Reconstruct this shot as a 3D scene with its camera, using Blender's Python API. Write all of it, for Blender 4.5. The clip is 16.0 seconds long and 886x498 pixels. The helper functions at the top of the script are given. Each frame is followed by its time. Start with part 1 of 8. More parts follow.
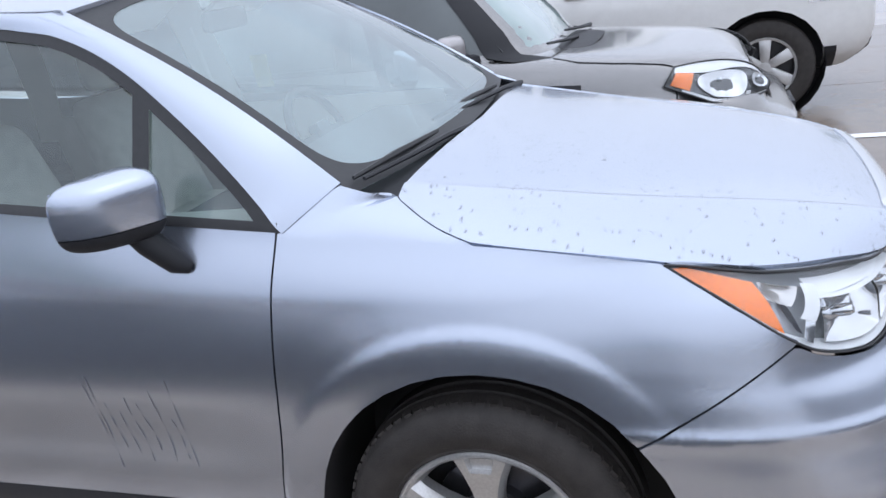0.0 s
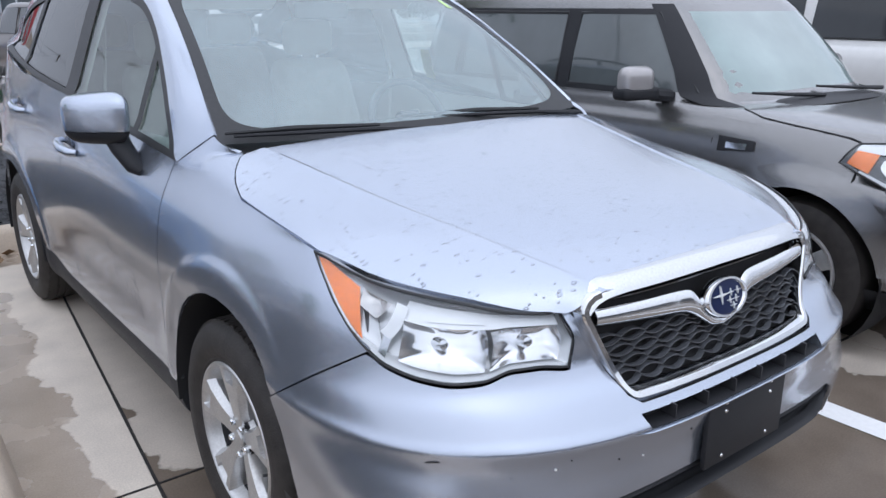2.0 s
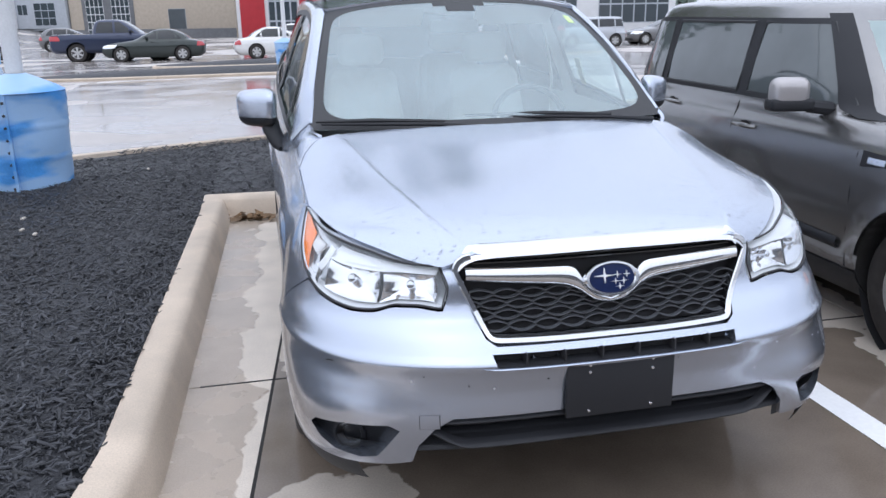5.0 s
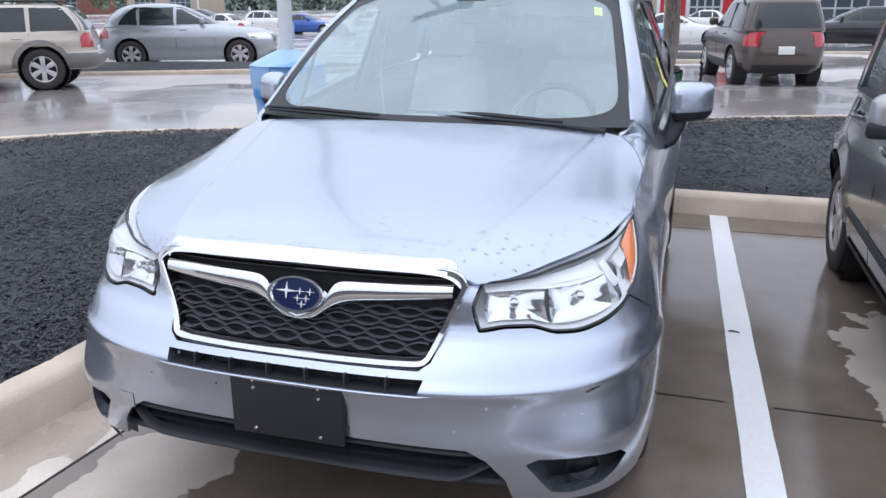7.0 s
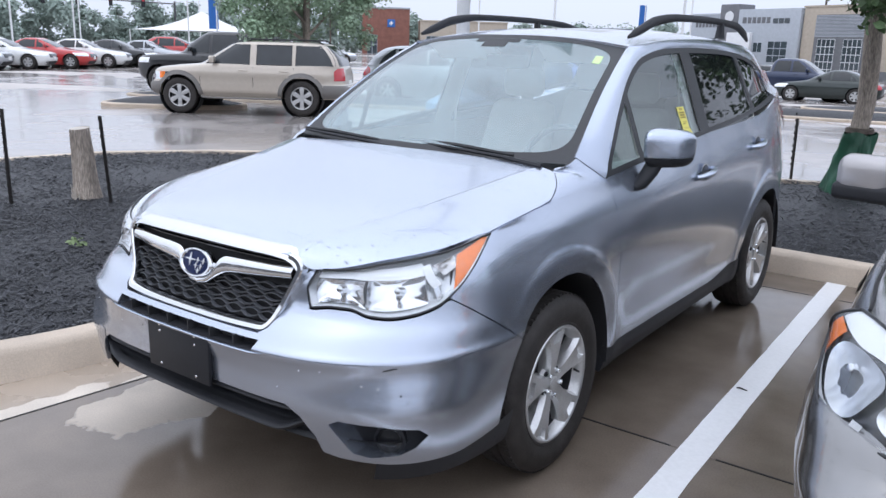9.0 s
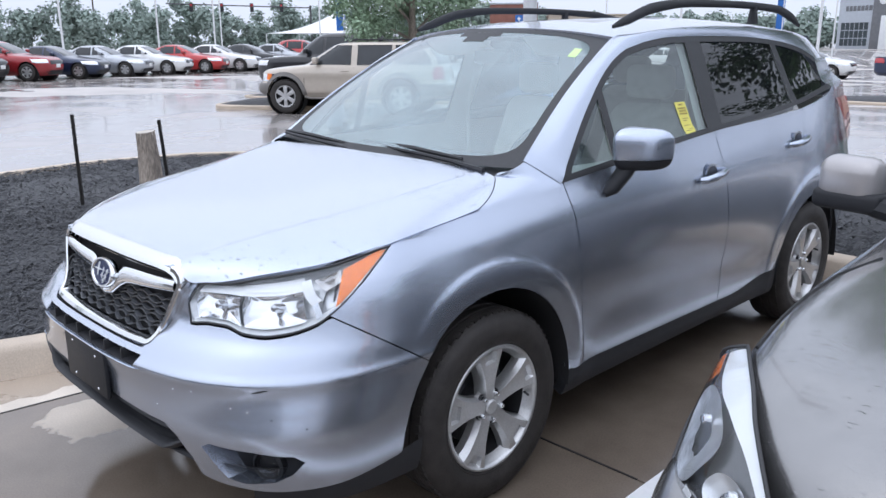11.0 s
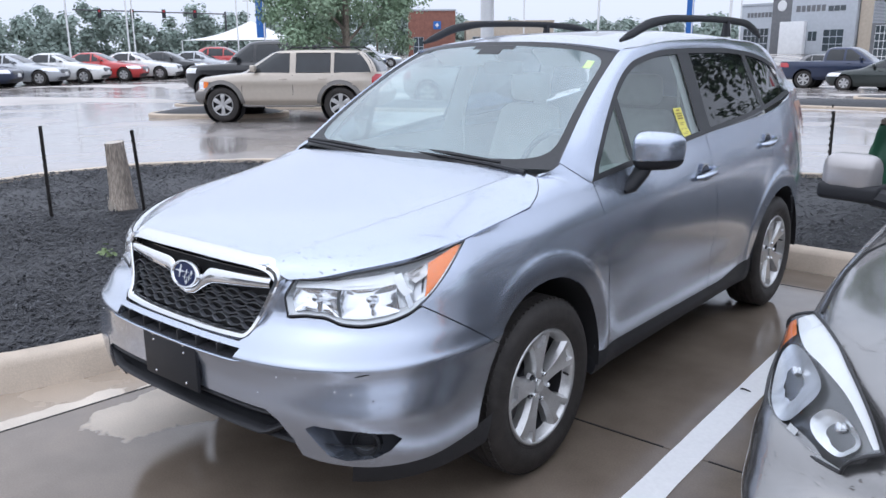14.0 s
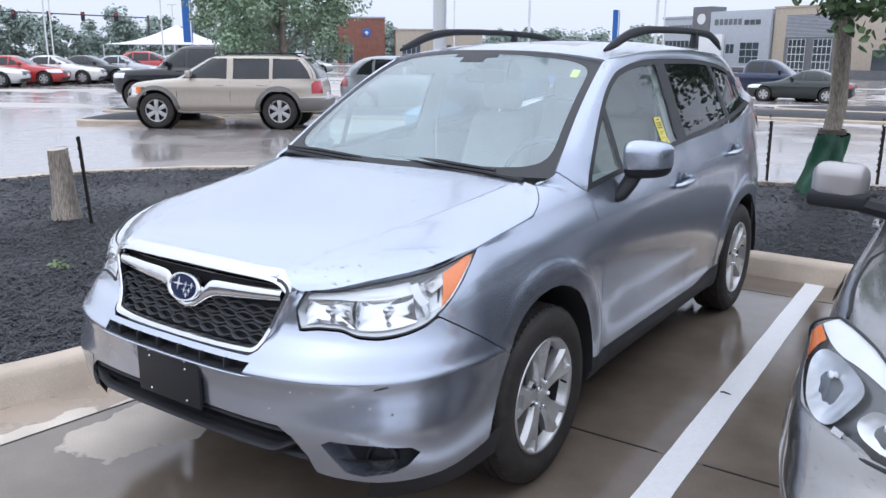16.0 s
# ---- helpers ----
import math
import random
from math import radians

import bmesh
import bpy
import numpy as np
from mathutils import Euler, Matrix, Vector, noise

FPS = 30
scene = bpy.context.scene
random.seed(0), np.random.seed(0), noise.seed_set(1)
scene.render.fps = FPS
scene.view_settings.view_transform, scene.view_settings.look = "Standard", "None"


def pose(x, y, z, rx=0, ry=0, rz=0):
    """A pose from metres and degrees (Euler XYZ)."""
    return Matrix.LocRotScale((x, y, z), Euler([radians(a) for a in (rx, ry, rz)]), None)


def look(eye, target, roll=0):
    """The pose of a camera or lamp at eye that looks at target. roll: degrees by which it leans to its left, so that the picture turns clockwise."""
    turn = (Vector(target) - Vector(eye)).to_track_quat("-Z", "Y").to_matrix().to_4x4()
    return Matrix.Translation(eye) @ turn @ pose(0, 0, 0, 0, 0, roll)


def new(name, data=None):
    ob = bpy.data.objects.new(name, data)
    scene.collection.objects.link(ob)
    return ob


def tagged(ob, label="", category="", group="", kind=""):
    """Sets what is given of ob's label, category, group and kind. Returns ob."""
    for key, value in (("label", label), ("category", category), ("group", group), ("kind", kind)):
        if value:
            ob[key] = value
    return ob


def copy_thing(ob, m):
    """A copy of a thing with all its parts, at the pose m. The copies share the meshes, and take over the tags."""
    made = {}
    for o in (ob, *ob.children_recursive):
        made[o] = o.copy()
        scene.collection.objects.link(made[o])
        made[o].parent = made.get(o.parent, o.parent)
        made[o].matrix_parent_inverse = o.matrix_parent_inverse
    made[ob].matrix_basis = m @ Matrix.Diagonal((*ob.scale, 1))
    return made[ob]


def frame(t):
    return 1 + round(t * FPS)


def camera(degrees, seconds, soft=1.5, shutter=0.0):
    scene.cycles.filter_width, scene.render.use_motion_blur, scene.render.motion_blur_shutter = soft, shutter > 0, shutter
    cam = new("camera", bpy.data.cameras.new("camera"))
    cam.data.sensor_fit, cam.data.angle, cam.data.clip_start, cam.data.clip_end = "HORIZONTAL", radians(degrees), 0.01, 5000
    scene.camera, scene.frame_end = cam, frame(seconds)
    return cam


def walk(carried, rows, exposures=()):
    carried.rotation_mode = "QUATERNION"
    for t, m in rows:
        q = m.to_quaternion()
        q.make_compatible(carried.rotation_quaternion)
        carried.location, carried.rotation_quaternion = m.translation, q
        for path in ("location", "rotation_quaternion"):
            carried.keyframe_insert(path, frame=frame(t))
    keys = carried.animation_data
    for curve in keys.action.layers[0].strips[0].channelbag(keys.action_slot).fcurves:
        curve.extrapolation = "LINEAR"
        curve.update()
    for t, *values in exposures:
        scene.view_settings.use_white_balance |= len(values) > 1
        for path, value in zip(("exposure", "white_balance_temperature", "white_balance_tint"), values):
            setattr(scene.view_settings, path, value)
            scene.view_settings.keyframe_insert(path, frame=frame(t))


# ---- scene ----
# ---------------------------------------------------------------- camera
cam = camera(57.9, 16.0)
PATH = [
    (0.0, (-2.2992, -0.4770, 1.5987), (-0.0780, 0.2993, 0.7540), -7.567),
    (0.5, (-2.0647, -0.8520, 1.5375), (0.0363, 0.2254, 0.7157), -5.104),
    (1.0, (-1.8600, -1.2238, 1.5335), (0.0791, 0.1556, 0.7672), -3.286),
    (1.5, (-1.7714, -1.6609, 1.4917), (-0.0440, -0.0157, 0.7437), -1.383),
    (2.0, (-1.6403, -1.9540, 1.5243), (-0.1740, -0.0641, 0.7975), 0.009),
    (2.5, (-1.6259, -2.3131, 1.5843), (-0.4464, -0.2270, 0.8724), -0.166),
    (3.0, (-1.7992, -2.5689, 1.5813), (-0.6960, -0.4312, 0.9009), -1.268),
    (3.2, (-1.8640, -2.6552, 1.5854), (-0.7629, -0.5141, 0.9122), -1.294),
    (5.3, (-0.6019, -2.9160, 1.5809), (-0.2696, -0.5454, 0.8600), -0.891),
    (5.5, (-0.3888, -2.8926, 1.5829), (-0.1782, -0.5090, 0.8589), -0.837),
    (6.0, (0.0383, -2.8153, 1.5662), (-0.0433, -0.4315, 0.8174), -0.788),
    (6.5, (0.4474, -2.7353, 1.5707), (0.0637, -0.3846, 0.8112), -0.826),
    (7.0, (0.9317, -2.6907, 1.5798), (0.2343, -0.4074, 0.8382), -0.359),
    (7.5, (1.2604, -2.5029, 1.5432), (0.2891, -0.3124, 0.8303), 0.428),
    (8.0, (1.6145, -2.4076, 1.5713), (0.4280, -0.3141, 0.8934), 1.266),
    (8.5, (1.9277, -2.3749, 1.5700), (0.6021, -0.3547, 0.9284), 1.701),
    (9.0, (2.1663, -2.5339, 1.5747), (0.7414, -0.5741, 0.9595), 1.524),
    (9.5, (2.4731, -2.5400, 1.5970), (0.9487, -0.6484, 1.0069), 0.917),
    (9.7, (2.5635, -2.4906, 1.5999), (1.0054, -0.6251, 1.0148), 0.727),
    (11.8, (2.5716, -1.7368, 1.5751), (0.8057, -0.0943, 0.9167), -0.652),
    (12.0, (2.5173, -1.7858, 1.5793), (0.7620, -0.1337, 0.9163), -0.759),
    (12.5, (2.3634, -1.9850, 1.5962), (0.6574, -0.2820, 0.9330), -0.646),
    (13.0, (2.4062, -2.1446, 1.6151), (0.7518, -0.3864, 0.9657), -0.575),
    (13.5, (2.4921, -2.3060, 1.6118), (0.8924, -0.4905, 0.9836), -0.417),
    (14.0, (2.4015, -2.4262, 1.6177), (0.8495, -0.5653, 1.0028), -0.494),
    (14.5, (2.1834, -2.5344, 1.6141), (0.6936, -0.6199, 1.0098), -0.482),
    (15.0, (2.1308, -2.5763, 1.6149), (0.7002, -0.6151, 1.0173), -0.366),
    (15.5, (2.1607, -2.5814, 1.6197), (0.7688, -0.5912, 1.0269), -0.056),
    (16.0, (2.1677, -2.5637, 1.6166), (0.7868, -0.5658, 1.0239), 0.275),
]
walk(cam, [(t, look(eye, target, roll)) for t, eye, target, roll in PATH], [(0.0, 0.05), (0.8, -0.08), (2.0, -0.12), (2.6, 0.04), (3.1, 0.13), (6.0, 0.09), (16.0, 0.08)])

# ---------------------------------------------------------------- world and light
SUN_ELEV, SUN_ROT = 62.0, 200.0
world = bpy.data.worlds.new("overcast_sky")
scene.world = world
world.use_nodes = True
wn, wl = world.node_tree.nodes, world.node_tree.links
sky = wn.new("ShaderNodeTexSky")
sky.sky_type, sky.sun_disc = "NISHITA", False
sky.sun_elevation, sky.sun_rotation = radians(SUN_ELEV), radians(SUN_ROT)
sky.air_density, sky.dust_density, sky.ozone_density = 1.0, 6.0, 1.0
cloud = wn.new("ShaderNodeHueSaturation")
cloud.inputs["Saturation"].default_value = 0.16
wmix = wn.new("ShaderNodeMixRGB")
wmix.inputs[0].default_value = 0.93
wmix.inputs[2].default_value = (6.87, 7.55, 9.2, 1)
wl.new(sky.outputs[0], cloud.inputs["Color"])
wl.new(cloud.outputs[0], wmix.inputs[1])
# an overcast sky is brighter overhead than along the horizon
wco = wn.new("ShaderNodeTexCoord")
wsep = wn.new("ShaderNodeSeparateXYZ")
wrise = wn.new("ShaderNodeMapRange")
wrise.inputs["To Min"].default_value, wrise.inputs["To Max"].default_value = 0.68, 1.16
wscale = wn.new("ShaderNodeVectorMath")
wscale.operation = "SCALE"
wl.new(wco.outputs["Generated"], wsep.inputs[0])
wl.new(wsep.outputs["Z"], wrise.inputs[0])
wl.new(wmix.outputs[0], wscale.inputs[0])
wl.new(wrise.outputs[0], wscale.inputs["Scale"])
wl.new(wscale.outputs[0], wn["Background"].inputs[0])
wn["Background"].inputs[1].default_value = 0.171
sun = new("sun", bpy.data.lights.new("sun", "SUN"))
sun.data.energy, sun.data.angle, sun.data.color = 0.5, radians(150), (1.0, 0.97, 0.93)
sun.matrix_world = pose(0, 0, 30, 90 - SUN_ELEV, 0, 180 - SUN_ROT)


# ---------------------------------------------------------------- small tools
def curve(*knots):
    """A smooth curve without overshoot through knots (u, value)."""
    u, v = [k[0] for k in knots], [k[1] for k in knots]
    d = [(v[i + 1] - v[i]) / (u[i + 1] - u[i]) for i in range(len(u) - 1)]
    m = [d[0]] + [0 if a * b <= 0 else 2 * a * b / (a + b) for a, b in zip(d, d[1:])] + [d[-1]]

    def at(q):
        q = min(max(q, u[0]), u[-1])
        i = max(0, min(len(u) - 2, sum(q > k for k in u[1:])))
        h = u[i + 1] - u[i]
        s = (q - u[i]) / h
        return (v[i] * (1 + 2 * s) * (1 - s) ** 2 + m[i] * h * s * (1 - s) ** 2
                + v[i + 1] * s * s * (3 - 2 * s) + m[i + 1] * h * s * s * (s - 1))
    return at


def smooth(a, b, q):
    s = min(max((q - a) / (b - a), 0.0), 1.0)
    return s * s * (3 - 2 * s)


def lerp(a, b, s):
    return a + (b - a) * s


def surface(fn, nu, nv, u0=0.0, u1=1.0, v0=0.0, v1=1.0, close=False, bm=None):
    """A sheet of nu x nv quads over fn(u, v)."""
    bm = bm or bmesh.new()
    rows = []
    for i in range(nu + (0 if close else 1)):
        rows.append([bm.verts.new(fn(lerp(u0, u1, i / nu), lerp(v0, v1, j / nv))) for j in range(nv + 1)])
    for i in range(nu):
        a, b = rows[i], rows[(i + 1) % len(rows)]
        for j in range(nv):
            try:
                bm.faces.new((a[j], b[j], b[j + 1], a[j + 1]))
            except ValueError:
                pass
    return bm


def tidy(bm, dist=0.0004):
    bmesh.ops.remove_doubles(bm, verts=bm.verts, dist=dist)
    bmesh.ops.dissolve_degenerate(bm, dist=0.0002, edges=bm.edges)
    return bm


def turned(bm, out):
    """Turns all faces so that out(centre) . normal is positive."""
    bm.normal_update()
    bad = [f for f in bm.faces if f.normal.dot(Vector(out(f.calc_center_median()))) < 0]
    bmesh.ops.reverse_faces(bm, faces=bad)
    bm.normal_update()
    return bm


def rim(bm, depth):
    """Folds the open edges of a panel inwards."""
    bm.normal_update()
    normals = {v: v.normal.copy() for v in bm.verts}
    edges = [e for e in bm.edges if e.is_boundary]
    old = {v for e in edges for v in e.verts}
    made = bmesh.ops.extrude_edge_only(bm, edges=edges)["geom"]
    fresh = [g for g in made if isinstance(g, bmesh.types.BMVert)]
    near = {tuple(round(c, 5) for c in v.co): v for v in old}
    for v in fresh:
        v.co -= normals[near[tuple(round(c, 5) for c in v.co)]] * depth
    for e in edges:
        e.smooth = False
    return bm


def cut_hole(bm, poly, axes, keep=lambda c: True, depth=0.0, way=(0, 1, 0)):
    """Cuts a convex hole, a polygon in the two axes given, through the faces that keep() names; its rim runs depth along way."""
    a, b = axes
    n = len(poly)
    area = sum(poly[i][0] * poly[(i + 1) % n][1] - poly[(i + 1) % n][0] * poly[i][1] for i in range(n))
    if area < 0:
        poly = poly[::-1]
    lo = [min(p[k] for p in poly) - 0.12 for k in (0, 1)]
    hi = [max(p[k] for p in poly) + 0.12 for k in (0, 1)]

    def close(f):
        c = f.calc_center_median()
        return keep(c) and lo[0] < c[a] < hi[0] and lo[1] < c[b] < hi[1]
    planes = []
    for i in range(n):
        p, q = poly[i], poly[(i + 1) % n]
        co, no = Vector((0, 0, 0)), Vector((0, 0, 0))
        co[a], co[b], no[a], no[b] = p[0], p[1], q[1] - p[1], p[0] - q[0]
        planes.append((co, no))
    faces = [f for f in bm.faces if close(f)]
    for co, no in planes:
        geom = faces + list({e for f in faces for e in f.edges}) + list({v for f in faces for v in f.verts})
        made = bmesh.ops.bisect_plane(bm, geom=geom, plane_co=co, plane_no=no, dist=1e-5)["geom"]
        faces = [f for f in made if isinstance(f, bmesh.types.BMFace)]
    dead = [f for f in faces if all((f.calc_center_median() - co).dot(no) < 0 for co, no in planes)]
    edges = {e for f in dead for e in f.edges}
    bmesh.ops.delete(bm, geom=dead, context="FACES")
    if depth:
        edges = [e for e in edges if e.is_valid and e.is_boundary]
        fresh = bmesh.ops.extrude_edge_only(bm, edges=edges)["geom"]
        for v in fresh:
            if isinstance(v, bmesh.types.BMVert):
                v.co += Vector(way) * depth
        for e in edges:
            e.smooth = False
    return bm


def ring(cy, cz, r, n=36, a0=0.0, a1=360.0):
    return [(cy + r * math.cos(radians(lerp(a0, a1, i / n))), cz + r * math.sin(radians(lerp(a0, a1, i / n)))) for i in range(n)]


def mesh_of(name, bm, angle=38):
    bm.normal_update()
    for e in bm.edges:
        if len(e.link_faces) == 2 and e.calc_face_angle(0) > radians(angle):
            e.smooth = False
    for f in bm.faces:
        f.smooth = True
    me = bpy.data.meshes.new(name)
    bm.to_mesh(me)
    bm.free()
    return me


def part(name, bm, material, parent=None, label="", angle=38, kind=""):
    ob = new(name, mesh_of(name, bm, angle))
    ob.data.materials.append(material)
    if parent:
        ob.parent = parent
    return tagged(ob, label, kind=kind)


def thing(name, label, category, at=(0, 0, 0), group="", turn=0.0, kind=""):
    ob = new(name)
    ob.empty_display_size = 0.1
    ob.matrix_basis = pose(*at, 0, 0, turn)
    return tagged(ob, label, category, group, kind)


def flipped(bm):
    other = bm.copy()
    for v in other.verts:
        v.co.x = -v.co.x
    bmesh.ops.reverse_faces(other, faces=other.faces)
    return other


def pair(name, bm, material, parent, label="", angle=38):
    """A part and its mirror image on the other side."""
    b = flipped(bm)
    return part(name, bm, material, parent, label, angle), part(name, b, material, parent, label, angle)


def box(x0, x1, y0, y1, z0, z1, bevel=0.0, bm=None, seg=2):
    t = bmesh.new()
    bmesh.ops.create_cube(t, size=1)
    for v in t.verts:
        v.co = Vector((lerp(x0, x1, v.co.x + 0.5), lerp(y0, y1, v.co.y + 0.5), lerp(z0, z1, v.co.z + 0.5)))
    if bevel:
        bmesh.ops.bevel(t, geom=t.edges, offset=bevel, segments=seg, affect="EDGES", profile=0.5)
    return joined(bm, t)


def joined(bm, t):
    if bm is None:
        return t
    me = bpy.data.meshes.new("scratch")
    t.to_mesh(me)
    t.free()
    bm.from_mesh(me)
    bpy.data.meshes.remove(me)
    return bm


def tube(points, radius, n=8, bm=None, flat=1.0, cap=True):
    """A round bar along points; radius a number or one for each point."""
    t = bmesh.new()
    pts = [Vector(p) for p in points]
    rows = []
    side = None
    for i, p in enumerate(pts):
        way = (pts[min(i + 1, len(pts) - 1)] - pts[max(i - 1, 0)]).normalized()
        ref = Vector((0, 0, 1)) if abs(way.z) < 0.9 else Vector((1, 0, 0))
        s = way.cross(ref).normalized()
        if side is not None and s.dot(side) < 0:
            s = -s
        side = s
        up = s.cross(way).normalized()
        r = radius[i] if isinstance(radius, (list, tuple)) else radius
        rows.append([t.verts.new(p + s * r * math.cos(2 * math.pi * k / n) + up * r * flat * math.sin(2 * math.pi * k / n)) for k in range(n)])
    for a, b in zip(rows, rows[1:]):
        for k in range(n):
            t.faces.new((a[k], a[(k + 1) % n], b[(k + 1) % n], b[k]))
    if cap:
        t.faces.new(rows[0][::-1])
        t.faces.new(rows[-1])
    bmesh.ops.recalc_face_normals(t, faces=t.faces)
    return joined(bm, t)


def lathe(profile, n=32, axis="z", bm=None, closed=True):
    """A turned body; profile: (radius, height) pairs; axis z, or x with the height along x."""
    t = bmesh.new()
    rows = []
    for r, h in profile:
        row = []
        for k in range(n):
            c, s = math.cos(2 * math.pi * k / n), math.sin(2 * math.pi * k / n)
            row.append(t.verts.new((r * c, r * s, h) if axis == "z" else (h, r * c, r * s)))
        rows.append(row)
    for a, b in zip(rows, rows[1:]):
        for k in range(n):
            t.faces.new((a[k], a[(k + 1) % n], b[(k + 1) % n], b[k]))
    if closed:
        for row in (rows[0], rows[-1]):
            t.faces.new(row)
    tidy(t, 1e-5)
    bmesh.ops.recalc_face_normals(t, faces=t.faces)
    return joined(bm, t)


def prism(poly, h0, h1, axes=(0, 1), bm=None, bevel=0.0):
    """A polygon in two axes, pulled along the third from h0 to h1."""
    t = bmesh.new()
    c = 3 - axes[0] - axes[1]
    rows = []
    for h in (h0, h1):
        row = []
        for p in poly:
            v = [0, 0, 0]
            v[axes[0]], v[axes[1]], v[c] = p[0], p[1], h
            row.append(t.verts.new(v))
        rows.append(row)
    n = len(poly)
    for k in range(n):
        t.faces.new((rows[0][k], rows[0][(k + 1) % n], rows[1][(k + 1) % n], rows[1][k]))
    t.faces.new(rows[0])
    t.faces.new(rows[1])
    bmesh.ops.recalc_face_normals(t, faces=t.faces)
    if bevel:
        bmesh.ops.bevel(t, geom=t.edges, offset=bevel, segments=2, affect="EDGES", profile=0.5)
    return joined(bm, t)


def moved(bm, m):
    bmesh.ops.transform(bm, matrix=m, verts=bm.verts)
    return bm


# ---------------------------------------------------------------- materials
def material(name, color, rough=0.5, metal=0.0, coat=0.0, bump=0.0, scale=20.0, vary=0.0, fine=0.0, drops=0.0, spec=None, random_value=0.0, emit=0.0, drawn=1.0):
    """A surface of one substance, with blotches (vary), grain (fine), relief (bump) and water drops (drops)."""
    m = bpy.data.materials.new(name)
    m.use_nodes = True
    n, l = m.node_tree.nodes, m.node_tree.links
    p = n["Principled BSDF"]
    p.inputs["Roughness"].default_value = rough
    p.inputs["Metallic"].default_value = metal
    p.inputs["Coat Weight"].default_value = coat
    p.inputs["Coat Roughness"].default_value = 0.09 if drops else 0.03
    if spec is not None:
        p.inputs["Specular IOR Level"].default_value = spec
    p.inputs["Base Color"].default_value = (*color, 1)
    if emit:
        p.inputs["Emission Color"].default_value = (*color, 1)
        p.inputs["Emission Strength"].default_value = emit
    co = n.new("ShaderNodeTexCoord")
    last = None
    if vary or fine or random_value:
        big = n.new("ShaderNodeTexNoise")
        big.inputs["Scale"].default_value, big.inputs["Detail"].default_value = scale * 0.12, 5
        small = n.new("ShaderNodeTexNoise")
        small.inputs["Scale"].default_value, small.inputs["Detail"].default_value = scale * 3, 3
        l.new(co.outputs["Object"], big.inputs["Vector"])
        l.new(co.outputs["Object"], small.inputs["Vector"])
        a = n.new("ShaderNodeMapRange")
        a.inputs["To Min"].default_value, a.inputs["To Max"].default_value = 1 - vary, 1 + vary
        a.inputs["From Min"].default_value, a.inputs["From Max"].default_value = 0.3, 0.7
        b = n.new("ShaderNodeMapRange")
        b.inputs["To Min"].default_value, b.inputs["To Max"].default_value = 1 - fine, 1 + fine
        b.inputs["From Min"].default_value, b.inputs["From Max"].default_value = 0.3, 0.7
        l.new(big.outputs[0], a.inputs[0])
        l.new(small.outputs[0], b.inputs[0])
        k = n.new("ShaderNodeMath")
        k.operation = "MULTIPLY"
        l.new(a.outputs[0], k.inputs[0])
        l.new(b.outputs[0], k.inputs[1])
        if random_value:
            info = n.new("ShaderNodeObjectInfo")
            c = n.new("ShaderNodeMapRange")
            c.inputs["To Min"].default_value, c.inputs["To Max"].default_value = 1 - random_value, 1 + random_value
            l.new(info.outputs["Random"], c.inputs[0])
            k2 = n.new("ShaderNodeMath")
            k2.operation = "MULTIPLY"
            l.new(k.outputs[0], k2.inputs[0])
            l.new(c.outputs[0], k2.inputs[1])
            k = k2
        hsv = n.new("ShaderNodeHueSaturation")
        hsv.inputs["Color"].default_value = (*color, 1)
        l.new(k.outputs[0], hsv.inputs["Value"])
        l.new(hsv.outputs[0], p.inputs["Base Color"])
    if bump:
        t = n.new("ShaderNodeTexNoise")
        t.inputs["Scale"].default_value, t.inputs["Detail"].default_value = scale, 6
        along = n.new("ShaderNodeMapping")
        along.inputs["Scale"].default_value = (1.0, 1.0, drawn)
        l.new(co.outputs["Object"], along.inputs["Vector"])
        l.new(along.outputs[0], t.inputs["Vector"])
        if drawn != 1.0:
            l.new(along.outputs[0], big.inputs["Vector"])
            l.new(along.outputs[0], small.inputs["Vector"])
        last = n.new("ShaderNodeBump")
        last.inputs["Strength"].default_value, last.inputs["Distance"].default_value = bump, 0.01
        l.new(t.outputs[0], last.inputs["Height"])
    if drops:
        v = n.new("ShaderNodeTexVoronoi")
        v.inputs["Scale"].default_value = 64
        v.inputs["Randomness"].default_value = 1.0
        long = n.new("ShaderNodeVectorMath")
        long.operation = "MULTIPLY"
        long.inputs[1].default_value = (0.46, 1.45, 1.1)
        warp = n.new("ShaderNodeTexNoise")
        warp.inputs["Scale"].default_value = 30
        mixv = n.new("ShaderNodeMixRGB")
        mixv.inputs[0].default_value = 0.022
        l.new(co.outputs["Object"], mixv.inputs[1])
        l.new(co.outputs["Object"], warp.inputs["Vector"])
        l.new(warp.outputs["Color"], mixv.inputs[2])
        l.new(mixv.outputs[0], long.inputs[0])
        l.new(long.outputs[0], v.inputs["Vector"])
        r = n.new("ShaderNodeMapRange")
        r.inputs["From Min"].default_value, r.inputs["From Max"].default_value = 0.14, 0.26
        r.inputs["To Min"].default_value, r.inputs["To Max"].default_value = 1.0, 0.0
        l.new(v.outputs["Distance"], r.inputs[0])
        cut = n.new("ShaderNodeMath")
        cut.operation, cut.inputs[1].default_value = "GREATER_THAN", 0.60
        sep = n.new("ShaderNodeSeparateColor")
        l.new(v.outputs["Color"], sep.inputs[0])
        l.new(sep.outputs[0], cut.inputs[0])
        mul = n.new("ShaderNodeMath")
        mul.operation = "MULTIPLY"
        l.new(r.outputs[0], mul.inputs[0])
        l.new(cut.outputs[0], mul.inputs[1])
        b2 = n.new("ShaderNodeBump")
        b2.inputs["Strength"].default_value, b2.inputs["Distance"].default_value = drops, 0.004
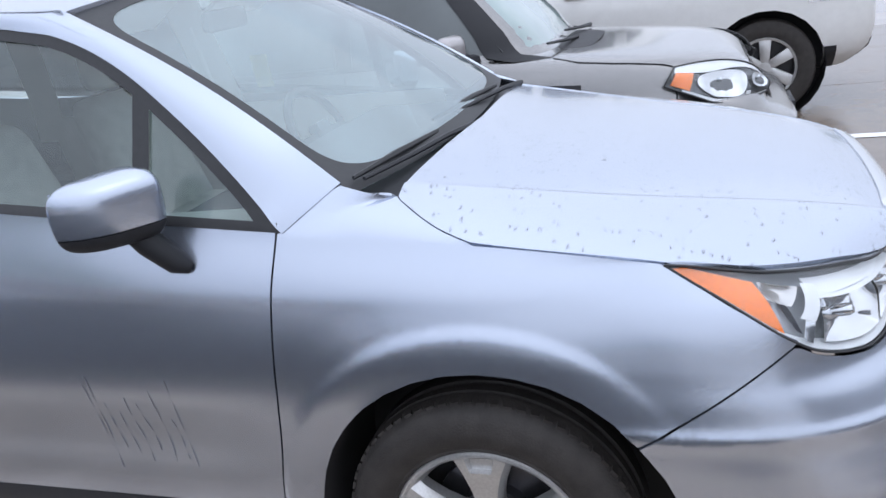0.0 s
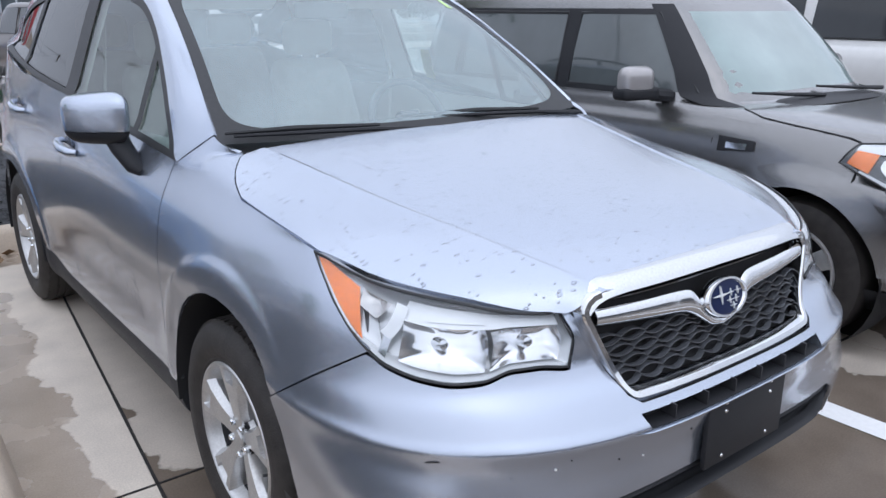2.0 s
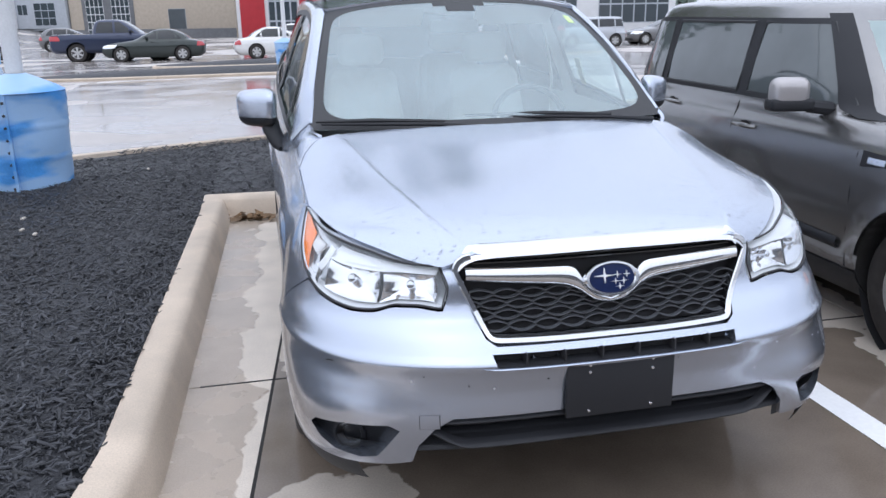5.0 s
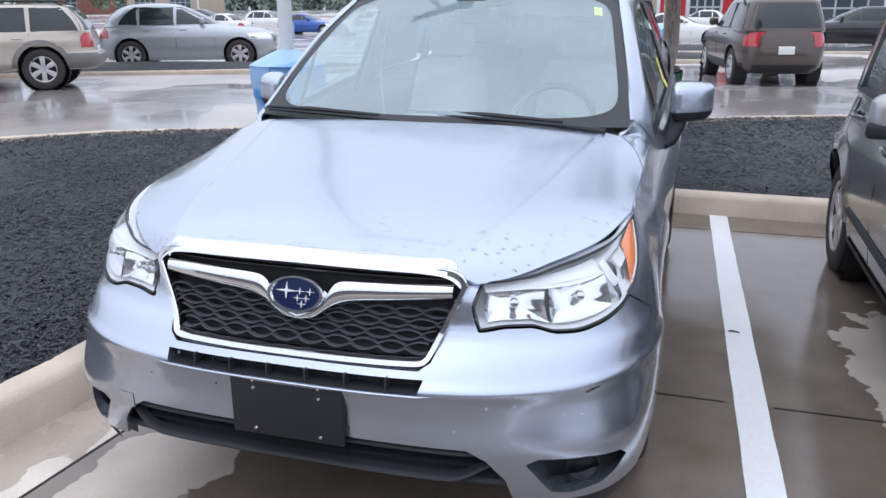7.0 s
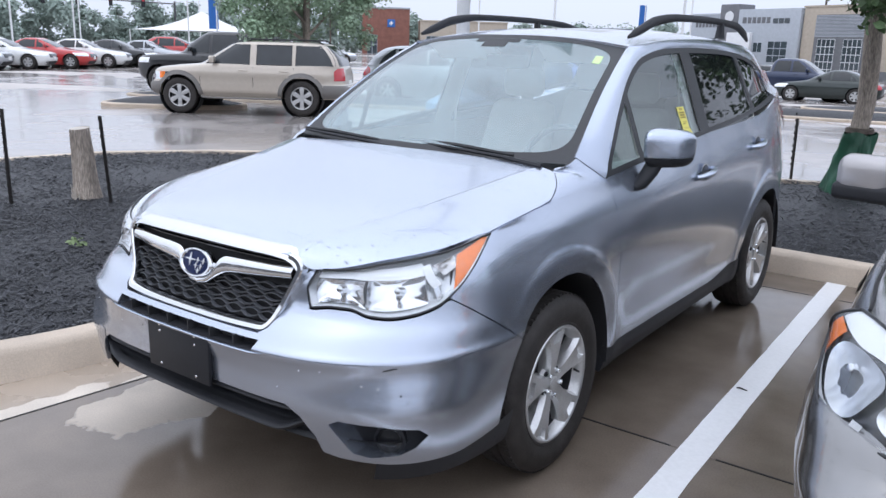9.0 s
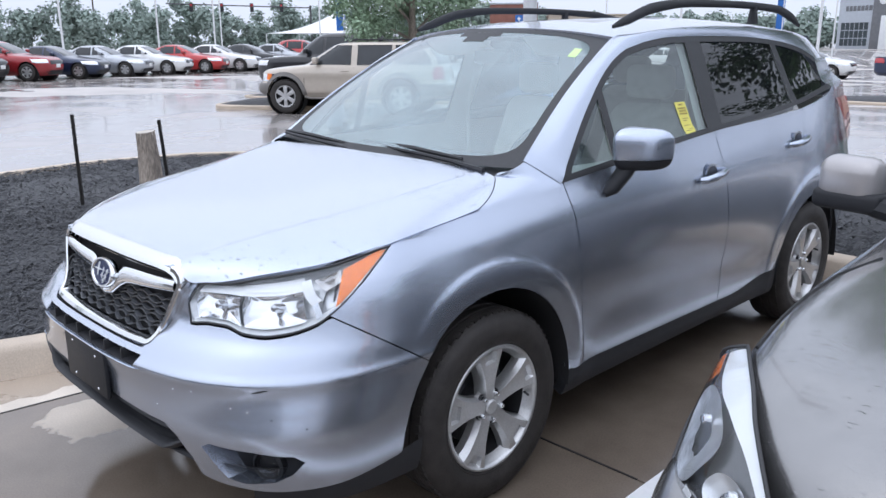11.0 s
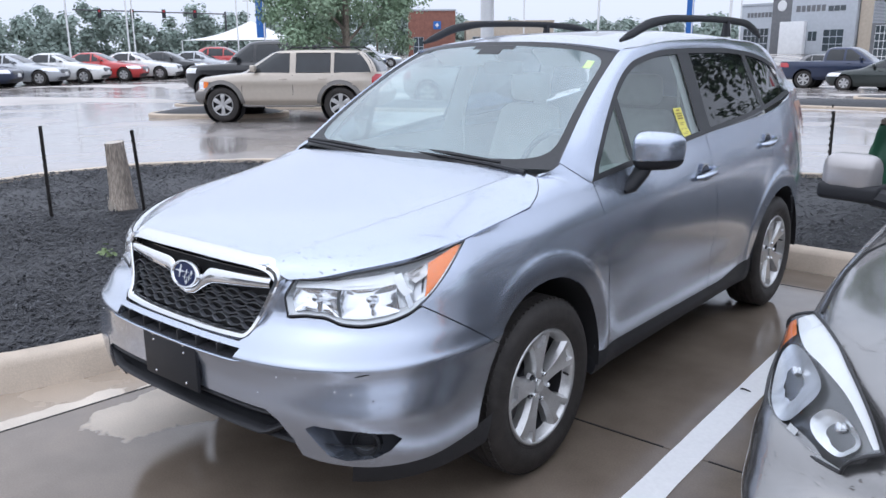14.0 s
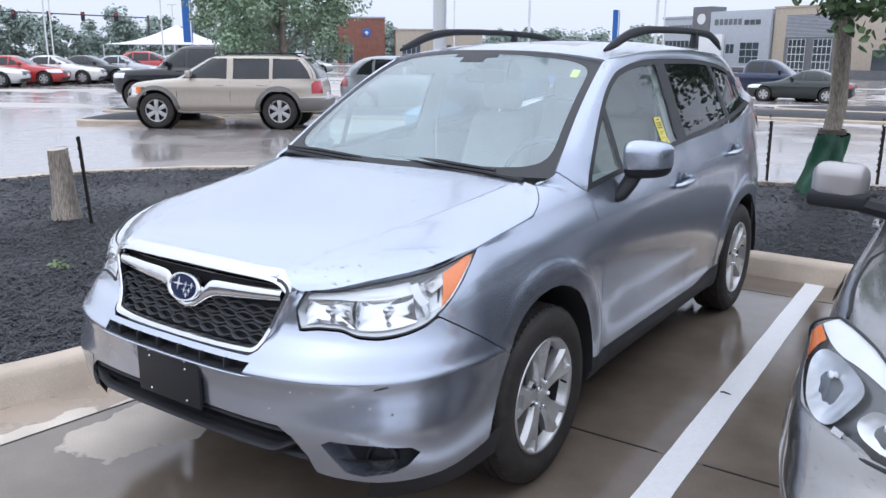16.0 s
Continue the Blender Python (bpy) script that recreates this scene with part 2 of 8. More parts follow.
        l.new(mul.outputs[0], b2.inputs["Height"])
        if last:
            l.new(last.outputs[0], b2.inputs["Normal"])
        last = b2
        l.new(b2.outputs[0], p.inputs["Coat Normal"])
    if last:
        l.new(last.outputs[0], p.inputs["Normal"])
    return m


def pane(name, tint, gloss=1.0, rough=0.02, haze=0.0, haze_color=(0.6, 0.65, 0.66), drops=True):
    """A thin sheet of glass: clear or tinted, shiny by Fresnel, with a pale diffuse film (haze)."""
    m = bpy.data.materials.new(name)
    m.use_nodes = True
    n, l = m.node_tree.nodes, m.node_tree.links
    n.clear()
    out = n.new("ShaderNodeOutputMaterial")
    clear = n.new("ShaderNodeBsdfTransparent")
    clear.inputs[0].default_value = (*tint, 1)
    shine = n.new("ShaderNodeBsdfGlossy")
    shine.inputs["Roughness"].default_value = rough
    film = n.new("ShaderNodeBsdfDiffuse")
    film.inputs[0].default_value = (*haze_color, 1)
    co = n.new("ShaderNodeTexCoord")
    spots = n.new("ShaderNodeTexNoise")
    spots.inputs["Scale"].default_value, spots.inputs["Detail"].default_value = 4.0, 8
    l.new(co.outputs["Object"], spots.inputs["Vector"])
    r = n.new("ShaderNodeMapRange")
    r.inputs["From Min"].default_value, r.inputs["From Max"].default_value = 0.3, 0.75
    r.inputs["To Min"].default_value, r.inputs["To Max"].default_value = haze * 0.75, haze * 1.25
    l.new(spots.outputs[0], r.inputs[0])
    a = n.new("ShaderNodeMixShader")
    l.new(r.outputs[0], a.inputs[0])
    l.new(clear.outputs[0], a.inputs[1])
    l.new(film.outputs[0], a.inputs[2])
    fr = n.new("ShaderNodeLayerWeight")
    fr.inputs["Blend"].default_value = 0.5
    rise = n.new("ShaderNodeMath")
    rise.operation, rise.inputs[1].default_value = "POWER", 5.0
    l.new(fr.outputs["Facing"], rise.inputs[0])
    k = n.new("ShaderNodeMath")
    k.operation, k.inputs[1].default_value, k.inputs[2].default_value, k.use_clamp = "MULTIPLY_ADD", 0.96, 0.04 * gloss, True
    l.new(rise.outputs[0], k.inputs[0])
    b = n.new("ShaderNodeMixShader")
    l.new(k.outputs[0], b.inputs[0])
    l.new(a.outputs[0], b.inputs[1])
    l.new(shine.outputs[0], b.inputs[2])
    if drops:
        v = n.new("ShaderNodeTexVoronoi")
        v.inputs["Scale"].default_value = 90
        l.new(co.outputs["Object"], v.inputs["Vector"])
        q = n.new("ShaderNodeMapRange")
        q.inputs["From Min"].default_value, q.inputs["From Max"].default_value = 0.05, 0.2
        q.inputs["To Min"].default_value, q.inputs["To Max"].default_value = 1.0, 0.0
        l.new(v.outputs["Distance"], q.inputs[0])
        bp = n.new("ShaderNodeBump")
        bp.inputs["Strength"].default_value, bp.inputs["Distance"].default_value = 0.05, 0.003
        l.new(q.outputs[0], bp.inputs["Height"])
        l.new(bp.outputs[0], shine.inputs["Normal"])
    l.new(b.outputs[0], out.inputs[0])
    return m


SILVER = material("ice_silver_paint", (0.475, 0.522, 0.612), 0.27, 0.90, 0.9, fine=0.06, scale=300, drops=0.08)
SILVER_TOP = material("ice_silver_paint_beaded", (0.475, 0.522, 0.612), 0.27, 0.90, 0.9, fine=0.06, scale=300, drops=0.8)
CHROME = material("chrome", (0.72, 0.735, 0.755), 0.08, 1.0, fine=0.04, scale=60)
DARKCHROME = material("satin_dark_metal", (0.10, 0.10, 0.11), 0.3, 0.8, fine=0.05, scale=80)
BLACK = material("black_plastic", (0.025, 0.026, 0.030), 0.50, spec=0.30, bump=0.12, scale=420, fine=0.15)
BLACKGLOSS = material("gloss_black_plastic", (0.012, 0.013, 0.015), 0.12, coat=0.5, fine=0.1)
# near-black for underbody and liners, also painted in as shade inside openings
SHADOW = material("underbody_and_gap_shade", (0.019, 0.019, 0.021), 0.85, vary=0.2)
RUBBER = material("tyre_rubber", (0.030, 0.026, 0.024), 0.66, bump=0.25, scale=180, vary=0.3, fine=0.2)
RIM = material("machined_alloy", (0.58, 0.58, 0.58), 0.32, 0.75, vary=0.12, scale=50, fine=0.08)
RIMDARK = material("dark_alloy_gap_shade", (0.055, 0.055, 0.06), 0.45, 0.5, vary=0.3)
SEAL = material("rubber_seal", (0.030, 0.031, 0.034), 0.5, fine=0.1)
AMBER = material("amber_reflector", (0.95, 0.235, 0.04), 0.18, coat=1.0, vary=0.12, scale=60, fine=0.2)
REDLENS = material("red_lamp_lens", (0.45, 0.02, 0.03), 0.12, coat=1.0, vary=0.1)
REFLECT = material("lamp_reflector", (0.80, 0.81, 0.83), 0.12, 1.0, vary=0.05, scale=80)
LAMPGREY = material("lamp_housing", (0.62, 0.64, 0.66), 0.25, 0.55, vary=0.06)
GUIDE = material("white_light_guide", (0.80, 0.82, 0.83), 0.3, 0.0, coat=0.4, fine=0.03)
PINKCHROME = material("turn_lamp_reflector", (0.55, 0.54, 0.53), 0.22, 0.8, vary=0.15, scale=200)
GRILLEMESH = material("grille_plastic", (0.085, 0.09, 0.10), 0.28, coat=0.3, fine=0.1)
DIRT = material("grey_road_dirt", (0.20, 0.20, 0.215), 0.7, vary=0.2, fine=0.2)
BROWNINK = material("brown_print", (0.22, 0.12, 0.04), 0.6, fine=0.1)
LENS = pane("clear_lens", (0.96, 0.97, 0.98), 1.1, 0.03)
# blue-green film lends the glass the sky's reflected brightness as colour
WINDSHIELD = pane("sky_film_windshield", (0.85, 0.95, 0.94), 4.2, 0.03, 0.28, (0.58, 0.78, 0.83))
SIDEGLASS = pane("lightly_tinted_glass", (0.66, 0.76, 0.74), 2.4, 0.02, 0.12, (0.46, 0.56, 0.55))
DARKGLASS = pane("dark_tinted_glass", (0.10, 0.11, 0.12), 1.7, 0.02, 0.03, (0.2, 0.22, 0.24))
CARGLASS = material("car_glass_far", (0.02, 0.024, 0.028), 0.05, coat=0.3, vary=0.2)
FABRIC = material("grey_seat_cloth", (0.62, 0.61, 0.58), 0.9, bump=0.3, scale=200, vary=0.1)
TRIMGREY = material("light_headliner", (0.74, 0.74, 0.71), 0.9, bump=0.2, scale=160, vary=0.05)
DASH = material("dark_dashboard", (0.12, 0.123, 0.13), 0.6, bump=0.2, scale=240, vary=0.1)
YELLOW = material("yellow_sticker", (0.82, 0.74, 0.16), 0.5, vary=0.05)
LIME = material("lime_sticker", (0.62, 0.86, 0.36), 0.5, vary=0.05)
WHITE = material("white_paint", (0.78, 0.78, 0.77), 0.45, vary=0.06, fine=0.05, bump=0.05)
BLUEBADGE = material("navy_badge", (0.010, 0.020, 0.075), 0.35, spec=0.2, fine=0.1)
INK = material("dark_print", (0.03, 0.03, 0.03), 0.6, fine=0.1)
# ---------------------------------------------------------------- ground materials
def concrete(name, wet, dry=(0.40, 0.345, 0.29), soaked=(0.155, 0.122, 0.094), scale=0.55, puddle=0.06, spots=(), relief=1.0, blotch=3.0):
    """Concrete with dry patches, soaked patches and standing water; wet: how much of it is soaked."""
    m = bpy.data.materials.new(name)
    m.use_nodes = True
    n, l = m.node_tree.nodes, m.node_tree.links
    p = n["Principled BSDF"]
    co = n.new("ShaderNodeNewGeometry")
    big = n.new("ShaderNodeTexNoise")
    big.inputs["Scale"].default_value, big.inputs["Detail"].default_value, big.inputs["Distortion"].default_value = scale, 4, 0.6
    l.new(co.outputs["Position"], big.inputs["Vector"])
    edge = n.new("ShaderNodeMapRange")
    edge.inputs["From Min"].default_value, edge.inputs["From Max"].default_value = 0.78 - wet * 0.55 - 0.012, 0.78 - wet * 0.55 + 0.012
    l.new(big.outputs[0], edge.inputs[0])
    if spots:
        # dry islands: ellipses with ragged outlines
        rag2 = n.new("ShaderNodeTexNoise")
        rag2.inputs["Scale"].default_value, rag2.inputs["Detail"].default_value = 5.0, 3
        l.new(co.outputs["Position"], rag2.inputs["Vector"])
        low = None
        for x, y, rx, ry in spots:
            shift = n.new("ShaderNodeVectorMath")
            shift.operation = "SUBTRACT"
            shift.inputs[1].default_value = (x, y, 0)
            l.new(co.outputs["Position"], shift.inputs[0])
            size = n.new("ShaderNodeVectorMath")
            size.operation = "DIVIDE"
            size.inputs[1].default_value = (rx, ry, 1)
            l.new(shift.outputs[0], size.inputs[0])
            far = n.new("ShaderNodeVectorMath")
            far.operation = "LENGTH"
            l.new(size.outputs[0], far.inputs[0])
            if low is None:
                low = far.outputs["Value"]
            else:
                least = n.new("ShaderNodeMath")
                least.operation = "MINIMUM"
                l.new(low, least.inputs[0])
                l.new(far.outputs["Value"], least.inputs[1])
                low = least.outputs[0]
        both = n.new("ShaderNodeMath")
        both.operation = "MULTIPLY_ADD"
        both.inputs[1].default_value = 1.3
        l.new(rag2.outputs[0], both.inputs[0])
        l.new(low, both.inputs[2])
        edge.inputs["From Min"].default_value, edge.inputs["From Max"].default_value = 1.60, 1.66
        l.new(both.outputs[0], edge.inputs[0])
    mid = n.new("ShaderNodeTexNoise")
    mid.inputs["Scale"].default_value, mid.inputs["Detail"].default_value = blotch, 7
    l.new(co.outputs["Position"], mid.inputs["Vector"])
    fine = n.new("ShaderNodeTexNoise")
    fine.inputs["Scale"].default_value, fine.inputs["Detail"].default_value = 140, 4
    l.new(co.outputs["Position"], fine.inputs["Vector"])
    mix = n.new("ShaderNodeMixRGB")
    mix.inputs[1].default_value, mix.inputs[2].default_value = (*dry, 1), (*soaked, 1)
    l.new(edge.outputs[0], mix.inputs[0])
    tone = n.new("ShaderNodeMapRange")
    tone.inputs["From Min"].default_value, tone.inputs["From Max"].default_value = 0.3, 0.7
    tone.inputs["To Min"].default_value, tone.inputs["To Max"].default_value = 0.82, 1.16
    l.new(mid.outputs[0], tone.inputs[0])
    grain = n.new("ShaderNodeMapRange")
    grain.inputs["From Min"].default_value, grain.inputs["From Max"].default_value = 0.3, 0.7
    grain.inputs["To Min"].default_value, grain.inputs["To Max"].default_value = 0.9, 1.1
    l.new(fine.outputs[0], grain.inputs[0])
    k = n.new("ShaderNodeMath")
    k.operation = "MULTIPLY"
    l.new(tone.outputs[0], k.inputs[0])
    l.new(grain.outputs[0], k.inputs[1])
    hsv = n.new("ShaderNodeHueSaturation")
    l.new(mix.outputs[0], hsv.inputs["Color"])
    l.new(k.outputs[0], hsv.inputs["Value"])
    l.new(hsv.outputs[0], p.inputs["Base Color"])
    # sheen of the water film
    film = n.new("ShaderNodeMapRange")
    film.inputs["To Min"].default_value, film.inputs["To Max"].default_value = 0.62, puddle
    l.new(edge.outputs[0], film.inputs[0])
    rag = n.new("ShaderNodeMapRange")
    rag.inputs["From Min"].default_value, rag.inputs["From Max"].default_value = 0.45, 0.62
    rag.inputs["To Min"].default_value, rag.inputs["To Max"].default_value = 0.0, 0.13
    l.new(mid.outputs[0], rag.inputs[0])
    add = n.new("ShaderNodeMath")
    add.operation = "ADD"
    l.new(film.outputs[0], add.inputs[0])
    l.new(rag.outputs[0], add.inputs[1])
    l.new(add.outputs[0], p.inputs["Roughness"])
    dryness = n.new("ShaderNodeMapRange")
    dryness.inputs["To Min"].default_value, dryness.inputs["To Max"].default_value = 0.35 * relief, 0.06 * relief
    l.new(edge.outputs[0], dryness.inputs[0])
    b = n.new("ShaderNodeBump")
    b.inputs["Distance"].default_value = 0.004
    l.new(dryness.outputs[0], b.inputs["Strength"])
    l.new(fine.outputs[0], b.inputs["Height"])
    b2 = n.new("ShaderNodeBump")
    b2.inputs["Strength"].default_value, b2.inputs["Distance"].default_value = 0.05 * relief, 0.02
    l.new(mid.outputs[0], b2.inputs["Height"])
    l.new(b.outputs[0], b2.inputs["Normal"])
    l.new(b2.outputs[0], p.inputs["Normal"])
    return m


LOT = concrete("wet_parking_lot_concrete", 0.62, scale=0.11, puddle=0.10, dry=(0.50, 0.465, 0.44), soaked=(0.36, 0.33, 0.31), relief=0.22, blotch=0.6)
DRY_SPOTS = [(-0.80, -0.66, 0.22, 0.30), (-0.62, -0.54, 0.14, 0.16), (1.96, 0.95, 0.25, 0.80), (2.0, -0.35, 0.26, 0.75), (-0.60, 2.4, 0.24, 0.75), (-0.70, 1.45, 0.22, 0.8), (-0.78, 0.75, 0.18, 0.32)]
SLAB = concrete("rain_soaked_slab_concrete", 0.68, dry=(0.50, 0.44, 0.375), soaked=(0.19, 0.153, 0.122), scale=0.75, spots=DRY_SPOTS)
DRY_EDGE = [(-0.74, 3.05, 0.36, 0.30), (-0.80, 2.35, 0.25, 0.60), (-0.86, 1.55, 0.22, 0.75), (-0.92, 0.85, 0.19, 0.60), (-0.93, 0.12, 0.12, 0.34), (-1.00, -0.45, 0.10, 0.50), (-1.10, -1.2, 0.12, 0.6)]
GUTTER = concrete("damp_gutter_concrete", 0.42, dry=(0.66, 0.585, 0.50), soaked=(0.40, 0.325, 0.255), scale=0.9, puddle=0.22, spots=DRY_EDGE)
KERBMAT = concrete("damp_kerb_concrete", 0.16, dry=(0.55, 0.455, 0.36), soaked=(0.38, 0.30, 0.23), scale=1.3, puddle=0.3)
MULCHMAT = material("black_rubber_mulch", (0.014, 0.0145, 0.018), 0.5, bump=0.9, scale=55, vary=0.35, fine=0.5, spec=0.35)
LINEPAINT = material("white_road_paint", (0.93, 0.93, 0.93), 0.22, vary=0.03, scale=16, fine=0.03, bump=0.08)
JOINT = material("dark_joint_filler", (0.018, 0.016, 0.015), 0.8, vary=0.2)

# ---------------------------------------------------------------- ground
GROUND_Z = -0.014
bm = bmesh.new()
R = 900.0
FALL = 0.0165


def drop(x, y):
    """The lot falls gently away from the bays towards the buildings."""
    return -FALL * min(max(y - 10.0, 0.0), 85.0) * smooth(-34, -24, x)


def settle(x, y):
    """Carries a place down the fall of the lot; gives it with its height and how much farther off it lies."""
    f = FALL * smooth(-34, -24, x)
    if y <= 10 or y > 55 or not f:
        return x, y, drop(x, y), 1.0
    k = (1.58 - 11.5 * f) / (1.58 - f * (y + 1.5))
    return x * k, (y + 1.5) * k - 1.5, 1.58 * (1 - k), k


rows = [-R, -60, -8.0, 3.1, 10, 20, 40, 60, 80, 95, 160, R]
cols = [-R, -160, -60, -34, -32, -30, -28, -26, -24, -10, -1.0, 14, 40, 80, R]
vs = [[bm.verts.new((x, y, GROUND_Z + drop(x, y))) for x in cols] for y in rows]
for j in range(len(rows) - 1):
    for i in range(len(cols) - 1):
        bm.faces.new((vs[j][i], vs[j][i + 1], vs[j + 1][i + 1], vs[j + 1][i]))
ground = tagged(part("ground", bm, LOT), "wide rain-wet concrete car park with puddles", "ground", kind="structure")


def left_joint(y):
    return lerp(-1.13, -0.70, (y + 1.2) / 4.35)


def gutter(y):
    return -1.37 + 0.03 * y if y > -0.3 else -1.379 - 0.55 * (y + 0.3) ** 2


def slab(corners):
    """A cast slab with a fine bevel, its top at ground level."""
    b = bmesh.new()
    g = 0.0065
    cx, cy = sum(p[0] for p in corners) / len(corners), sum(p[1] for p in corners) / len(corners)
    inner = [(p[0] - math.copysign(g, p[0] - cx), p[1] - math.copysign(g, p[1] - cy)) for p in corners]
    top = [b.verts.new((*p, 0)) for p in inner]
    side = [b.verts.new((p[0] + math.copysign(0.0025, p[0] - cx), p[1] + math.copysign(0.0025, p[1] - cy), -0.003)) for p in inner]
    base = [b.verts.new((v.co.x, v.co.y, GROUND_Z - 0.02)) for v in side]
    b.faces.new(top)
    for lo, hi in ((side, top), (base, side)):
        for i in range(len(top)):
            j = (i + 1) % len(top)
            b.faces.new((lo[i], lo[j], hi[j], hi[i]))
    bmesh.ops.recalc_face_normals(b, faces=b.faces)
    return b


Y_CUTS = [-9.0, -4.6, 0.465, 3.14]
X_CUTS = [2.06, 6.2, 10.4]
for y0, y1 in zip(Y_CUTS, Y_CUTS[1:]):
    part("slab", slab([(left_joint(y0), y0), (X_CUTS[0], y0), (X_CUTS[0], y1), (left_joint(y1), y1)]), SLAB, ground)
    for x0, x1 in zip(X_CUTS, X_CUTS[1:]):
        part("slab", slab([(x0, y0), (x1, y0), (x1, y1), (x0, y1)]), SLAB, ground)
part("slab", slab([(left_joint(0.465), 0.465), (left_joint(3.14), 3.14), (-0.72, 3.72), (gutter(3.7) - 0.08, 3.72), (gutter(0.465) - 0.08, 0.465)]), GUTTER, ground)
part("slab", slab([(left_joint(-2.6), -2.6), (left_joint(0.465), 0.465), (gutter(0.465) - 0.08, 0.465), (-1.50, -0.6), (-1.75, -1.2), (-2.9, -2.6)]), GUTTER, ground)
# wet dark slabs added out of view over the aisle, dimming bumper reflections
for x0, x1 in zip((-16.0, -8.0, 0.0, 8.0, 16.0), (-8.0, 0.0, 8.0, 16.0, 24.0)):
    for y0, y1 in zip((-27.0, -21.0, -15.0), (-21.0, -15.0, -9.0)):
        part("slab", slab([(x0, y0), (x1, y0), (x1, y1), (x0, y1)]), SLAB, ground)
for y0, y1 in ((-9.0, -5.8), (-5.8, -2.615)):
    part("slab", slab([(-16.0, y0), (left_joint(y0) - 0.02, y0), (left_joint(y1) - 0.02, y1), (-16.0, y1)]), SLAB, ground)
part("slab", slab([(-0.72, 3.14), (2.06, 3.14), (2.06, 3.60), (-0.72, 3.72)]), SLAB, ground)
part("slab", slab([(2.06, 3.14), (10.4, 3.14), (10.4, 3.3), (2.06, 3.60)]), SLAB, ground)
# joint filler under the gaps
bm = bmesh.new()
pts = [(-1.9, -9.0), (10.4, -9.0), (10.4, 3.2), (-1.4, 3.7)]
bm.faces.new([bm.verts.new((*p, GROUND_Z + 0.004)) for p in pts])
part("joint_filler", bm, JOINT, ground)


# rubber strips in the expansion joints
def joint_strip(a, b, width):
    q = bmesh.new()
    way = Vector((b[0] - a[0], b[1] - a[1], 0)).normalized()
    side = Vector((-way.y, way.x, 0)) * width / 2
    n = 40
    rows = []
    for i in range(n + 1):
        c = Vector((lerp(a[0], b[0], i / n), lerp(a[1], b[1], i / n), 0))
        k = 1 + 0.35 * noise.noise(c * 9)
        rows.append([q.verts.new(c + side * k * s + Vector((0, 0, z))) for s, z in ((-1, -0.004), (-0.8, 0.0015), (0.8, 0.0015), (1, -0.004))])
    for r0, r1 in zip(rows, rows[1:]):
        for i in range(3):
            q.faces.new((r0[i], r0[i + 1], r1[i + 1], r1[i]))
    part("expansion_joint", turned(q, lambda c: (0, 0, 1)), JOINT, ground)


joint_strip((left_joint(-2.6), -2.6), (left_joint(3.14), 3.14), 0.014)
joint_strip((left_joint(0.465) - 0.32, 0.467), (1.17, 0.467), 0.010)
joint_strip((1.36, 0.467), (6.2, 0.467), 0.010)
joint_strip((-0.70, 3.142), (1.13, 3.142), 0.010)
joint_strip((1.31, 3.142), (6.2, 3.142), 0.010)


# ---------------------------------------------------------------- planting island
def island_edge(n=14):
    """The kerb's outline, anticlockwise, outer face."""
    pts = [(-1.27, 3.66)]
    for i in range(n):
        y = lerp(3.2, -0.3, i / (n - 1))
        pts.append((gutter(y) + 0.005, y))
    arc = curve((0, -1.37), (0.25, -1.52), (0.5, -2.15), (0.75, -3.6), (1, -5.2))
    ary = curve((0, -0.4), (0.25, -0.98), (0.5, -1.75), (0.75, -2.3), (1, -2.1))
    pts += [(arc(i / 12), ary(i / 12)) for i in range(1, 13)]
    pts += [(-6.7, -1.1), (-7.5, 0.4), (-7.75, 1.9), (-7.5, 3.2), (-6.7, 4.3), (-5.6, 5.2), (-4.3, 5.8), (-2.9, 6.45), (-1.4, 7.1), (0.2, 7.65), (1.6, 8.3), (3.2, 8.9), (5.5, 9.4), (9.0, 9.7), (13.0, 9.8), (13.2, 3.15)]
    pts += [(6.0, 3.40), (1.6, 3.55)]
    return pts


EDGE = island_edge()


def inset(pts, d):
    out = []
    n = len(pts)
    for i in range(n):
        a, b, c = Vector(pts[i - 1]), Vector(pts[i]), Vector(pts[(i + 1) % n])
        u, v = (b - a).normalized(), (c - b).normalized()
        m = Vector((u.y, -u.x)) + Vector((v.y, -v.x))
        m = m / max(m.dot(Vector((u.y, -u.x))), 0.35)
        out.append(b + m * d)
    return out


AREA = sum(EDGE[i - 1][0] * EDGE[i][1] - EDGE[i][0] * EDGE[i - 1][1] for i in range(len(EDGE)))
SIGN = -1 if AREA > 0 else 1
bm = bmesh.new()
profile = [(-0.03, -0.03), (-0.015, 0.0), (0.025, 0.118), (0.045, 0.142), (0.075, 0.15), (0.165, 0.152), (0.185, 0.145), (0.192, 0.10)]
loops = [[bm.verts.new((*p, z)) for p in inset(EDGE, SIGN * d)] for d, z in profile]
for a, b in zip(loops, loops[1:]):
    for i in range(len(a)):
        bm.faces.new((a[i], a[(i + 1) % len(a)], b[(i + 1) % len(a)], b[i]))
bmesh.ops.recalc_face_normals(bm, faces=bm.faces)
tagged(part("kerb", bm, KERBMAT, angle=50), "worn tan concrete kerb round the planting bed", "kerb", kind="structure")
bm = bmesh.new()
bed = inset(EDGE, SIGN * 0.185)
f = bm.faces.new([bm.verts.new((*p, 0.105)) for p in bed])
bmesh.ops.triangulate(bm, faces=[f])
for _ in range(4):
    bmesh.ops.subdivide_edges(bm, edges=[e for e in bm.edges if e.calc_length() > 0.45], cuts=1)
bmesh.ops.triangulate(bm, faces=bm.faces)
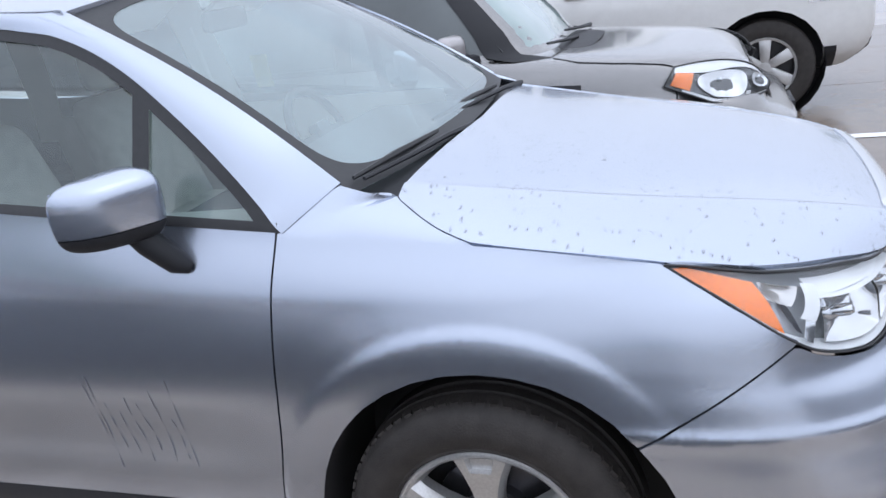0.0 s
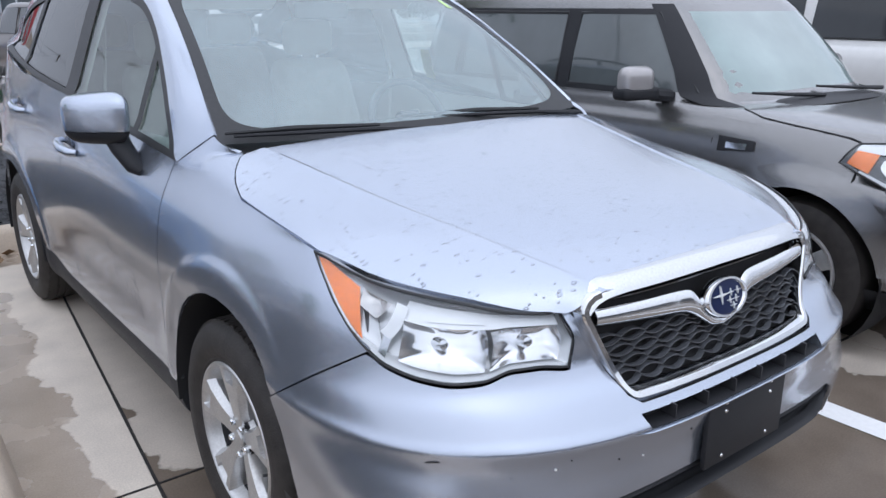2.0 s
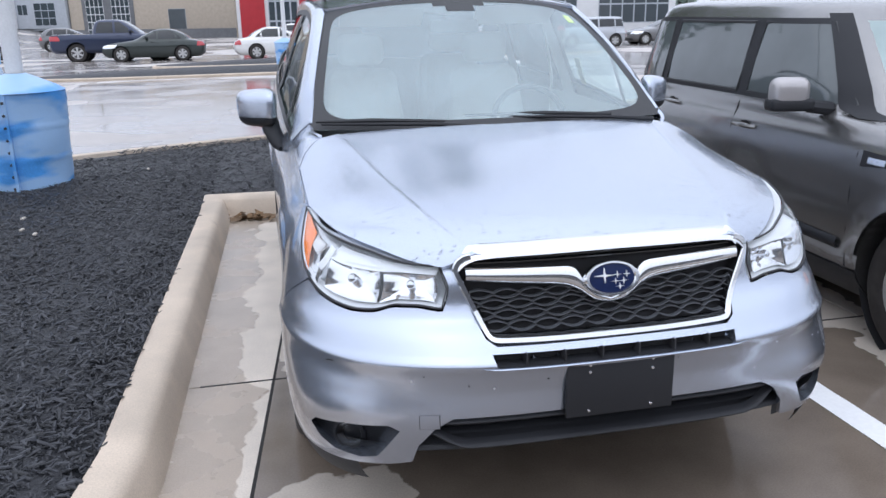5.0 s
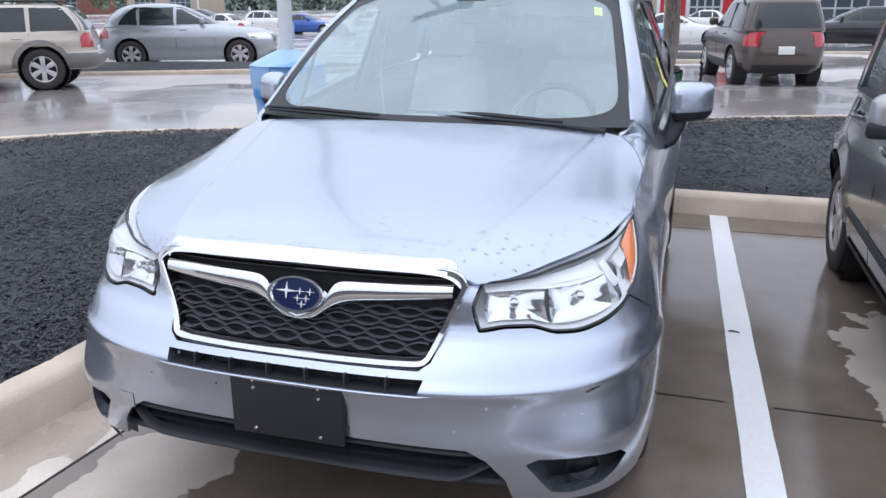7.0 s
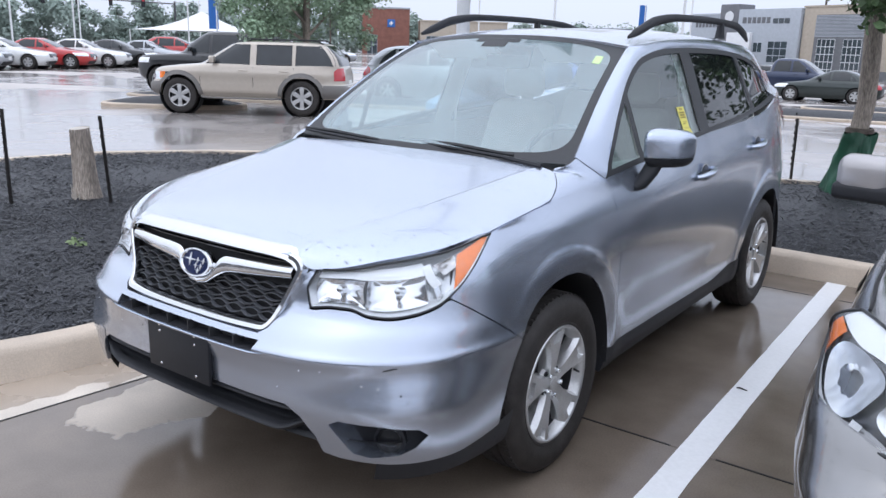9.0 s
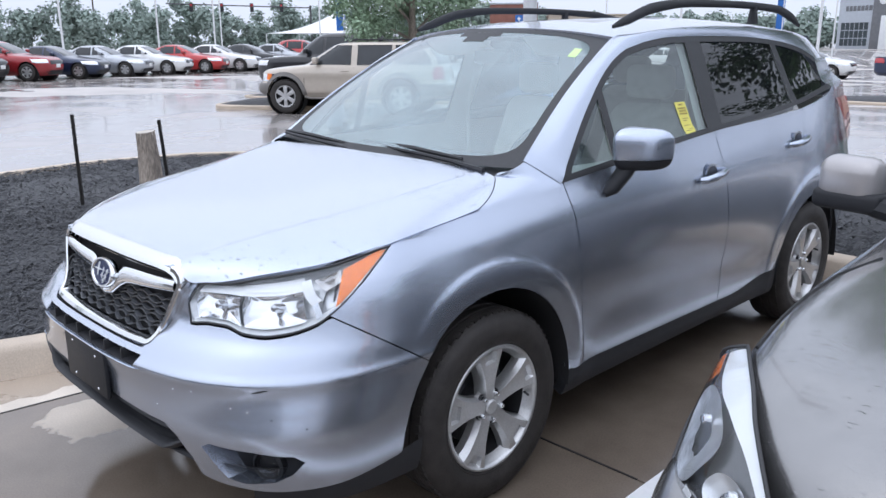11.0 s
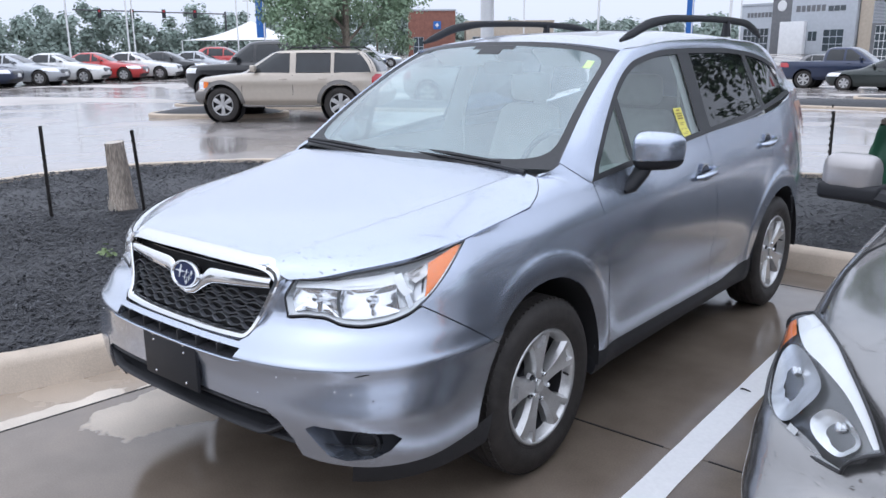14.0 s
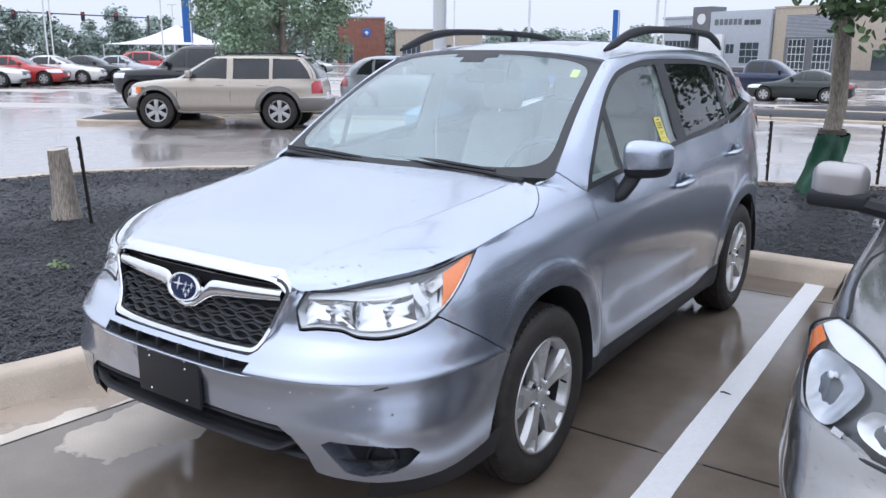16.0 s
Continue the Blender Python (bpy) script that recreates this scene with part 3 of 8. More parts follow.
for v in bm.verts:
    if not v.is_boundary:
        v.co.z += 0.035 + 0.035 * noise.noise(v.co * 0.7) + 0.012 * noise.noise(v.co * 4)
turned(bm, lambda c: (0, 0, 1))
tagged(part("planting_bed", bm, MULCHMAT), "bed of black rubber mulch", "planting bed", kind="structure")


def inside(x, y, poly):
    hit = False
    for i in range(len(poly)):
        a, b = poly[i - 1], poly[i]
        if (a[1] > y) != (b[1] > y) and x < (b[0] - a[0]) * (y - a[1]) / (b[1] - a[1]) + a[0]:
            hit = not hit
    return hit


def chips(count, x0, x1, y0, y1, size, z=0.135):
    """Loose flakes of shredded rubber."""
    rnd = random.Random(5)
    vs, fs = [], []
    while count:
        x, y = rnd.uniform(x0, x1), rnd.uniform(y0, y1)
        if not inside(x, y, bed):
            continue
        count -= 1
        a, tilt, s = rnd.uniform(0, 6.28), rnd.uniform(-0.5, 0.5), size * rnd.uniform(0.5, 1.4)
        h = z + 0.035 * noise.noise(Vector((x, y, 0.1)) * 0.7) + rnd.uniform(-0.004, 0.016)
        c, d = math.cos(a), math.sin(a)
        k = len(vs)
        w, t = s * 0.28, s * 0.16
        for dx, dy, dz in ((-s, -w, 0), (s, -w * 0.6, 0), (s * 0.8, w, 0), (-s * 0.7, w * 0.8, 0), (-s * 0.8, -w * 0.5, t), (s * 0.8, -w * 0.3, t), (s * 0.6, w * 0.6, t), (-s * 0.6, w * 0.5, t)):
            vs.append((x + dx * c - dy * d, y + dx * d + dy * c, h + dz + dx * tilt))
        fs += [(k + 4, k + 5, k + 6, k + 7), (k, k + 1, k + 5, k + 4), (k + 1, k + 2, k + 6, k + 5), (k + 2, k + 3, k + 7, k + 6), (k + 3, k, k + 4, k + 7)]
    me = bpy.data.meshes.new("mulch_chips")
    me.from_pydata(vs, [], fs)
    return me


CHIPMAT = material("shredded_rubber", (0.020, 0.021, 0.025), 0.42, spec=0.45, fine=0.2)
cn, cl = CHIPMAT.node_tree.nodes, CHIPMAT.node_tree.links
geo, spread_v, shade = cn.new("ShaderNodeNewGeometry"), cn.new("ShaderNodeMapRange"), cn.new("ShaderNodeHueSaturation")
spread_v.inputs["To Min"].default_value, spread_v.inputs["To Max"].default_value = 0.45, 2.1
shade.inputs["Color"].default_value = (0.020, 0.021, 0.025, 1)
cl.new(geo.outputs["Random Per Island"], spread_v.inputs[0])
cl.new(spread_v.outputs[0], shade.inputs["Value"])
cl.new(shade.outputs[0], cn["Principled BSDF"].inputs["Base Color"])
me = chips(30000, -7.6, -1.4, -2.0, 6.0, 0.026)
me.materials.append(CHIPMAT)
tagged(new("mulch_chips", me), "loose black shredded rubber mulch", "mulch", kind="stuff")
me = chips(60000, -4.8, -1.4, -1.8, 5.0, 0.015)
me.materials.append(CHIPMAT)
tagged(new("mulch_chips", me), "loose black shredded rubber mulch", "mulch", kind="stuff")
me = chips(16000, -2.5, 4.5, 3.4, 9.0, 0.026)
me.materials.append(CHIPMAT)
tagged(new("mulch_chips", me), "loose black shredded rubber mulch", "mulch", kind="stuff")


def stripe(points, width, name="road_marking", label="white painted parking bay line"):
    """A painted line with worn edges."""
    rnd = random.Random(len(points) + 3)
    b = bmesh.new()
    (x0, y0), (x1, y1) = points
    n = 60
    way = Vector((x1 - x0, y1 - y0)).normalized()
    side = Vector((-way.y, way.x))
    rows = []
    for i in range(n + 1):
        c = Vector((lerp(x0, x1, i / n), lerp(y0, y1, i / n)))
        rows.append([b.verts.new((*(c + side * (width / 2 * s + rnd.uniform(-0.0016, 0.0016))), 0.004)) for s in (-1, 1)])
    for a, c in zip(rows, rows[1:]):
        b.faces.new((a[0], a[1], c[1], c[0]))
    turned(b, lambda c: (0, 0, 1))
    return tagged(part(name, b, LINEPAINT), label, "road marking", kind="structure")


stripe([(1.213, 3.57), (1.345, -3.4)], 0.128)
stripe([(4.05, 3.4), (4.15, -3.4)], 0.12)
# ---------------------------------------------------------------- the silver estate car
# x across (driver's side +), y back from the front axle, z up
WHEEL_R, AXLE_Z, WHEELBASE = 0.349, 0.347, 2.64
ARCH = (0.41, 0.355)
FY = (-0.70, -0.40, 0.0, 0.40, 1.0, 1.6, 2.2, 2.64, 3.0, 3.45)
SIDE_Z = (0.22, 0.40, 0.60, 0.78, 0.93)
SIDE_X = {
    0.22: (0.80, 0.845, 0.865, 0.845, 0.840, 0.840, 0.840, 0.85, 0.82, 0.72),
    0.40: (0.83, 0.875, 0.885, 0.868, 0.866, 0.866, 0.866, 0.875, 0.845, 0.75),
    0.60: (0.84, 0.885, 0.892, 0.878, 0.880, 0.880, 0.880, 0.888, 0.86, 0.77),
    0.78: (0.83, 0.872, 0.888, 0.889, 0.893, 0.893, 0.891, 0.893, 0.865, 0.775),
    0.93: (0.79, 0.833, 0.862, 0.872, 0.886, 0.887, 0.883, 0.876, 0.845, 0.755)}
SIDE_ROWS = [curve(*zip(FY, SIDE_X[z])) for z in SIDE_Z]
BELT_Z = curve((-0.70, 0.95), (-0.40, 0.992), (0.0, 1.04), (0.40, 1.076), (0.9, 1.125), (1.4, 1.172), (2.0, 1.208), (2.5, 1.245), (3.0, 1.30), (3.45, 1.33))
BELT_X = curve((-0.70, 0.72), (-0.40, 0.800), (0.0, 0.807), (0.40, 0.815), (0.9, 0.832), (1.4, 0.838), (2.0, 0.830), (2.5, 0.805), (3.0, 0.765), (3.45, 0.68))
HOUSE = curve((1.04, 0.872), (1.10, 0.855), (1.185, 0.830), (1.30, 0.788), (1.45, 0.730), (1.56, 0.684), (1.63, 0.645))
HOUSE_DY = curve((0.0, -0.075), (0.4, -0.048), (1.0, -0.026), (1.6, 0.0), (2.3, -0.006), (2.7, -0.03), (3.0, -0.066), (3.45, -0.13))


def side_x(y, z):
    """Half the car's width at a place along it and a height."""
    zt = BELT_Z(y)
    if z >= zt:
        s = smooth(0, 0.05, z - zt)
        return lerp(BELT_X(y), HOUSE(z) + HOUSE_DY(y), s) if y > 0.3 else HOUSE(z) + HOUSE_DY(y)
    at = curve(*zip((*SIDE_Z, zt), [r(y) for r in SIDE_ROWS] + [BELT_X(y)]))
    x = at(z)
    for wy in (-0.01, WHEELBASE):
        r = math.hypot(y - wy, z - 0.355)
        x += (0.008 * smooth(0.62, 0.45, r) + 0.006 * smooth(0.535, 0.507, r) - 0.004 * smooth(0.505, 0.42, r)) * smooth(0.2, 0.3, z)
    # scallop low on the doors
    x -= 0.008 * smooth(0.45, 0.75, y) * smooth(2.15, 1.95, y) * math.exp(-((z - 0.56 + 0.02 * y) / 0.075) ** 2)
    return x


NOSE = {  # height: half width, reach, squareness of the rounded nose about y = -0.30
    0.20: (0.84, 0.60, 3.4), 0.30: (0.885, 0.665, 3.6), 0.40: (0.905, 0.695, 3.7), 0.50: (0.912, 0.715, 3.6), 0.57: (0.913, 0.718, 3.3), 0.625: (0.914, 0.730, 3.0), 0.660: (0.916, 0.740, 2.9),
    0.682: (0.909, 0.722, 2.9), 0.73: (0.900, 0.680, 2.9), 0.765: (0.893, 0.640, 2.9), 0.80: (0.886, 0.622, 2.9), 0.86: (0.872, 0.612, 2.9), 0.905: (0.856, 0.585, 2.9),
    0.95: (0.832, 0.505, 2.9), 0.995: (0.806, 0.38, 2.9)}
NW, NL, NN = (curve(*[(z, v[i]) for z, v in NOSE.items()]) for i in range(3))


def nose(a, z, out=0.0):
    """The rounded front: a degrees round from dead ahead, height z."""
    w, l, n = NW(z) + out, NL(z) + out, NN(z)
    s, c = math.sin(radians(a)), math.cos(radians(a))
    r = (abs(s / w) ** n + abs(c / l) ** n) ** (-1 / n)
    return Vector((r * s, -0.30 - r * c, z))


def nose_y(x, z, out=0.0):
    w, l, n = NW(z) + out, NL(z) + out, NN(z)
    return -0.30 - l * max(1 - abs(x / w) ** n, 0.0) ** (1 / n)


def build_wheel(parent, y, left, phase=0.0):
    """Tyre and five broad spokes that widen towards the rim, outer face towards +x."""
    sgn = 1 if left else -1
    hub = new("wheel")
    hub.parent = parent
    hub.matrix_basis = pose(sgn * 0.775, y, AXLE_Z, 0, 0, 0 if left else 180)
    R0 = WHEEL_R
    tyre = lathe([(0.222, 0.085), (0.229, 0.097), (0.236, 0.101), (0.240, 0.100), (0.262, 0.111), (0.285, 0.114), (0.290, 0.112), (0.306, 0.111), (0.328, 0.100), (R0 - 0.008, 0.083), (R0, 0.060), (R0, 0.046), (R0 - 0.007, 0.044), (R0 - 0.007, 0.036), (R0, 0.034), (R0 + 0.001, 0.010), (R0 - 0.007, 0.007), (R0 - 0.007, -0.005), (R0 + 0.001, -0.008), (R0, -0.06), (R0 - 0.008, -0.083), (0.30, -0.112), (0.222, -0.1)], 72, "x", closed=False)
    tyre = part("tyre", tyre, RUBBER, hub, "worn black tyre")
    blocks = bmesh.new()
    for k in range(72):
        b = box(0.050, 0.084, -0.0095, 0.0095, R0 - 0.016, R0 - 0.002)
        moved(b, Matrix.Rotation(2 * math.pi * k / 72, 4, "X") @ pose(0.0, 0, 0, 0, 0, 8))
        joined(blocks, b)
    part("tread_ring", blocks, RUBBER, tyre)
    barrel = lathe([(0.229, 0.096), (0.226, 0.101), (0.220, 0.102), (0.213, 0.097), (0.209, 0.086), (0.206, 0.08)], 72, "x", closed=False)
    # barrel coloured near black: shade of the spoke gaps put into it
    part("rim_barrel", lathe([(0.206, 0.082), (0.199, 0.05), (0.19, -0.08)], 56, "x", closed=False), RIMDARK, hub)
    rim_ob = part("rim", barrel, RIM, hub, "silver five-spoke alloy wheel")
    part("brake_disc", lathe([(0.0, -0.01), (0.150, -0.01), (0.150, 0.005), (0.085, 0.005), (0.08, 0.03), (0.0, 0.03)], 40, "x"), DARKCHROME, hub)
    # near-black disc standing for the shade behind the spokes
    part("backing", lathe([(0.0, -0.03), (0.205, -0.03), (0.205, -0.034), (0.0, -0.034)], 40, "x"), SHADOW, hub)
    for k in range(5):
        turn = Matrix.Rotation(2 * math.pi * (k + phase) / 5, 4, "X")
        b = bmesh.new()
        # flat face, a bevel down one flank, a scooped pocket next to the rim
        prof = [(0.026, 0.021, 0.078, 0.0), (0.050, 0.0245, 0.082, 0.0), (0.085, 0.0260, 0.087, 0.0), (0.125, 0.0330, 0.092, 0.0), (0.164, 0.0450, 0.0965, 0.0), (0.172, 0.0480, 0.0975, 0.0), (0.180, 0.0515, 0.098, 0.016), (0.204, 0.0630, 0.099, 0.018), (0.213, 0.0690, 0.098, 0.0)]
        rows = []
        for r, w, h, dip in prof:
            cols = ((-1.16, -0.052), (-1.10, -0.020), (-0.90, 0.0), (-0.52, 0.0), (-0.44, -dip), (0.44, -dip), (0.52, 0.0), (0.98, -0.002), (1.30, -0.024), (1.34, -0.052))
            rows.append([b.verts.new((h + dx, y0 * w, r - (0.006 if dip and abs(y0) < 0.5 and r < 0.19 else 0.0))) for y0, dx in cols])
        for a, c in zip(rows, rows[1:]):
            for i in range(len(a) - 1):
                b.faces.new((a[i], a[i + 1], c[i + 1], c[i]))
        turned(b, lambda c: (1, 0, 0))
        moved(b, turn)
        part("spoke", b, RIM, rim_ob, angle=16)
        # bridge of the rim between two spokes
        web = surface(lambda u, v: (lerp(0.060, 0.090, v), lerp(0.196, 0.209, v) * math.sin(radians(lerp(-22, 22, u))), lerp(0.196, 0.209, v) * math.cos(radians(lerp(-22, 22, u)))), 8, 2)
        moved(turned(web, lambda c: (1, 0, 0)), Matrix.Rotation(2 * math.pi * (k + phase + 0.5) / 5, 4, "X"))
        part("rim_web", web, RIM, rim_ob)
        nut = lathe([(0.0, 0.094), (0.0075, 0.093), (0.010, 0.088), (0.0105, 0.072), (0.0105, 0.06)], 8, "x")
        moved(nut, Matrix.Rotation(2 * math.pi * (k + phase + 0.5) / 5, 4, "X") @ pose(0, 0, 0.050))
        part("wheel_nut", nut, CHROME, rim_ob)
        # nut wells darkened too, their shade given as colour
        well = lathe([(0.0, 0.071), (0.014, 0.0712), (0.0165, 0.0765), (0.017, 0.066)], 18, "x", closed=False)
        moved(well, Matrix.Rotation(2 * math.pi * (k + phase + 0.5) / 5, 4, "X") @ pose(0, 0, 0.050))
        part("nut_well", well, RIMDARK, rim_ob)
    part("centre_cap", lathe([(0.0, 0.0885), (0.022, 0.0875), (0.027, 0.083), (0.0275, 0.05)], 28, "x"), RIM, rim_ob, "silver wheel centre cap")
    part("hub_plate", lathe([(0.0, 0.0705), (0.062, 0.0715), (0.070, 0.05)], 36, "x"), RIM, rim_ob)
    part("valve", moved(tube([(0.070, 0, 0.192), (0.098, 0, 0.182)], [0.005, 0.0045], 8), Matrix.Rotation(2 * math.pi * (phase + 3.62) / 5, 4, "X")), SEAL, rim_ob)


def build_estate_car():
    car = thing("estate_car", "silver-blue compact estate car, wet with rain, parked beside the kerb", "car")
    out = lambda c: (c.x, 0, 0)
    # ---- side panels
    arch_f, arch_r = ring(-0.022, ARCH[1], ARCH[0] + 0.020), ring(WHEELBASE, ARCH[1], ARCH[0])

    def panel(name, y_lo, y_hi, z_lo, z_hi, nu, nv, arches=(), label="", extra=None):
        def fn(u, v):
            y = lerp(y_lo(0.5), y_hi(0.5), u)
            z = lerp(z_lo(y), z_hi(y), v)
            y = lerp(y_lo(z), y_hi(z), u)
            return (side_x(y, z), y, z)
        b = surface(fn, nu, nv)
        if extra:
            extra(b)
        for a in arches:
            cut_hole(b, a, (1, 2))
        tidy(b)
        turned(b, lambda c: (1, 0, 0))
        rim(b, 0.014)
        return pair(name, b, SILVER, car, label)

    # ---- bonnet shape
    fx = curve((0, 0.0), (0.3, 0.22), (0.52, 0.395), (0.60, 0.455), (0.66, 0.505), (0.78, 0.635), (0.90, 0.745), (1, 0.797))
    fy = curve((0, -0.918), (0.3, -0.912), (0.52, -0.896), (0.60, -0.878), (0.66, -0.845), (0.78, -0.722), (0.90, -0.565), (1, -0.405))
    bx = curve((0, 0.0), (0.6, 0.46), (0.80, 0.632), (0.88, 0.706), (0.93, 0.745), (0.97, 0.783), (1, 0.803))
    by = curve((0, 0.150), (0.6, 0.168), (0.80, 0.172), (0.88, 0.166), (0.93, 0.128), (0.97, 0.06), (1, -0.014))
    zc = curve((-0.93, 0.940), (-0.88, 0.962), (-0.78, 0.997), (-0.6, 1.034), (-0.3, 1.078), (0.0, 1.124), (0.18, 1.150))
    xk = curve((-0.93, 0.36), (-0.74, 0.443), (0.0, 0.605), (0.18, 0.64))
    dk = curve((-0.93, 0.010), (-0.74, 0.018), (-0.3, 0.022), (0.18, 0.018))
    xs = curve((-0.93, 0.42), (-0.878, 0.46), (-0.845, 0.507), (-0.722, 0.637), (-0.565, 0.747), (-0.405, 0.80), (0.0, 0.808), (0.2, 0.812))
    zs = curve((-0.93, 0.905), (-0.845, 0.907), (-0.722, 0.934), (-0.565, 0.963), (-0.405, 0.992), (0.0, 1.044), (0.2, 1.104))

    def bonnet_z(x, y):
        c, k = zc(y), zc(y) - dk(y)
        a, s = xk(y), xs(y)
        x = abs(x)
        if x < a:
            return c - dk(y) * (x / a) ** 2.2
        q = min((x - a) / max(s - a, 0.01), 1.2)
        # a soft fold along the crease, then the roll-off to the seam
        return k - (k - zs(y)) * (0.42 * q + 0.58 * q ** 2.4) + 0.0030 * math.exp(-((x - a) / 0.034) ** 2)

    g = 0.0025
    seam1 = curve((0.2, 0.535), (0.41, 0.515), (0.57, 0.487), (0.79, 0.455), (0.93, 0.440), (1.08, 0.424))
    seam2 = curve((0.2, 1.62), (0.6, 1.618), (0.8, 1.60), (1.0, 1.56), (1.15, 1.515), (1.2, 1.50))
    seam3 = curve((0.2, 2.16), (0.45, 2.19), (0.70, 2.33), (0.9, 2.46), (1.05, 2.50), (1.25, 2.53))
    rocker = lambda y: 0.372 - 0.010 * y + 0.05 * smooth(1.75, 2.2, y)

    def seam_z(y):
        return 0.833 - 0.655 * (y + 0.645)

    # fender: under the lamp's edge and the bonnet seam, above the bumper seam
    def fender_low(y):
        return max(seam_z(y) + 0.0025, 0.36)

    def fender_top(y):
        return lerp(0.838, 0.990, (y + 0.645) / 0.245) if y < -0.40 else BELT_Z(y) - 0.001

    def fn(u, v):
        y = lerp(-0.643, 0.40, u ** 1.0)
        z = lerp(fender_low(y), fender_top(y), v)
        y = lerp(y, y + seam1(z) - 0.40 - g, smooth(0.0, 0.40, y))
        x = side_x(y, z)
        if y < -0.08:
            x = lerp(x, max(nose_x(min(y, -0.30), z), 0.5), smooth(-0.08, -0.50, y))
        return (x, y, z)

    def nose_x(y, z):
        w, l, n = NW(z), NL(z), NN(z)
        return w * max(1 - min(abs((y + 0.30) / l), 1.0) ** n, 0.0) ** (1 / n)

    # the sheet runs on over the top, between the bonnet seam and the windscreen pillar
    def inner_edge(k):
        q = 1 - 0.12 * min(k / 0.70, 1.0)
        x, y = bx(q) + 0.0035, by(q) + 0.001
        p = Vector((x, y, bonnet_z(x, y)))
        if k > 0.70:
            w = (k - 0.70) / 0.30
            p = p.lerp(Vector((0.745, 0.285, 1.161)), w) + Vector((0.012, -0.006, -0.002)) * math.sin(math.pi * w)
        return p

    def sheet(u, v):
        if v <= 0.8:
            return fn(u, v / 0.8)
        a = Vector(fn(u, 1.0))
        k = min(max((a.y + 0.012) / 0.4335, 0.0), 1.0)
        if k <= 0:
            return a
        below = Vector(fn(u, 0.97))
        c = inner_edge(k)
        m = (a + (a - below).normalized() * (c - a).length * 0.45).lerp((a + c) / 2, 0.8 * smooth(0.55, 1.0, k))
        q = (v - 0.8) / 0.2
        return a * (1 - q) ** 2 + m * 2 * q * (1 - q) + c * q * q
    b = surface(sheet, 92, 80)
    cut_hole(b, arch_f, (1, 2))
    tidy(b)
    turned(b, lambda c: (1, 0, 0.4))
    rim(b, 0.014)
    pair("front_fender", b, SILVER, car)

    panel("front_door", lambda z: seam1(z) + g, lambda z: seam2(z) - g, rocker, lambda y: BELT_Z(y) - 0.004, 44, 40)
    panel("rear_door", lambda z: seam2(z) + g, lambda z: seam3(z) - g, rocker, lambda y: BELT_Z(y) - 0.004, 60, 46, [arch_r])
    panel("rear_quarter", lambda z: seam3(z) + g, lambda z: 3.42, lambda y: 0.36 + 0.1 * smooth(2.9, 3.4, y), lambda y: BELT_Z(y) - 0.004, 70, 46, [arch_r])
    # black sill and wheel-arch liners
    b = surface(lambda u, v: (side_x(lerp(0.30, 2.30, u), lerp(0.262, rocker(lerp(0.3, 2.3, u)) - 0.002, v)) + 0.006 * math.sin(math.pi * v), lerp(0.30, 2.30, u), lerp(0.262, rocker(lerp(0.3, 2.3, u)) - 0.002, v)), 30, 6)
    for a in (arch_f, arch_r):
        cut_hole(b, a, (1, 2))
    turned(b, lambda c: (1, 0, 0))
    rim(b, 0.04)
    pair("sill", b, BLACK, car, "matt black plastic sill")
    for wy in (-0.022, WHEELBASE):
        r = ARCH[0] + (0.018 if wy < 1 else 0.0)
        b = surface(lambda u, v: (lerp(0.885, 0.52, v), wy + (r + 0.012 * v) * math.cos(radians(lerp(-6, 186, u))), max(ARCH[1] + (r + 0.012 * v) * math.sin(radians(lerp(-6, 186, u))), 0.15)), 40, 3)
        surface(lambda u, v: (0.52, wy + (r + 0.012) * v * math.cos(radians(360 * u)), max(ARCH[1] + (r + 0.012) * v * math.sin(radians(360 * u)), 0.12)), 36, 2, bm=b)
        turned(b, lambda c: (1, wy - c.y, ARCH[1] - c.z))
        pair("wheel_arch_liner", b, SHADOW, car)
    # dark body core that closes the car behind gaps and glass
    core = box(-0.78, 0.78, 0.46, 3.2, 0.24, 0.62)
    box(-0.50, 0.50, -0.72, 0.50, 0.26, 0.60, bm=core)
    box(-0.70, 0.70, -0.30, 0.46, 0.86, 0.98, bm=core)
    box(-0.50, 0.50, -0.30, 0.30, 0.55, 0.90, bm=core)
    part("underbody", core, SHADOW, car)

    # ---- bonnet sheet
    fold = {}

    def fold_at(v):
        """Where across the sheet the crease runs."""
        if v not in fold:
            lo, hi = 0.2, 0.97
            for _ in range(30):
                m = (lo + hi) / 2
                if lerp(fx(m), bx(m), v) < xk(lerp(fy(m), by(m), v)):
                    lo = m
                else:
                    hi = m
            fold[v] = lo
        return fold[v]

    def bonnet(u, v):
        s = abs(u)
        c = fold_at(v)
        s = s / 0.6 * c if s < 0.6 else lerp(c, 1.0, (s - 0.6) / 0.4)
        x, y = lerp(fx(s), bx(s), v), lerp(fy(s), by(s), v)
        return (math.copysign(x, u) if s else 0.0, y, bonnet_z(x, y))
    b = surface(bonnet, 240, 80, -1.0, 1.0)
    tidy(b, 0.0002)
    turned(b, lambda c: (0, 0, 1))
    rim(b, 0.018)
    part("bonnet", b, SILVER_TOP, car, "silver bonnet beaded with rain")

    # ---- cowl, wipers
    b = surface(lambda u, v: (lerp(-0.738, 0.738, u), lerp(0.13, 0.30, v) + 0.04 * abs(2 * u - 1) ** 3 + 0.03 * (1 - v) * abs(2 * u - 1) ** 8, 1.112 + 0.012 * v + 0.006 * (1 - (2 * u - 1) ** 2)), 40, 5)
    turned(b, lambda c: (0, 0, 1))
    part("cowl", b, BLACK, car, "black plastic cowl under the windscreen")

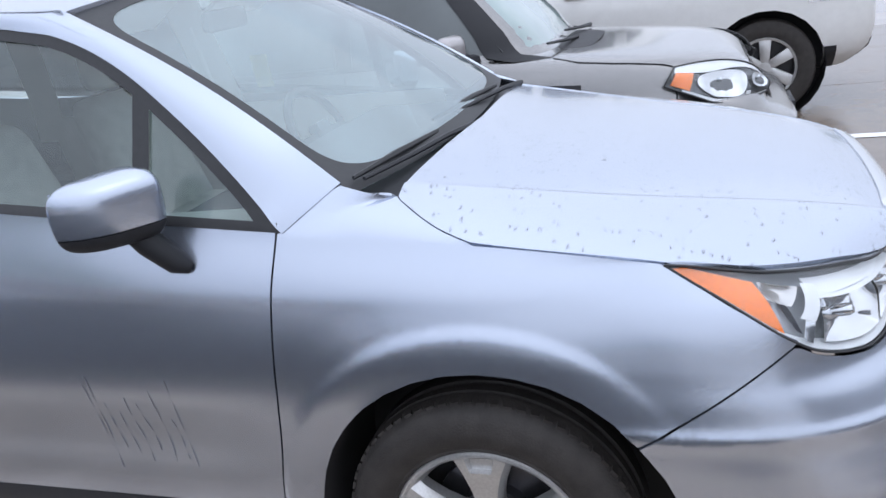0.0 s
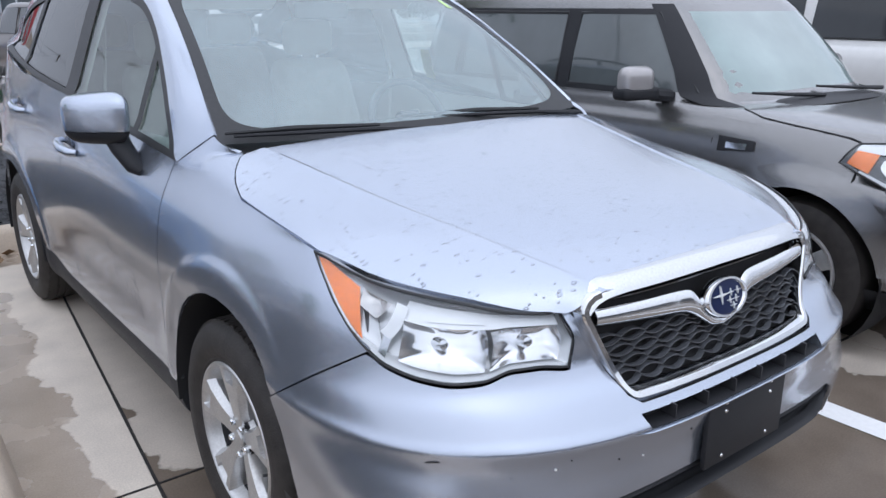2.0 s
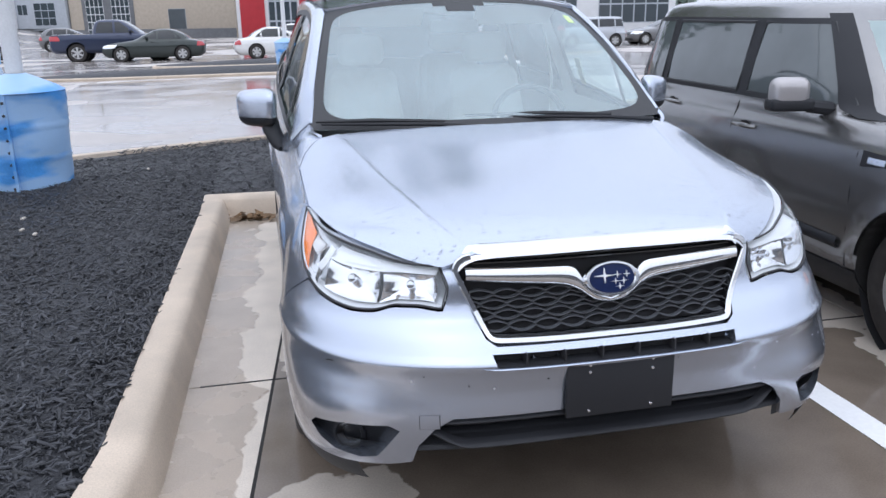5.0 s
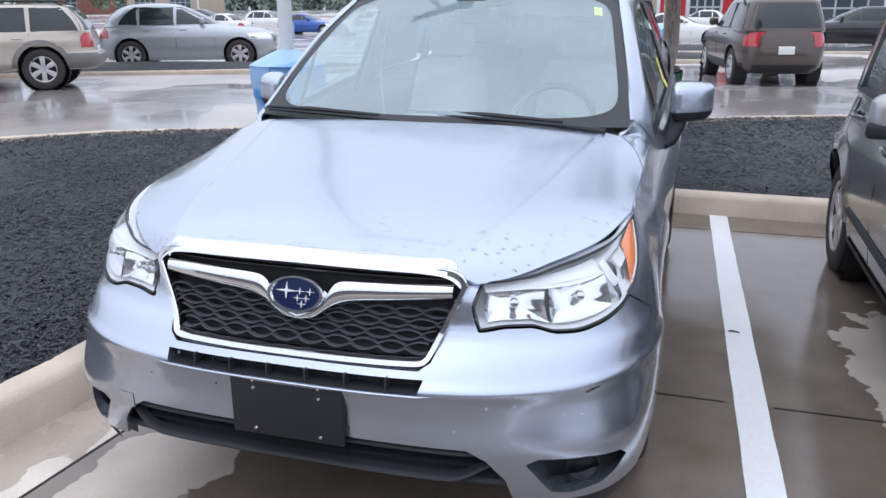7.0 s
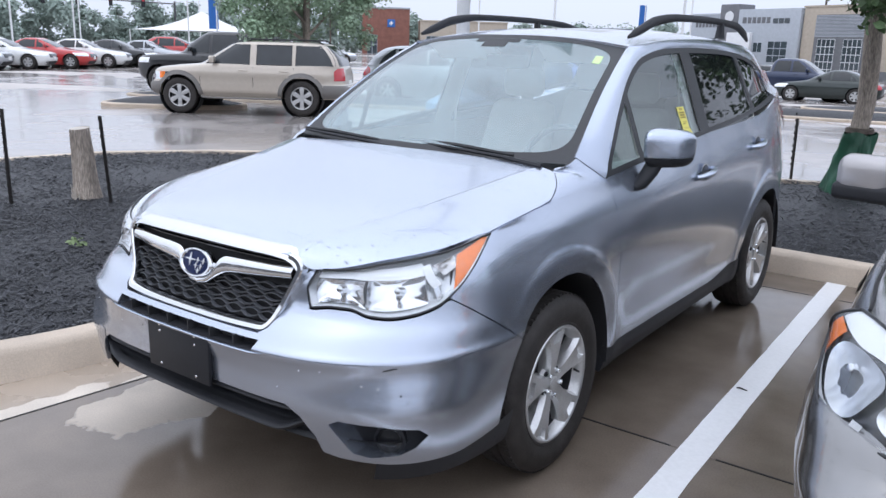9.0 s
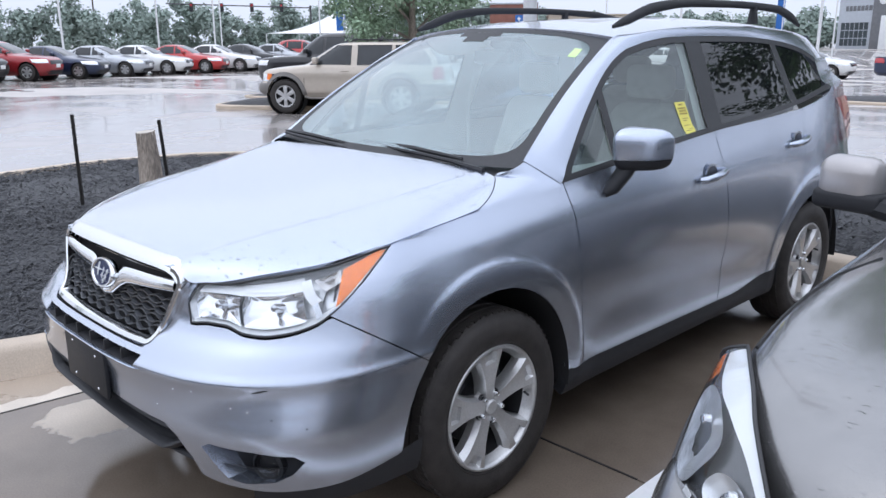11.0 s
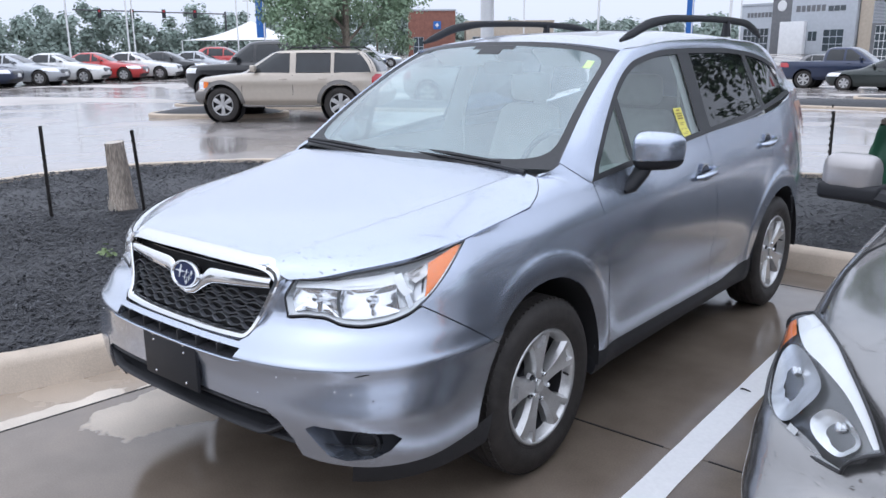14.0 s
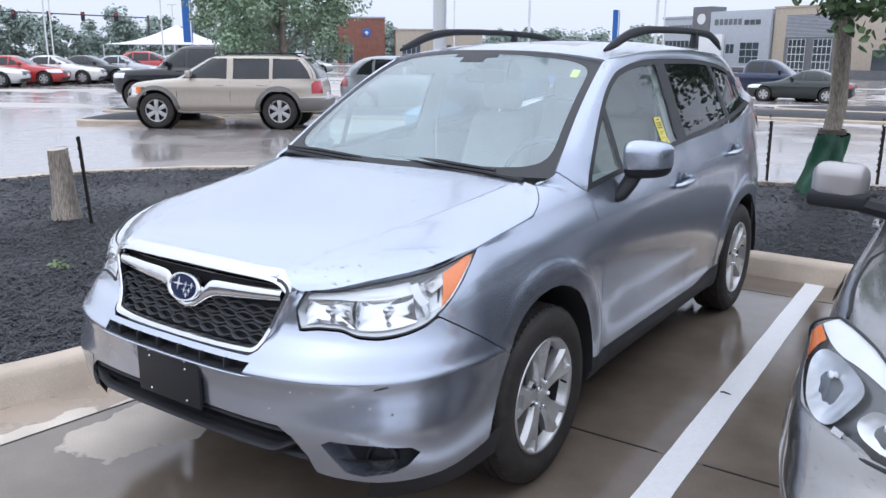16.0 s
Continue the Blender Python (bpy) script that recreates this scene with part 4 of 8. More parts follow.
    # ---- windscreen
    def screen(u, v, off=0.0):
        s = abs(2 * u - 1)
        x0, y0, z0 = 0.745 * (2 * u - 1), 0.185 + 0.075 * s ** 2, 1.128 + 0.012 * s ** 2
        x1, y1, z1 = 0.600 * (2 * u - 1), 0.90 + 0.105 * s ** 2, 1.632 - 0.050 * s ** 2.2
        p = Vector((lerp(x0, x1, v), lerp(y0, y1, v), lerp(z0, z1, v)))
        p += Vector((0, -0.55, 0.85)) * (0.028 * math.sin(math.pi * v) + off)
        return p
    b = surface(screen, 44, 24)
    turned(b, lambda c: (0, -1, 1))
    ws = part("windscreen", b, WINDSHIELD, car, "windscreen with a pale sky-toned film, speckled with rain")
    ws.visible_shadow = False
    # dark band round the glass, with rounded inner corners
    def band_edge(u, v):
        a = 2 * math.pi * u
        c, q = math.cos(a), math.sin(a)
        ro, ri = 1 / max(abs(c), abs(q)), (abs(c) ** 9 + abs(q) ** 9) ** (-1 / 9)
        inner_p = (0.5 + 0.474 * ri * c, 0.508 + 0.455 * ri * q)
        return screen(lerp(0.5 + 0.5 * ro * c, inner_p[0], v), lerp(0.5 + 0.5 * ro * q, inner_p[1], v), 0.0012)
    b = surface(band_edge, 200, 3)
    surface(lambda u, v: screen(u, v, 0.0012), 14, 3, 0.40, 0.60, 0.925, 0.962, bm=b)
    surface(lambda u, v: screen(0.5 + (u - 0.5) * lerp(0.75, 1.0, v), v, 0.0014), 10, 4, 0.445, 0.555, 0.872, 0.95, bm=b)
    turned(b, lambda c: (0, -1, 1))
    part("glass_border", b, SEAL, ws)
    for x0, x1, y1 in ((0.66, 0.02, 0.235), (-0.05, -0.70, 0.245)):
        wip = tube([(x0, 0.165, 1.135), (lerp(x0, x1, 0.3), 0.185, 1.150), (lerp(x0, x1, 0.65), 0.205, 1.158), (x1, y1, 1.162)], [0.010, 0.008, 0.007, 0.005], 6)
        wip = part("wiper", wip, BLACK, car, "black windscreen wiper")
        part("wiper_blade", tube([(lerp(x0, x1, 0.25) , 0.222, 1.156), (lerp(x0, x1, 0.7), 0.236, 1.170), (lerp(x0, x1, 1.22) if x0 > 0.5 else x1 - 0.02, 0.262, 1.170)], [0.005, 0.007, 0.004], 6, flat=1.4), SEAL, wip)
    part("sticker", surface(lambda u, v: screen(lerp(0.918, 0.944, u), lerp(0.79, 0.87, v), 0.001), 2, 2), LIME, ws, "small lime sticker on the glass")

    # ---- roof
    rc = curve((0.9, 1.634), (1.1, 1.658), (1.5, 1.688), (2.0, 1.697), (2.6, 1.682), (3.1, 1.640), (3.38, 1.585))
    rw = curve((0.9, 0.605), (1.05, 0.615), (1.6, 0.635), (2.3, 0.625), (2.8, 0.595), (3.38, 0.50))

    def roof(u, v):
        s = 2 * u - 1
        y = lerp(0.905 + 0.10 * s * s, 3.38 - 0.06 * s * s, v)
        w = rw(y)
        return Vector((w * s, y, rc(y) - 0.055 * abs(s) ** 2.6))
    b = surface(roof, 32, 40)
    cut_hole(b, [(-0.36, 1.22), (0.36, 1.22), (0.36, 1.86), (-0.36, 1.86)], (0, 1), depth=0.008, way=(0, 0, -1))
    turned(b, lambda c: (0, 0, 1))
    rim(b, 0.015)
    part("roof", b, SILVER, car)
    b = surface(lambda u, v: (lerp(-0.355, 0.355, u), lerp(1.225, 1.855, v), rc(lerp(1.225, 1.855, v)) - 0.055 * abs(lerp(-0.355, 0.355, u) / 0.63) ** 2.6 - 0.004), 12, 8)
    part("sunroof", turned(b, lambda c: (0, 0, 1)), CARGLASS, car, "dark glass sunroof")

    # ---- pillars and roof sides: between the windscreen, roof and side windows
    WIN_F = curve((1.07, 0.405), (1.20, 0.52), (1.35, 0.685), (1.47, 0.85), (1.545, 1.02), (1.575, 1.18))   # window's front edge: y over z
    WIN_T = curve((0.95, 1.520), (1.0, 1.537), (1.08, 1.556), (1.18, 1.574), (1.35, 1.590), (1.65, 1.596), (2.0, 1.594), (2.4, 1.575), (2.75, 1.535), (3.02, 1.47), (3.2, 1.37))

    def rail(u, v):
        # lower edge: along the window; upper edge: along the screen and the roof
        if u < 0.5:
            q = u / 0.5
            z = lerp(1.076, 1.560, q)
            y = WIN_F(z)
            a = Vector((side_x(y, z) + 0.002, y, z))
            p = screen(1.0, 0.04 + 0.96 * q)
            c = Vector((p.x + 0.004, p.y - 0.004, p.z + 0.006))
        else:
            q = (u - 0.5) / 0.5
            y = lerp(WIN_F(1.560), 3.2, q)
            z = WIN_T(y)
            a = Vector((side_x(y, z) + 0.002, y, z))
            yy = lerp(1.005, 3.32, q)
            c = roof(1.0, (yy - 1.005) / (3.32 - 1.005)) + Vector((0.004, 0, 0.004))
        p = a.lerp(c, v)
        p += Vector((0.6, -0.25, 0.7)) * 0.016 * math.sin(math.pi * v) * (0.15 + 0.85 * smooth(0.0, 0.16, u))
        return p
    b = surface(rail, 70, 8)
    turned(b, lambda c: (1, -0.3, 0.5))
    rim(b, 0.012)
    pair("roof_pillar", b, SILVER, car)
    # rear pillar below the roof side, and tail
    def dpillar(u, v):
        z = lerp(1.28, 1.47, v)
        y = lerp(3.02, lerp(3.42, 3.26, v), u)
        return (side_x(y, z) + 0.001, y, z)
    b = surface(dpillar, 8, 6)
    turned(b, lambda c: (1, 0, 0))
    pair("rear_pillar", b, SILVER, car)
    # tailgate, closing the back
    b = surface(lambda u, v: (lerp(-1, 1, u) * min(side_x(3.40, lerp(0.36, 1.60, v)), 0.80) * (0.99 if v < 0.8 else 0.86), 3.42 + 0.10 * (1 - (2 * u - 1) ** 4) - 0.05 * smooth(0.5, 1, v), lerp(0.36, 1.60, v)), 14, 14)
    part("tailgate", turned(b, lambda c: (0, 1, 0)), SILVER, car)
    b = surface(lambda u, v: (side_x(lerp(3.12, 3.42, u), lerp(0.98, 1.24, v)) + 0.012 * math.sin(math.pi * v) + 0.006, lerp(3.12 + 0.10 * (1 - v), 3.44, u), lerp(0.98, 1.24, v)), 8, 8)
    pair("tail_lamp", turned(b, lambda c: (1, 0, 0)), REDLENS, car, "red tail lamp")

    # ---- side windows
    def window(y_lo, y_hi, z_lo, z_hi, off=0.0, nu=10, nv=10):
        def fn(u, v):
            y = lerp(y_lo(1.3), y_hi(1.3), u)
            z = lerp(z_lo(y), z_hi(y), v)
            y = lerp(y_lo(z), y_hi(z), u)
            z = lerp(z_lo(y), z_hi(y), v)
            y = lerp(y_lo(z), y_hi(z), u)
            return (side_x(y, z) - 0.008 + off, y, z)
        return turned(surface(fn, nu, nv), lambda c: (1, 0, 0))
    low = lambda y: BELT_Z(y) - 0.02
    vent_top = curve((0.40, 1.085), (0.55, 1.22), (0.70, 1.36), (0.80, 1.43))
    high = lambda y: WIN_T(y) - 0.022
    # quarter light: a triangle ahead of the door window
    def tri_fn(u, v):
        y = lerp(0.435, 0.745, u)
        z = lerp(BELT_Z(y) + 0.016, max(BELT_Z(y) + 0.02, vent_top(y) - 0.035), v)
        return (side_x(y, z) - 0.008, y, z)
    glass = []
    glass += pair("quarter_light", turned(surface(tri_fn, 10, 8), lambda c: (1, 0, 0)), SIDEGLASS, car)
    def front_fn(u, v):
        y = lerp(0.79, 1.455, u)
        zt = min(high(y), vent_top(y) - 0.03 if y < 0.80 else 9)
        zt = min(zt, curve((0.79, 1.385), (0.88, 1.455), (1.0, 1.515), (1.12, 1.548), (1.3, 1.565), (1.455, 1.572))(y))
        z = lerp(low(y), zt, v)
        return (side_x(y - 0.0, z) - 0.008, y + (0.05 * (z - 1.2)) * u, z)
    glass += pair("front_window", turned(surface(front_fn, 14, 12), lambda c: (1, 0, 0)), SIDEGLASS, car, "lightly tinted door window")
    glass += pair("rear_window", window(lambda z: 1.60 + 0.03 * (z - 1.2), lambda z: 2.43 - 0.28 * (z - 1.22), low, high), DARKGLASS, car, "dark tinted door window")
    qtop = curve((2.38, 1.553), (2.6, 1.535), (2.8, 1.495), (2.95, 1.42), (3.02, 1.335))
    glass += pair("quarter_window", window(lambda z: 2.50 - 0.28 * (z - 1.22), lambda z: 3.03, lambda y: BELT_Z(y) + 0.018 + 0.02 * smooth(2.9, 3.03, y), lambda y: max(qtop(y), BELT_Z(y) + 0.03)), DARKGLASS, car, "dark tinted rear quarter window")
    for w in glass:
        w.visible_shadow = False
    # black frames round the windows: a band just inside the glass line
    def frame_fn(u, v):
        if u < 0.36:
            z = lerp(1.078, 1.555, u / 0.36)
            y = WIN_F(z)
        else:
            y = lerp(WIN_F(1.555), 3.05, (u - 0.36) / 0.64)
            z = WIN_T(y)
        n = Vector((0, 1, -0.6)).lerp(Vector((0, 0.15, -1)), smooth(0.22, 0.52, u)).normalized()
        w = lerp(0.032, 0.026, smooth(0.2, 0.5, u))
        y, z = y + n.y * w * v, z + n.z * w * v
        return (side_x(y, z) - 0.001, y, z)
    b = surface(frame_fn, 60, 2)
    for y0, y1, s in ((1.462, 1.598, 0.03), (2.435, 2.505, -0.28), (0.745, 0.79, -0.02)):
        def post(u, v):
            z = lerp(BELT_Z(y0) + 0.01, min(WIN_T((y0 + y1) / 2 if y0 > 1 else 1.2), 1.60 if y0 > 1 else 1.40) - 0.004, v)
            y = lerp(y0, y1, u) + s * (z - 1.22)
            return (side_x(y, z) - 0.002, y, z)
        surface(post, 3, 10, bm=b)
    surface(lambda u, v: (side_x(lerp(0.42, 3.04, u), BELT_Z(lerp(0.42, 3.04, u)) + 0.001 + 0.022 * v) + 0.003 * (1 - v), lerp(0.42, 3.04, u), BELT_Z(lerp(0.42, 3.04, u)) + 0.001 + 0.022 * v), 60, 2, bm=b)
    turned(b, lambda c: (1, 0, 0))
    pair("window_frame", b, SEAL, car, "black rubber window surround")
    # yellow notice inside the driver's window
    def note(u, v, off=0.0):
        y, z = lerp(1.272, 1.352, u), lerp(1.175, 1.318, v)
        return Vector((side_x(y, z) - 0.0045 + off, y - 0.16 * (z - 1.25), z))
    nb = part("notice", turned(surface(note, 2, 6), lambda c: (1, 0, 0)), YELLOW, car, "pale yellow printed notice in the door window")
    for v0, v1, u0, u1 in ((0.90, 0.945, 0.3, 0.72), (0.79, 0.835, 0.12, 0.88), (0.71, 0.755, 0.2, 0.84), (0.63, 0.675, 0.16, 0.86), (0.50, 0.515, 0.2, 0.8), (0.44, 0.455, 0.2, 0.6), (0.30, 0.312, 0.12, 0.88), (0.25, 0.262, 0.12, 0.84), (0.20, 0.212, 0.12, 0.88), (0.15, 0.162, 0.12, 0.7)):
        n = 5 if v1 - v0 > 0.03 else 1
        for i in range(n):
            ua, ub = lerp(u0, u1, (i + 0.08) / n), lerp(u0, u1, (i + 0.8) / n) if n > 1 else u1
            part("print_bar", turned(surface(lambda u, v: note(lerp(ua, ub, u), lerp(v0, v1, v), 0.0012), 1, 1), lambda c: (1, 0, 0)), BROWNINK, nb)

    # ---- roof rails
    for s in (1, -1):
        pts = [(0.598, 1.02, 1.634), (0.601, 1.12, 1.662), (0.604, 1.32, 1.716), (0.608, 1.60, 1.742), (0.610, 2.10, 1.748), (0.600, 2.55, 1.738), (0.580, 2.80, 1.702), (0.560, 2.98, 1.655)]
        rail_x, rail_z = curve(*[(p[1], p[0]) for p in pts]), curve(*[(p[1], p[2]) for p in pts])
        rail_r = curve((1.02, 0.006), (1.12, 0.016), (1.32, 0.018), (1.6, 0.015), (2.1, 0.014), (2.55, 0.016), (2.80, 0.018), (2.98, 0.008))
        ys = [lerp(1.02, 2.98, k / 36) for k in range(37)]
        r = part("roof_rail", tube([(s * rail_x(y), y, rail_z(y)) for y in ys], [rail_r(y) for y in ys], 10, flat=1.3), BLACK, car, "black raised roof rail")
        part("rail_foot", tube([(s * 0.606, 2.28, 1.655), (s * 0.608, 2.28, 1.745)], [0.030, 0.018], 8), BLACK, r)

    # ---- front bumper
    inner = curve((0, 39.0), (0.5, 38.3), (1, 40.8))
    hl_low = curve((36, 0.790), (39, 0.789), (44, 0.798), (47.5, 0.798), (51.5, 0.781), (55, 0.778), (59, 0.785), (64.5, 0.808), (67.4, 0.833))
    bump_low = curve((0, 0.400), (25, 0.402), (38, 0.375), (46, 0.350), (56, 0.338), (66, 0.336), (76, 0.355), (87, 0.385))

    def bump_top(a):
        if a < 67.4:
            return 0.784 if a < 39 else hl_low(a) - 0.006
        z = 0.75
        for _ in range(12):
            z = 0.5 * z + 0.5 * (seam_z(nose(a, z).y) - 0.0025)
        return z

    def bumper(u, v):
        a = 87.0 * u
        t = bump_top(abs(a))
        return nose(a, lerp(bump_low(abs(a)), t, v))
    b = surface(bumper, 172, 64, -1, 1)
    for s in (1, -1):
        # the painted strip between grille and lamp
        surface(lambda u, v: nose(s * lerp(22, inner(v) - 0.35, u), lerp(0.784, 0.905, v)), 24, 12, bm=b)
    tidy(b)
    front = lambda c: c.y < -0.5
    # grille opening, intake slot, lower intake and lamp pockets go through
    cut_hole(b, [(-0.452, 0.96), (-0.438, 0.885), (-0.372, 0.722), (-0.345, 0.704), (0.345, 0.704), (0.372, 0.722), (0.438, 0.885), (0.452, 0.96)], (0, 2), front)
    cut_hole(b, [(-0.352, 0.656), (0.352, 0.656), (0.362, 0.688), (-0.362, 0.688)], (0, 2), front, 0.05)
    cut_hole(b, [(-0.61, 0.25), (-0.565, 0.42), (-0.52, 0.478), (-0.47, 0.507), (0.47, 0.507), (0.52, 0.478), (0.565, 0.42), (0.61, 0.25)], (0, 2), front)
    for s in (1, -1):
        pts = [(0.615, 0.470), (0.645, 0.486), (0.76, 0.476), (0.835, 0.458), (0.848, 0.435), (0.825, 0.398), (0.79, 0.374), (0.72, 0.364), (0.675, 0.376)]
        cut_hole(b, [(s * x, z) for x, z in pts], (0, 2), lambda c: c.y < -0.5 and c.x * s > 0, 0.085)
    cut_hole(b, ring(-0.022, ARCH[1], ARCH[0] + 0.021), (1, 2))
    bmesh.ops.remove_doubles(b, verts=b.verts, dist=0.0006)
    turned(b, lambda c: (c.x, min(c.y + 0.30, -0.05), 0))
    bump = part("front_bumper", rim(b, 0.014), SILVER, car, "silver bumper with scuffs and chips", angle=32)
    # painted ledge under the slot, running out past its ends
    def ledge(u, v):
        x = lerp(-0.436, 0.436, u)
        e = smooth(0.436, 0.34, abs(x))
        z = 0.6555 - 0.013 * v + 0.003 * (1 - e)
        return (x, nose_y(x, z) + 0.002 - (0.009 * e) * math.sin(math.pi * min(v + 0.25, 1.0)), z)
    part("slot_ledge", turned(surface(ledge, 70, 6), lambda c: (0, -1, 0.4)), SILVER, bump)
    # slot bars
    bars = bmesh.new()
    surface(lambda u, v: (lerp(-0.35, 0.35, u), nose_y(lerp(-0.35, 0.35, u), 0.67) + 0.045, lerp(0.645, 0.70, v)), 20, 1, bm=bars)
    part("slot_backing", turned(bars, lambda c: (0, -1, 0)), SHADOW, bump)
    for x in (-0.27, -0.162, -0.054, 0.054, 0.162, 0.27):
        part("slot_fin", box(x - 0.0022, x + 0.0022, nose_y(x, 0.67) + 0.004, nose_y(x, 0.67) + 0.045, 0.654, 0.690), RIMDARK, bump)
    part("slot_floor", turned(surface(lambda u, v: (lerp(-0.349, 0.349, u), nose_y(lerp(-0.349, 0.349, u), 0.656) + lerp(0.004, 0.05, v), 0.6575 + 0.002 * v), 24, 2), lambda c: (0, 0, 1)), BLACK, bump)
    # lower intake: black mouth with two bars
    def mouth(u, v):
        x = lerp(-0.60, 0.60, u)
        z = lerp(0.402 - 0.02 * abs(x) ** 2, 0.512, v)
        return (x, nose_y(x, z) + 0.012 + 0.05 * smooth(0.0, 0.35, v) * smooth(0.95, 0.75, v), z)
    b = surface(mouth, 40, 16)
    part("lower_intake", turned(b, lambda c: (0, -1, 0)), BLACK, bump, "black lower intake with a scuffed lip")
    for z0, z1, o in ((0.398, 0.428, -0.006), (0.440, 0.452, 0.022), (0.472, 0.506, -0.004)):
        def lip_at(u, v):
            x = lerp(-0.56, 0.56, u)
            return (x, nose_y(x, 0.44) + o + 0.03 * (1 - math.sin(math.pi * v)) + 0.02 * smooth(0.46, 0.56, abs(x)), lerp(z0, z1, v) + (0.055 if z0 < 0.43 else 0.0) * smooth(0.42, 0.57, abs(x)))
        lip = surface(lip_at, 44, 6)
        part("intake_bar", turned(lip, lambda c: (0, -1, 0)), BLACK, bump)
    for s in (1, -1):
        # side skirts of the bumper in black, running to the wheel arch
        sk = surface(lambda u, v: nose(s * lerp(52, 86, u), lerp(0.262, bump_low(lerp(52, 86, u)) + 0.004, v), -0.004), 24, 4)
        part("bumper_skirt", turned(sk, lambda c: (c.x, c.y + 0.3, 0)), BLACK, bump)
        # fog lamp in its pocket
        pocket = surface(lambda u, v: (s * lerp(0.60, 0.86, u), nose_y(lerp(0.60, 0.86, u), 0.42) + 0.075, lerp(0.32, 0.50, v)), 10, 6)
        pk = part("fog_pocket", turned(pocket, lambda c: (0, -1, 0)), BLACK, bump)
        fog = new("fog_lamp")
        fog.parent = bump
        fx0, fz0 = s * 0.742, 0.407
        fy0 = nose_y(0.742, 0.41) + 0.062
        for nm, prof, mt in (("bezel", [(0.050, 0.03), (0.050, -0.004), (0.042, -0.010), (0.038, -0.004)], BLACK), ("reflector", [(0.038, -0.004), (0.026, 0.014), (0.0, 0.020)], DARKCHROME), ("lens", [(0.038, -0.005), (0.026, -0.010), (0.0, -0.012)], LENS)):
            q = lathe(prof, 28, closed=False)
            moved(q, Matrix.Translation((fx0, fy0, fz0)) @ Matrix.Rotation(radians(-s * -26), 4, "Z") @ Matrix.Rotation(radians(90), 4, "X") @ Matrix.Rotation(math.pi, 4, "X"))
            o = part(nm, q, mt, fog)
    # dark valance behind the lower edge, from corner to corner
    val = surface(lambda u, v: nose(lerp(-58, 58, u), lerp(0.315, 0.415, v), -0.018 - 0.10 * (1 - v)), 60, 5)
    part("valance", turned(val, lambda c: (c.x, c.y + 0.3, 0)), BLACK, bump)
    # square tow-eye cover
    cover = surface(lambda u, v: nose(lerp(-39.6, -36.4, u), lerp(0.478, 0.520, v), 0.0012), 4, 4)
    part("tow_cover", rim(turned(cover, lambda c: (c.x, -1, 0)), 0.004), SILVER, bump)
    part("cover_gap", turned(surface(lambda u, v: nose(lerp(-39.72, -36.28, u), lerp(0.4768, 0.5205, v), 0.0006), 4, 4), lambda c: (c.x, -1, 0)), SHADOW, bump)
    # stone chips low on the bumper
    rnd = random.Random(17)
    for k in range(26):
        a, z, r = rnd.uniform(-48, 62), rnd.uniform(0.52, 0.64), rnd.uniform(0.0012, 0.0035)
        if abs(a) < 11:
            continue
        c = nose(a, z, 0.0012)
        part("paint_chip", moved(lathe([(0.0, 0.0), (r, 0.0), (r * 0.7, -0.001)], 6), Matrix.Translation(c) @ Matrix.Rotation(radians(a), 4, "Z") @ Matrix.Rotation(radians(90), 4, "X")), INK if k % 3 else WHITE, bump)

    # ---- plate bracket (blank)
    pl = thing("plate_bracket", "blank black plastic plate bracket", "bracket")
    pl.parent = bump
    del pl["category"]
    b = box(-0.16, 0.16, -1.036, -1.022, 0.487, 0.657, 0.004)
    plate = part("plate", b, BLACK, pl)
    part("spacer", box(-0.12, 0.12, -1.024, -1.0, 0.50, 0.645), BLACK, pl)
    for x, z in ((-0.093, 0.643), (0.093, 0.643), (-0.093, 0.622), (0.093, 0.615), (-0.093, 0.505), (0.093, 0.505)):
        part("screw", moved(lathe([(0, 0.003), (0.004, 0.002), (0.005, 0)], 10), Matrix.Translation((x, -1.036, z)) @ Matrix.Rotation(radians(90), 4, "X")), CHROME, pl)

    # ---- grille
    gr = thing("grille", "", "")
    gr.parent = car

    grille_reach = curve((0.68, 0.694), (0.715, 0.682), (0.75, 0.656), (0.80, 0.638), (0.86, 0.628), (0.94, 0.615))
    lift = lambda z: z + 0.13 * max(z - 0.80, 0.0)

    def grille_y(x, z):
        # flatter than the lamps beside it: it leans back only a little
        w, l, n = NW(min(z, 0.92)), grille_reach(z), NN(min(z, 0.92))
        return -0.30 - l * max(1 - abs(x / w) ** n, 0.0) ** (1 / n)
    # chrome surround: a flat strip down both sides and along the foot
    side = [(0.396, 0.9375), (0.414, 0.9325), (0.428, 0.9225), (0.4355, 0.911), (0.438, 0.902), (0.4345, 0.890), (0.416, 0.848), (0.398, 0.808), (0.380, 0.768), (0.3665, 0.738), (0.3615, 0.729), (0.354, 0.722), (0.344, 0.718), (0.330, 0.7165), (0.25, 0.7145), (0.125, 0.713), (0.0, 0.7125)]
    path = []
    for (xa, za), (xb, zb) in zip(side, side[1:]):
        path += [(lerp(xa, xb, i / 4), lerp(za, zb, i / 4)) for i in range(4)]
    path = path + [(-x, z) for x, z in [(0.0, 0.7125)] + path[::-1]]
    b = bmesh.new()
    rows = []
    for i, (x, z) in enumerate(path):
        p, q = path[max(i - 1, 0)], path[min(i + 1, len(path) - 1)]
        n = Vector((-(q[1] - p[1]), q[0] - p[0])).normalized()
        row = []
        for w, d in ((-0.0085, 0.022), (-0.0085, -0.004), (-0.0058, -0.009), (0.0058, -0.009), (0.0085, -0.004), (0.0085, 0.022)):
            ox, oz = x + n.x * w, z + n.y * w
            row.append(b.verts.new((ox, grille_y(ox, oz) + d, oz)))
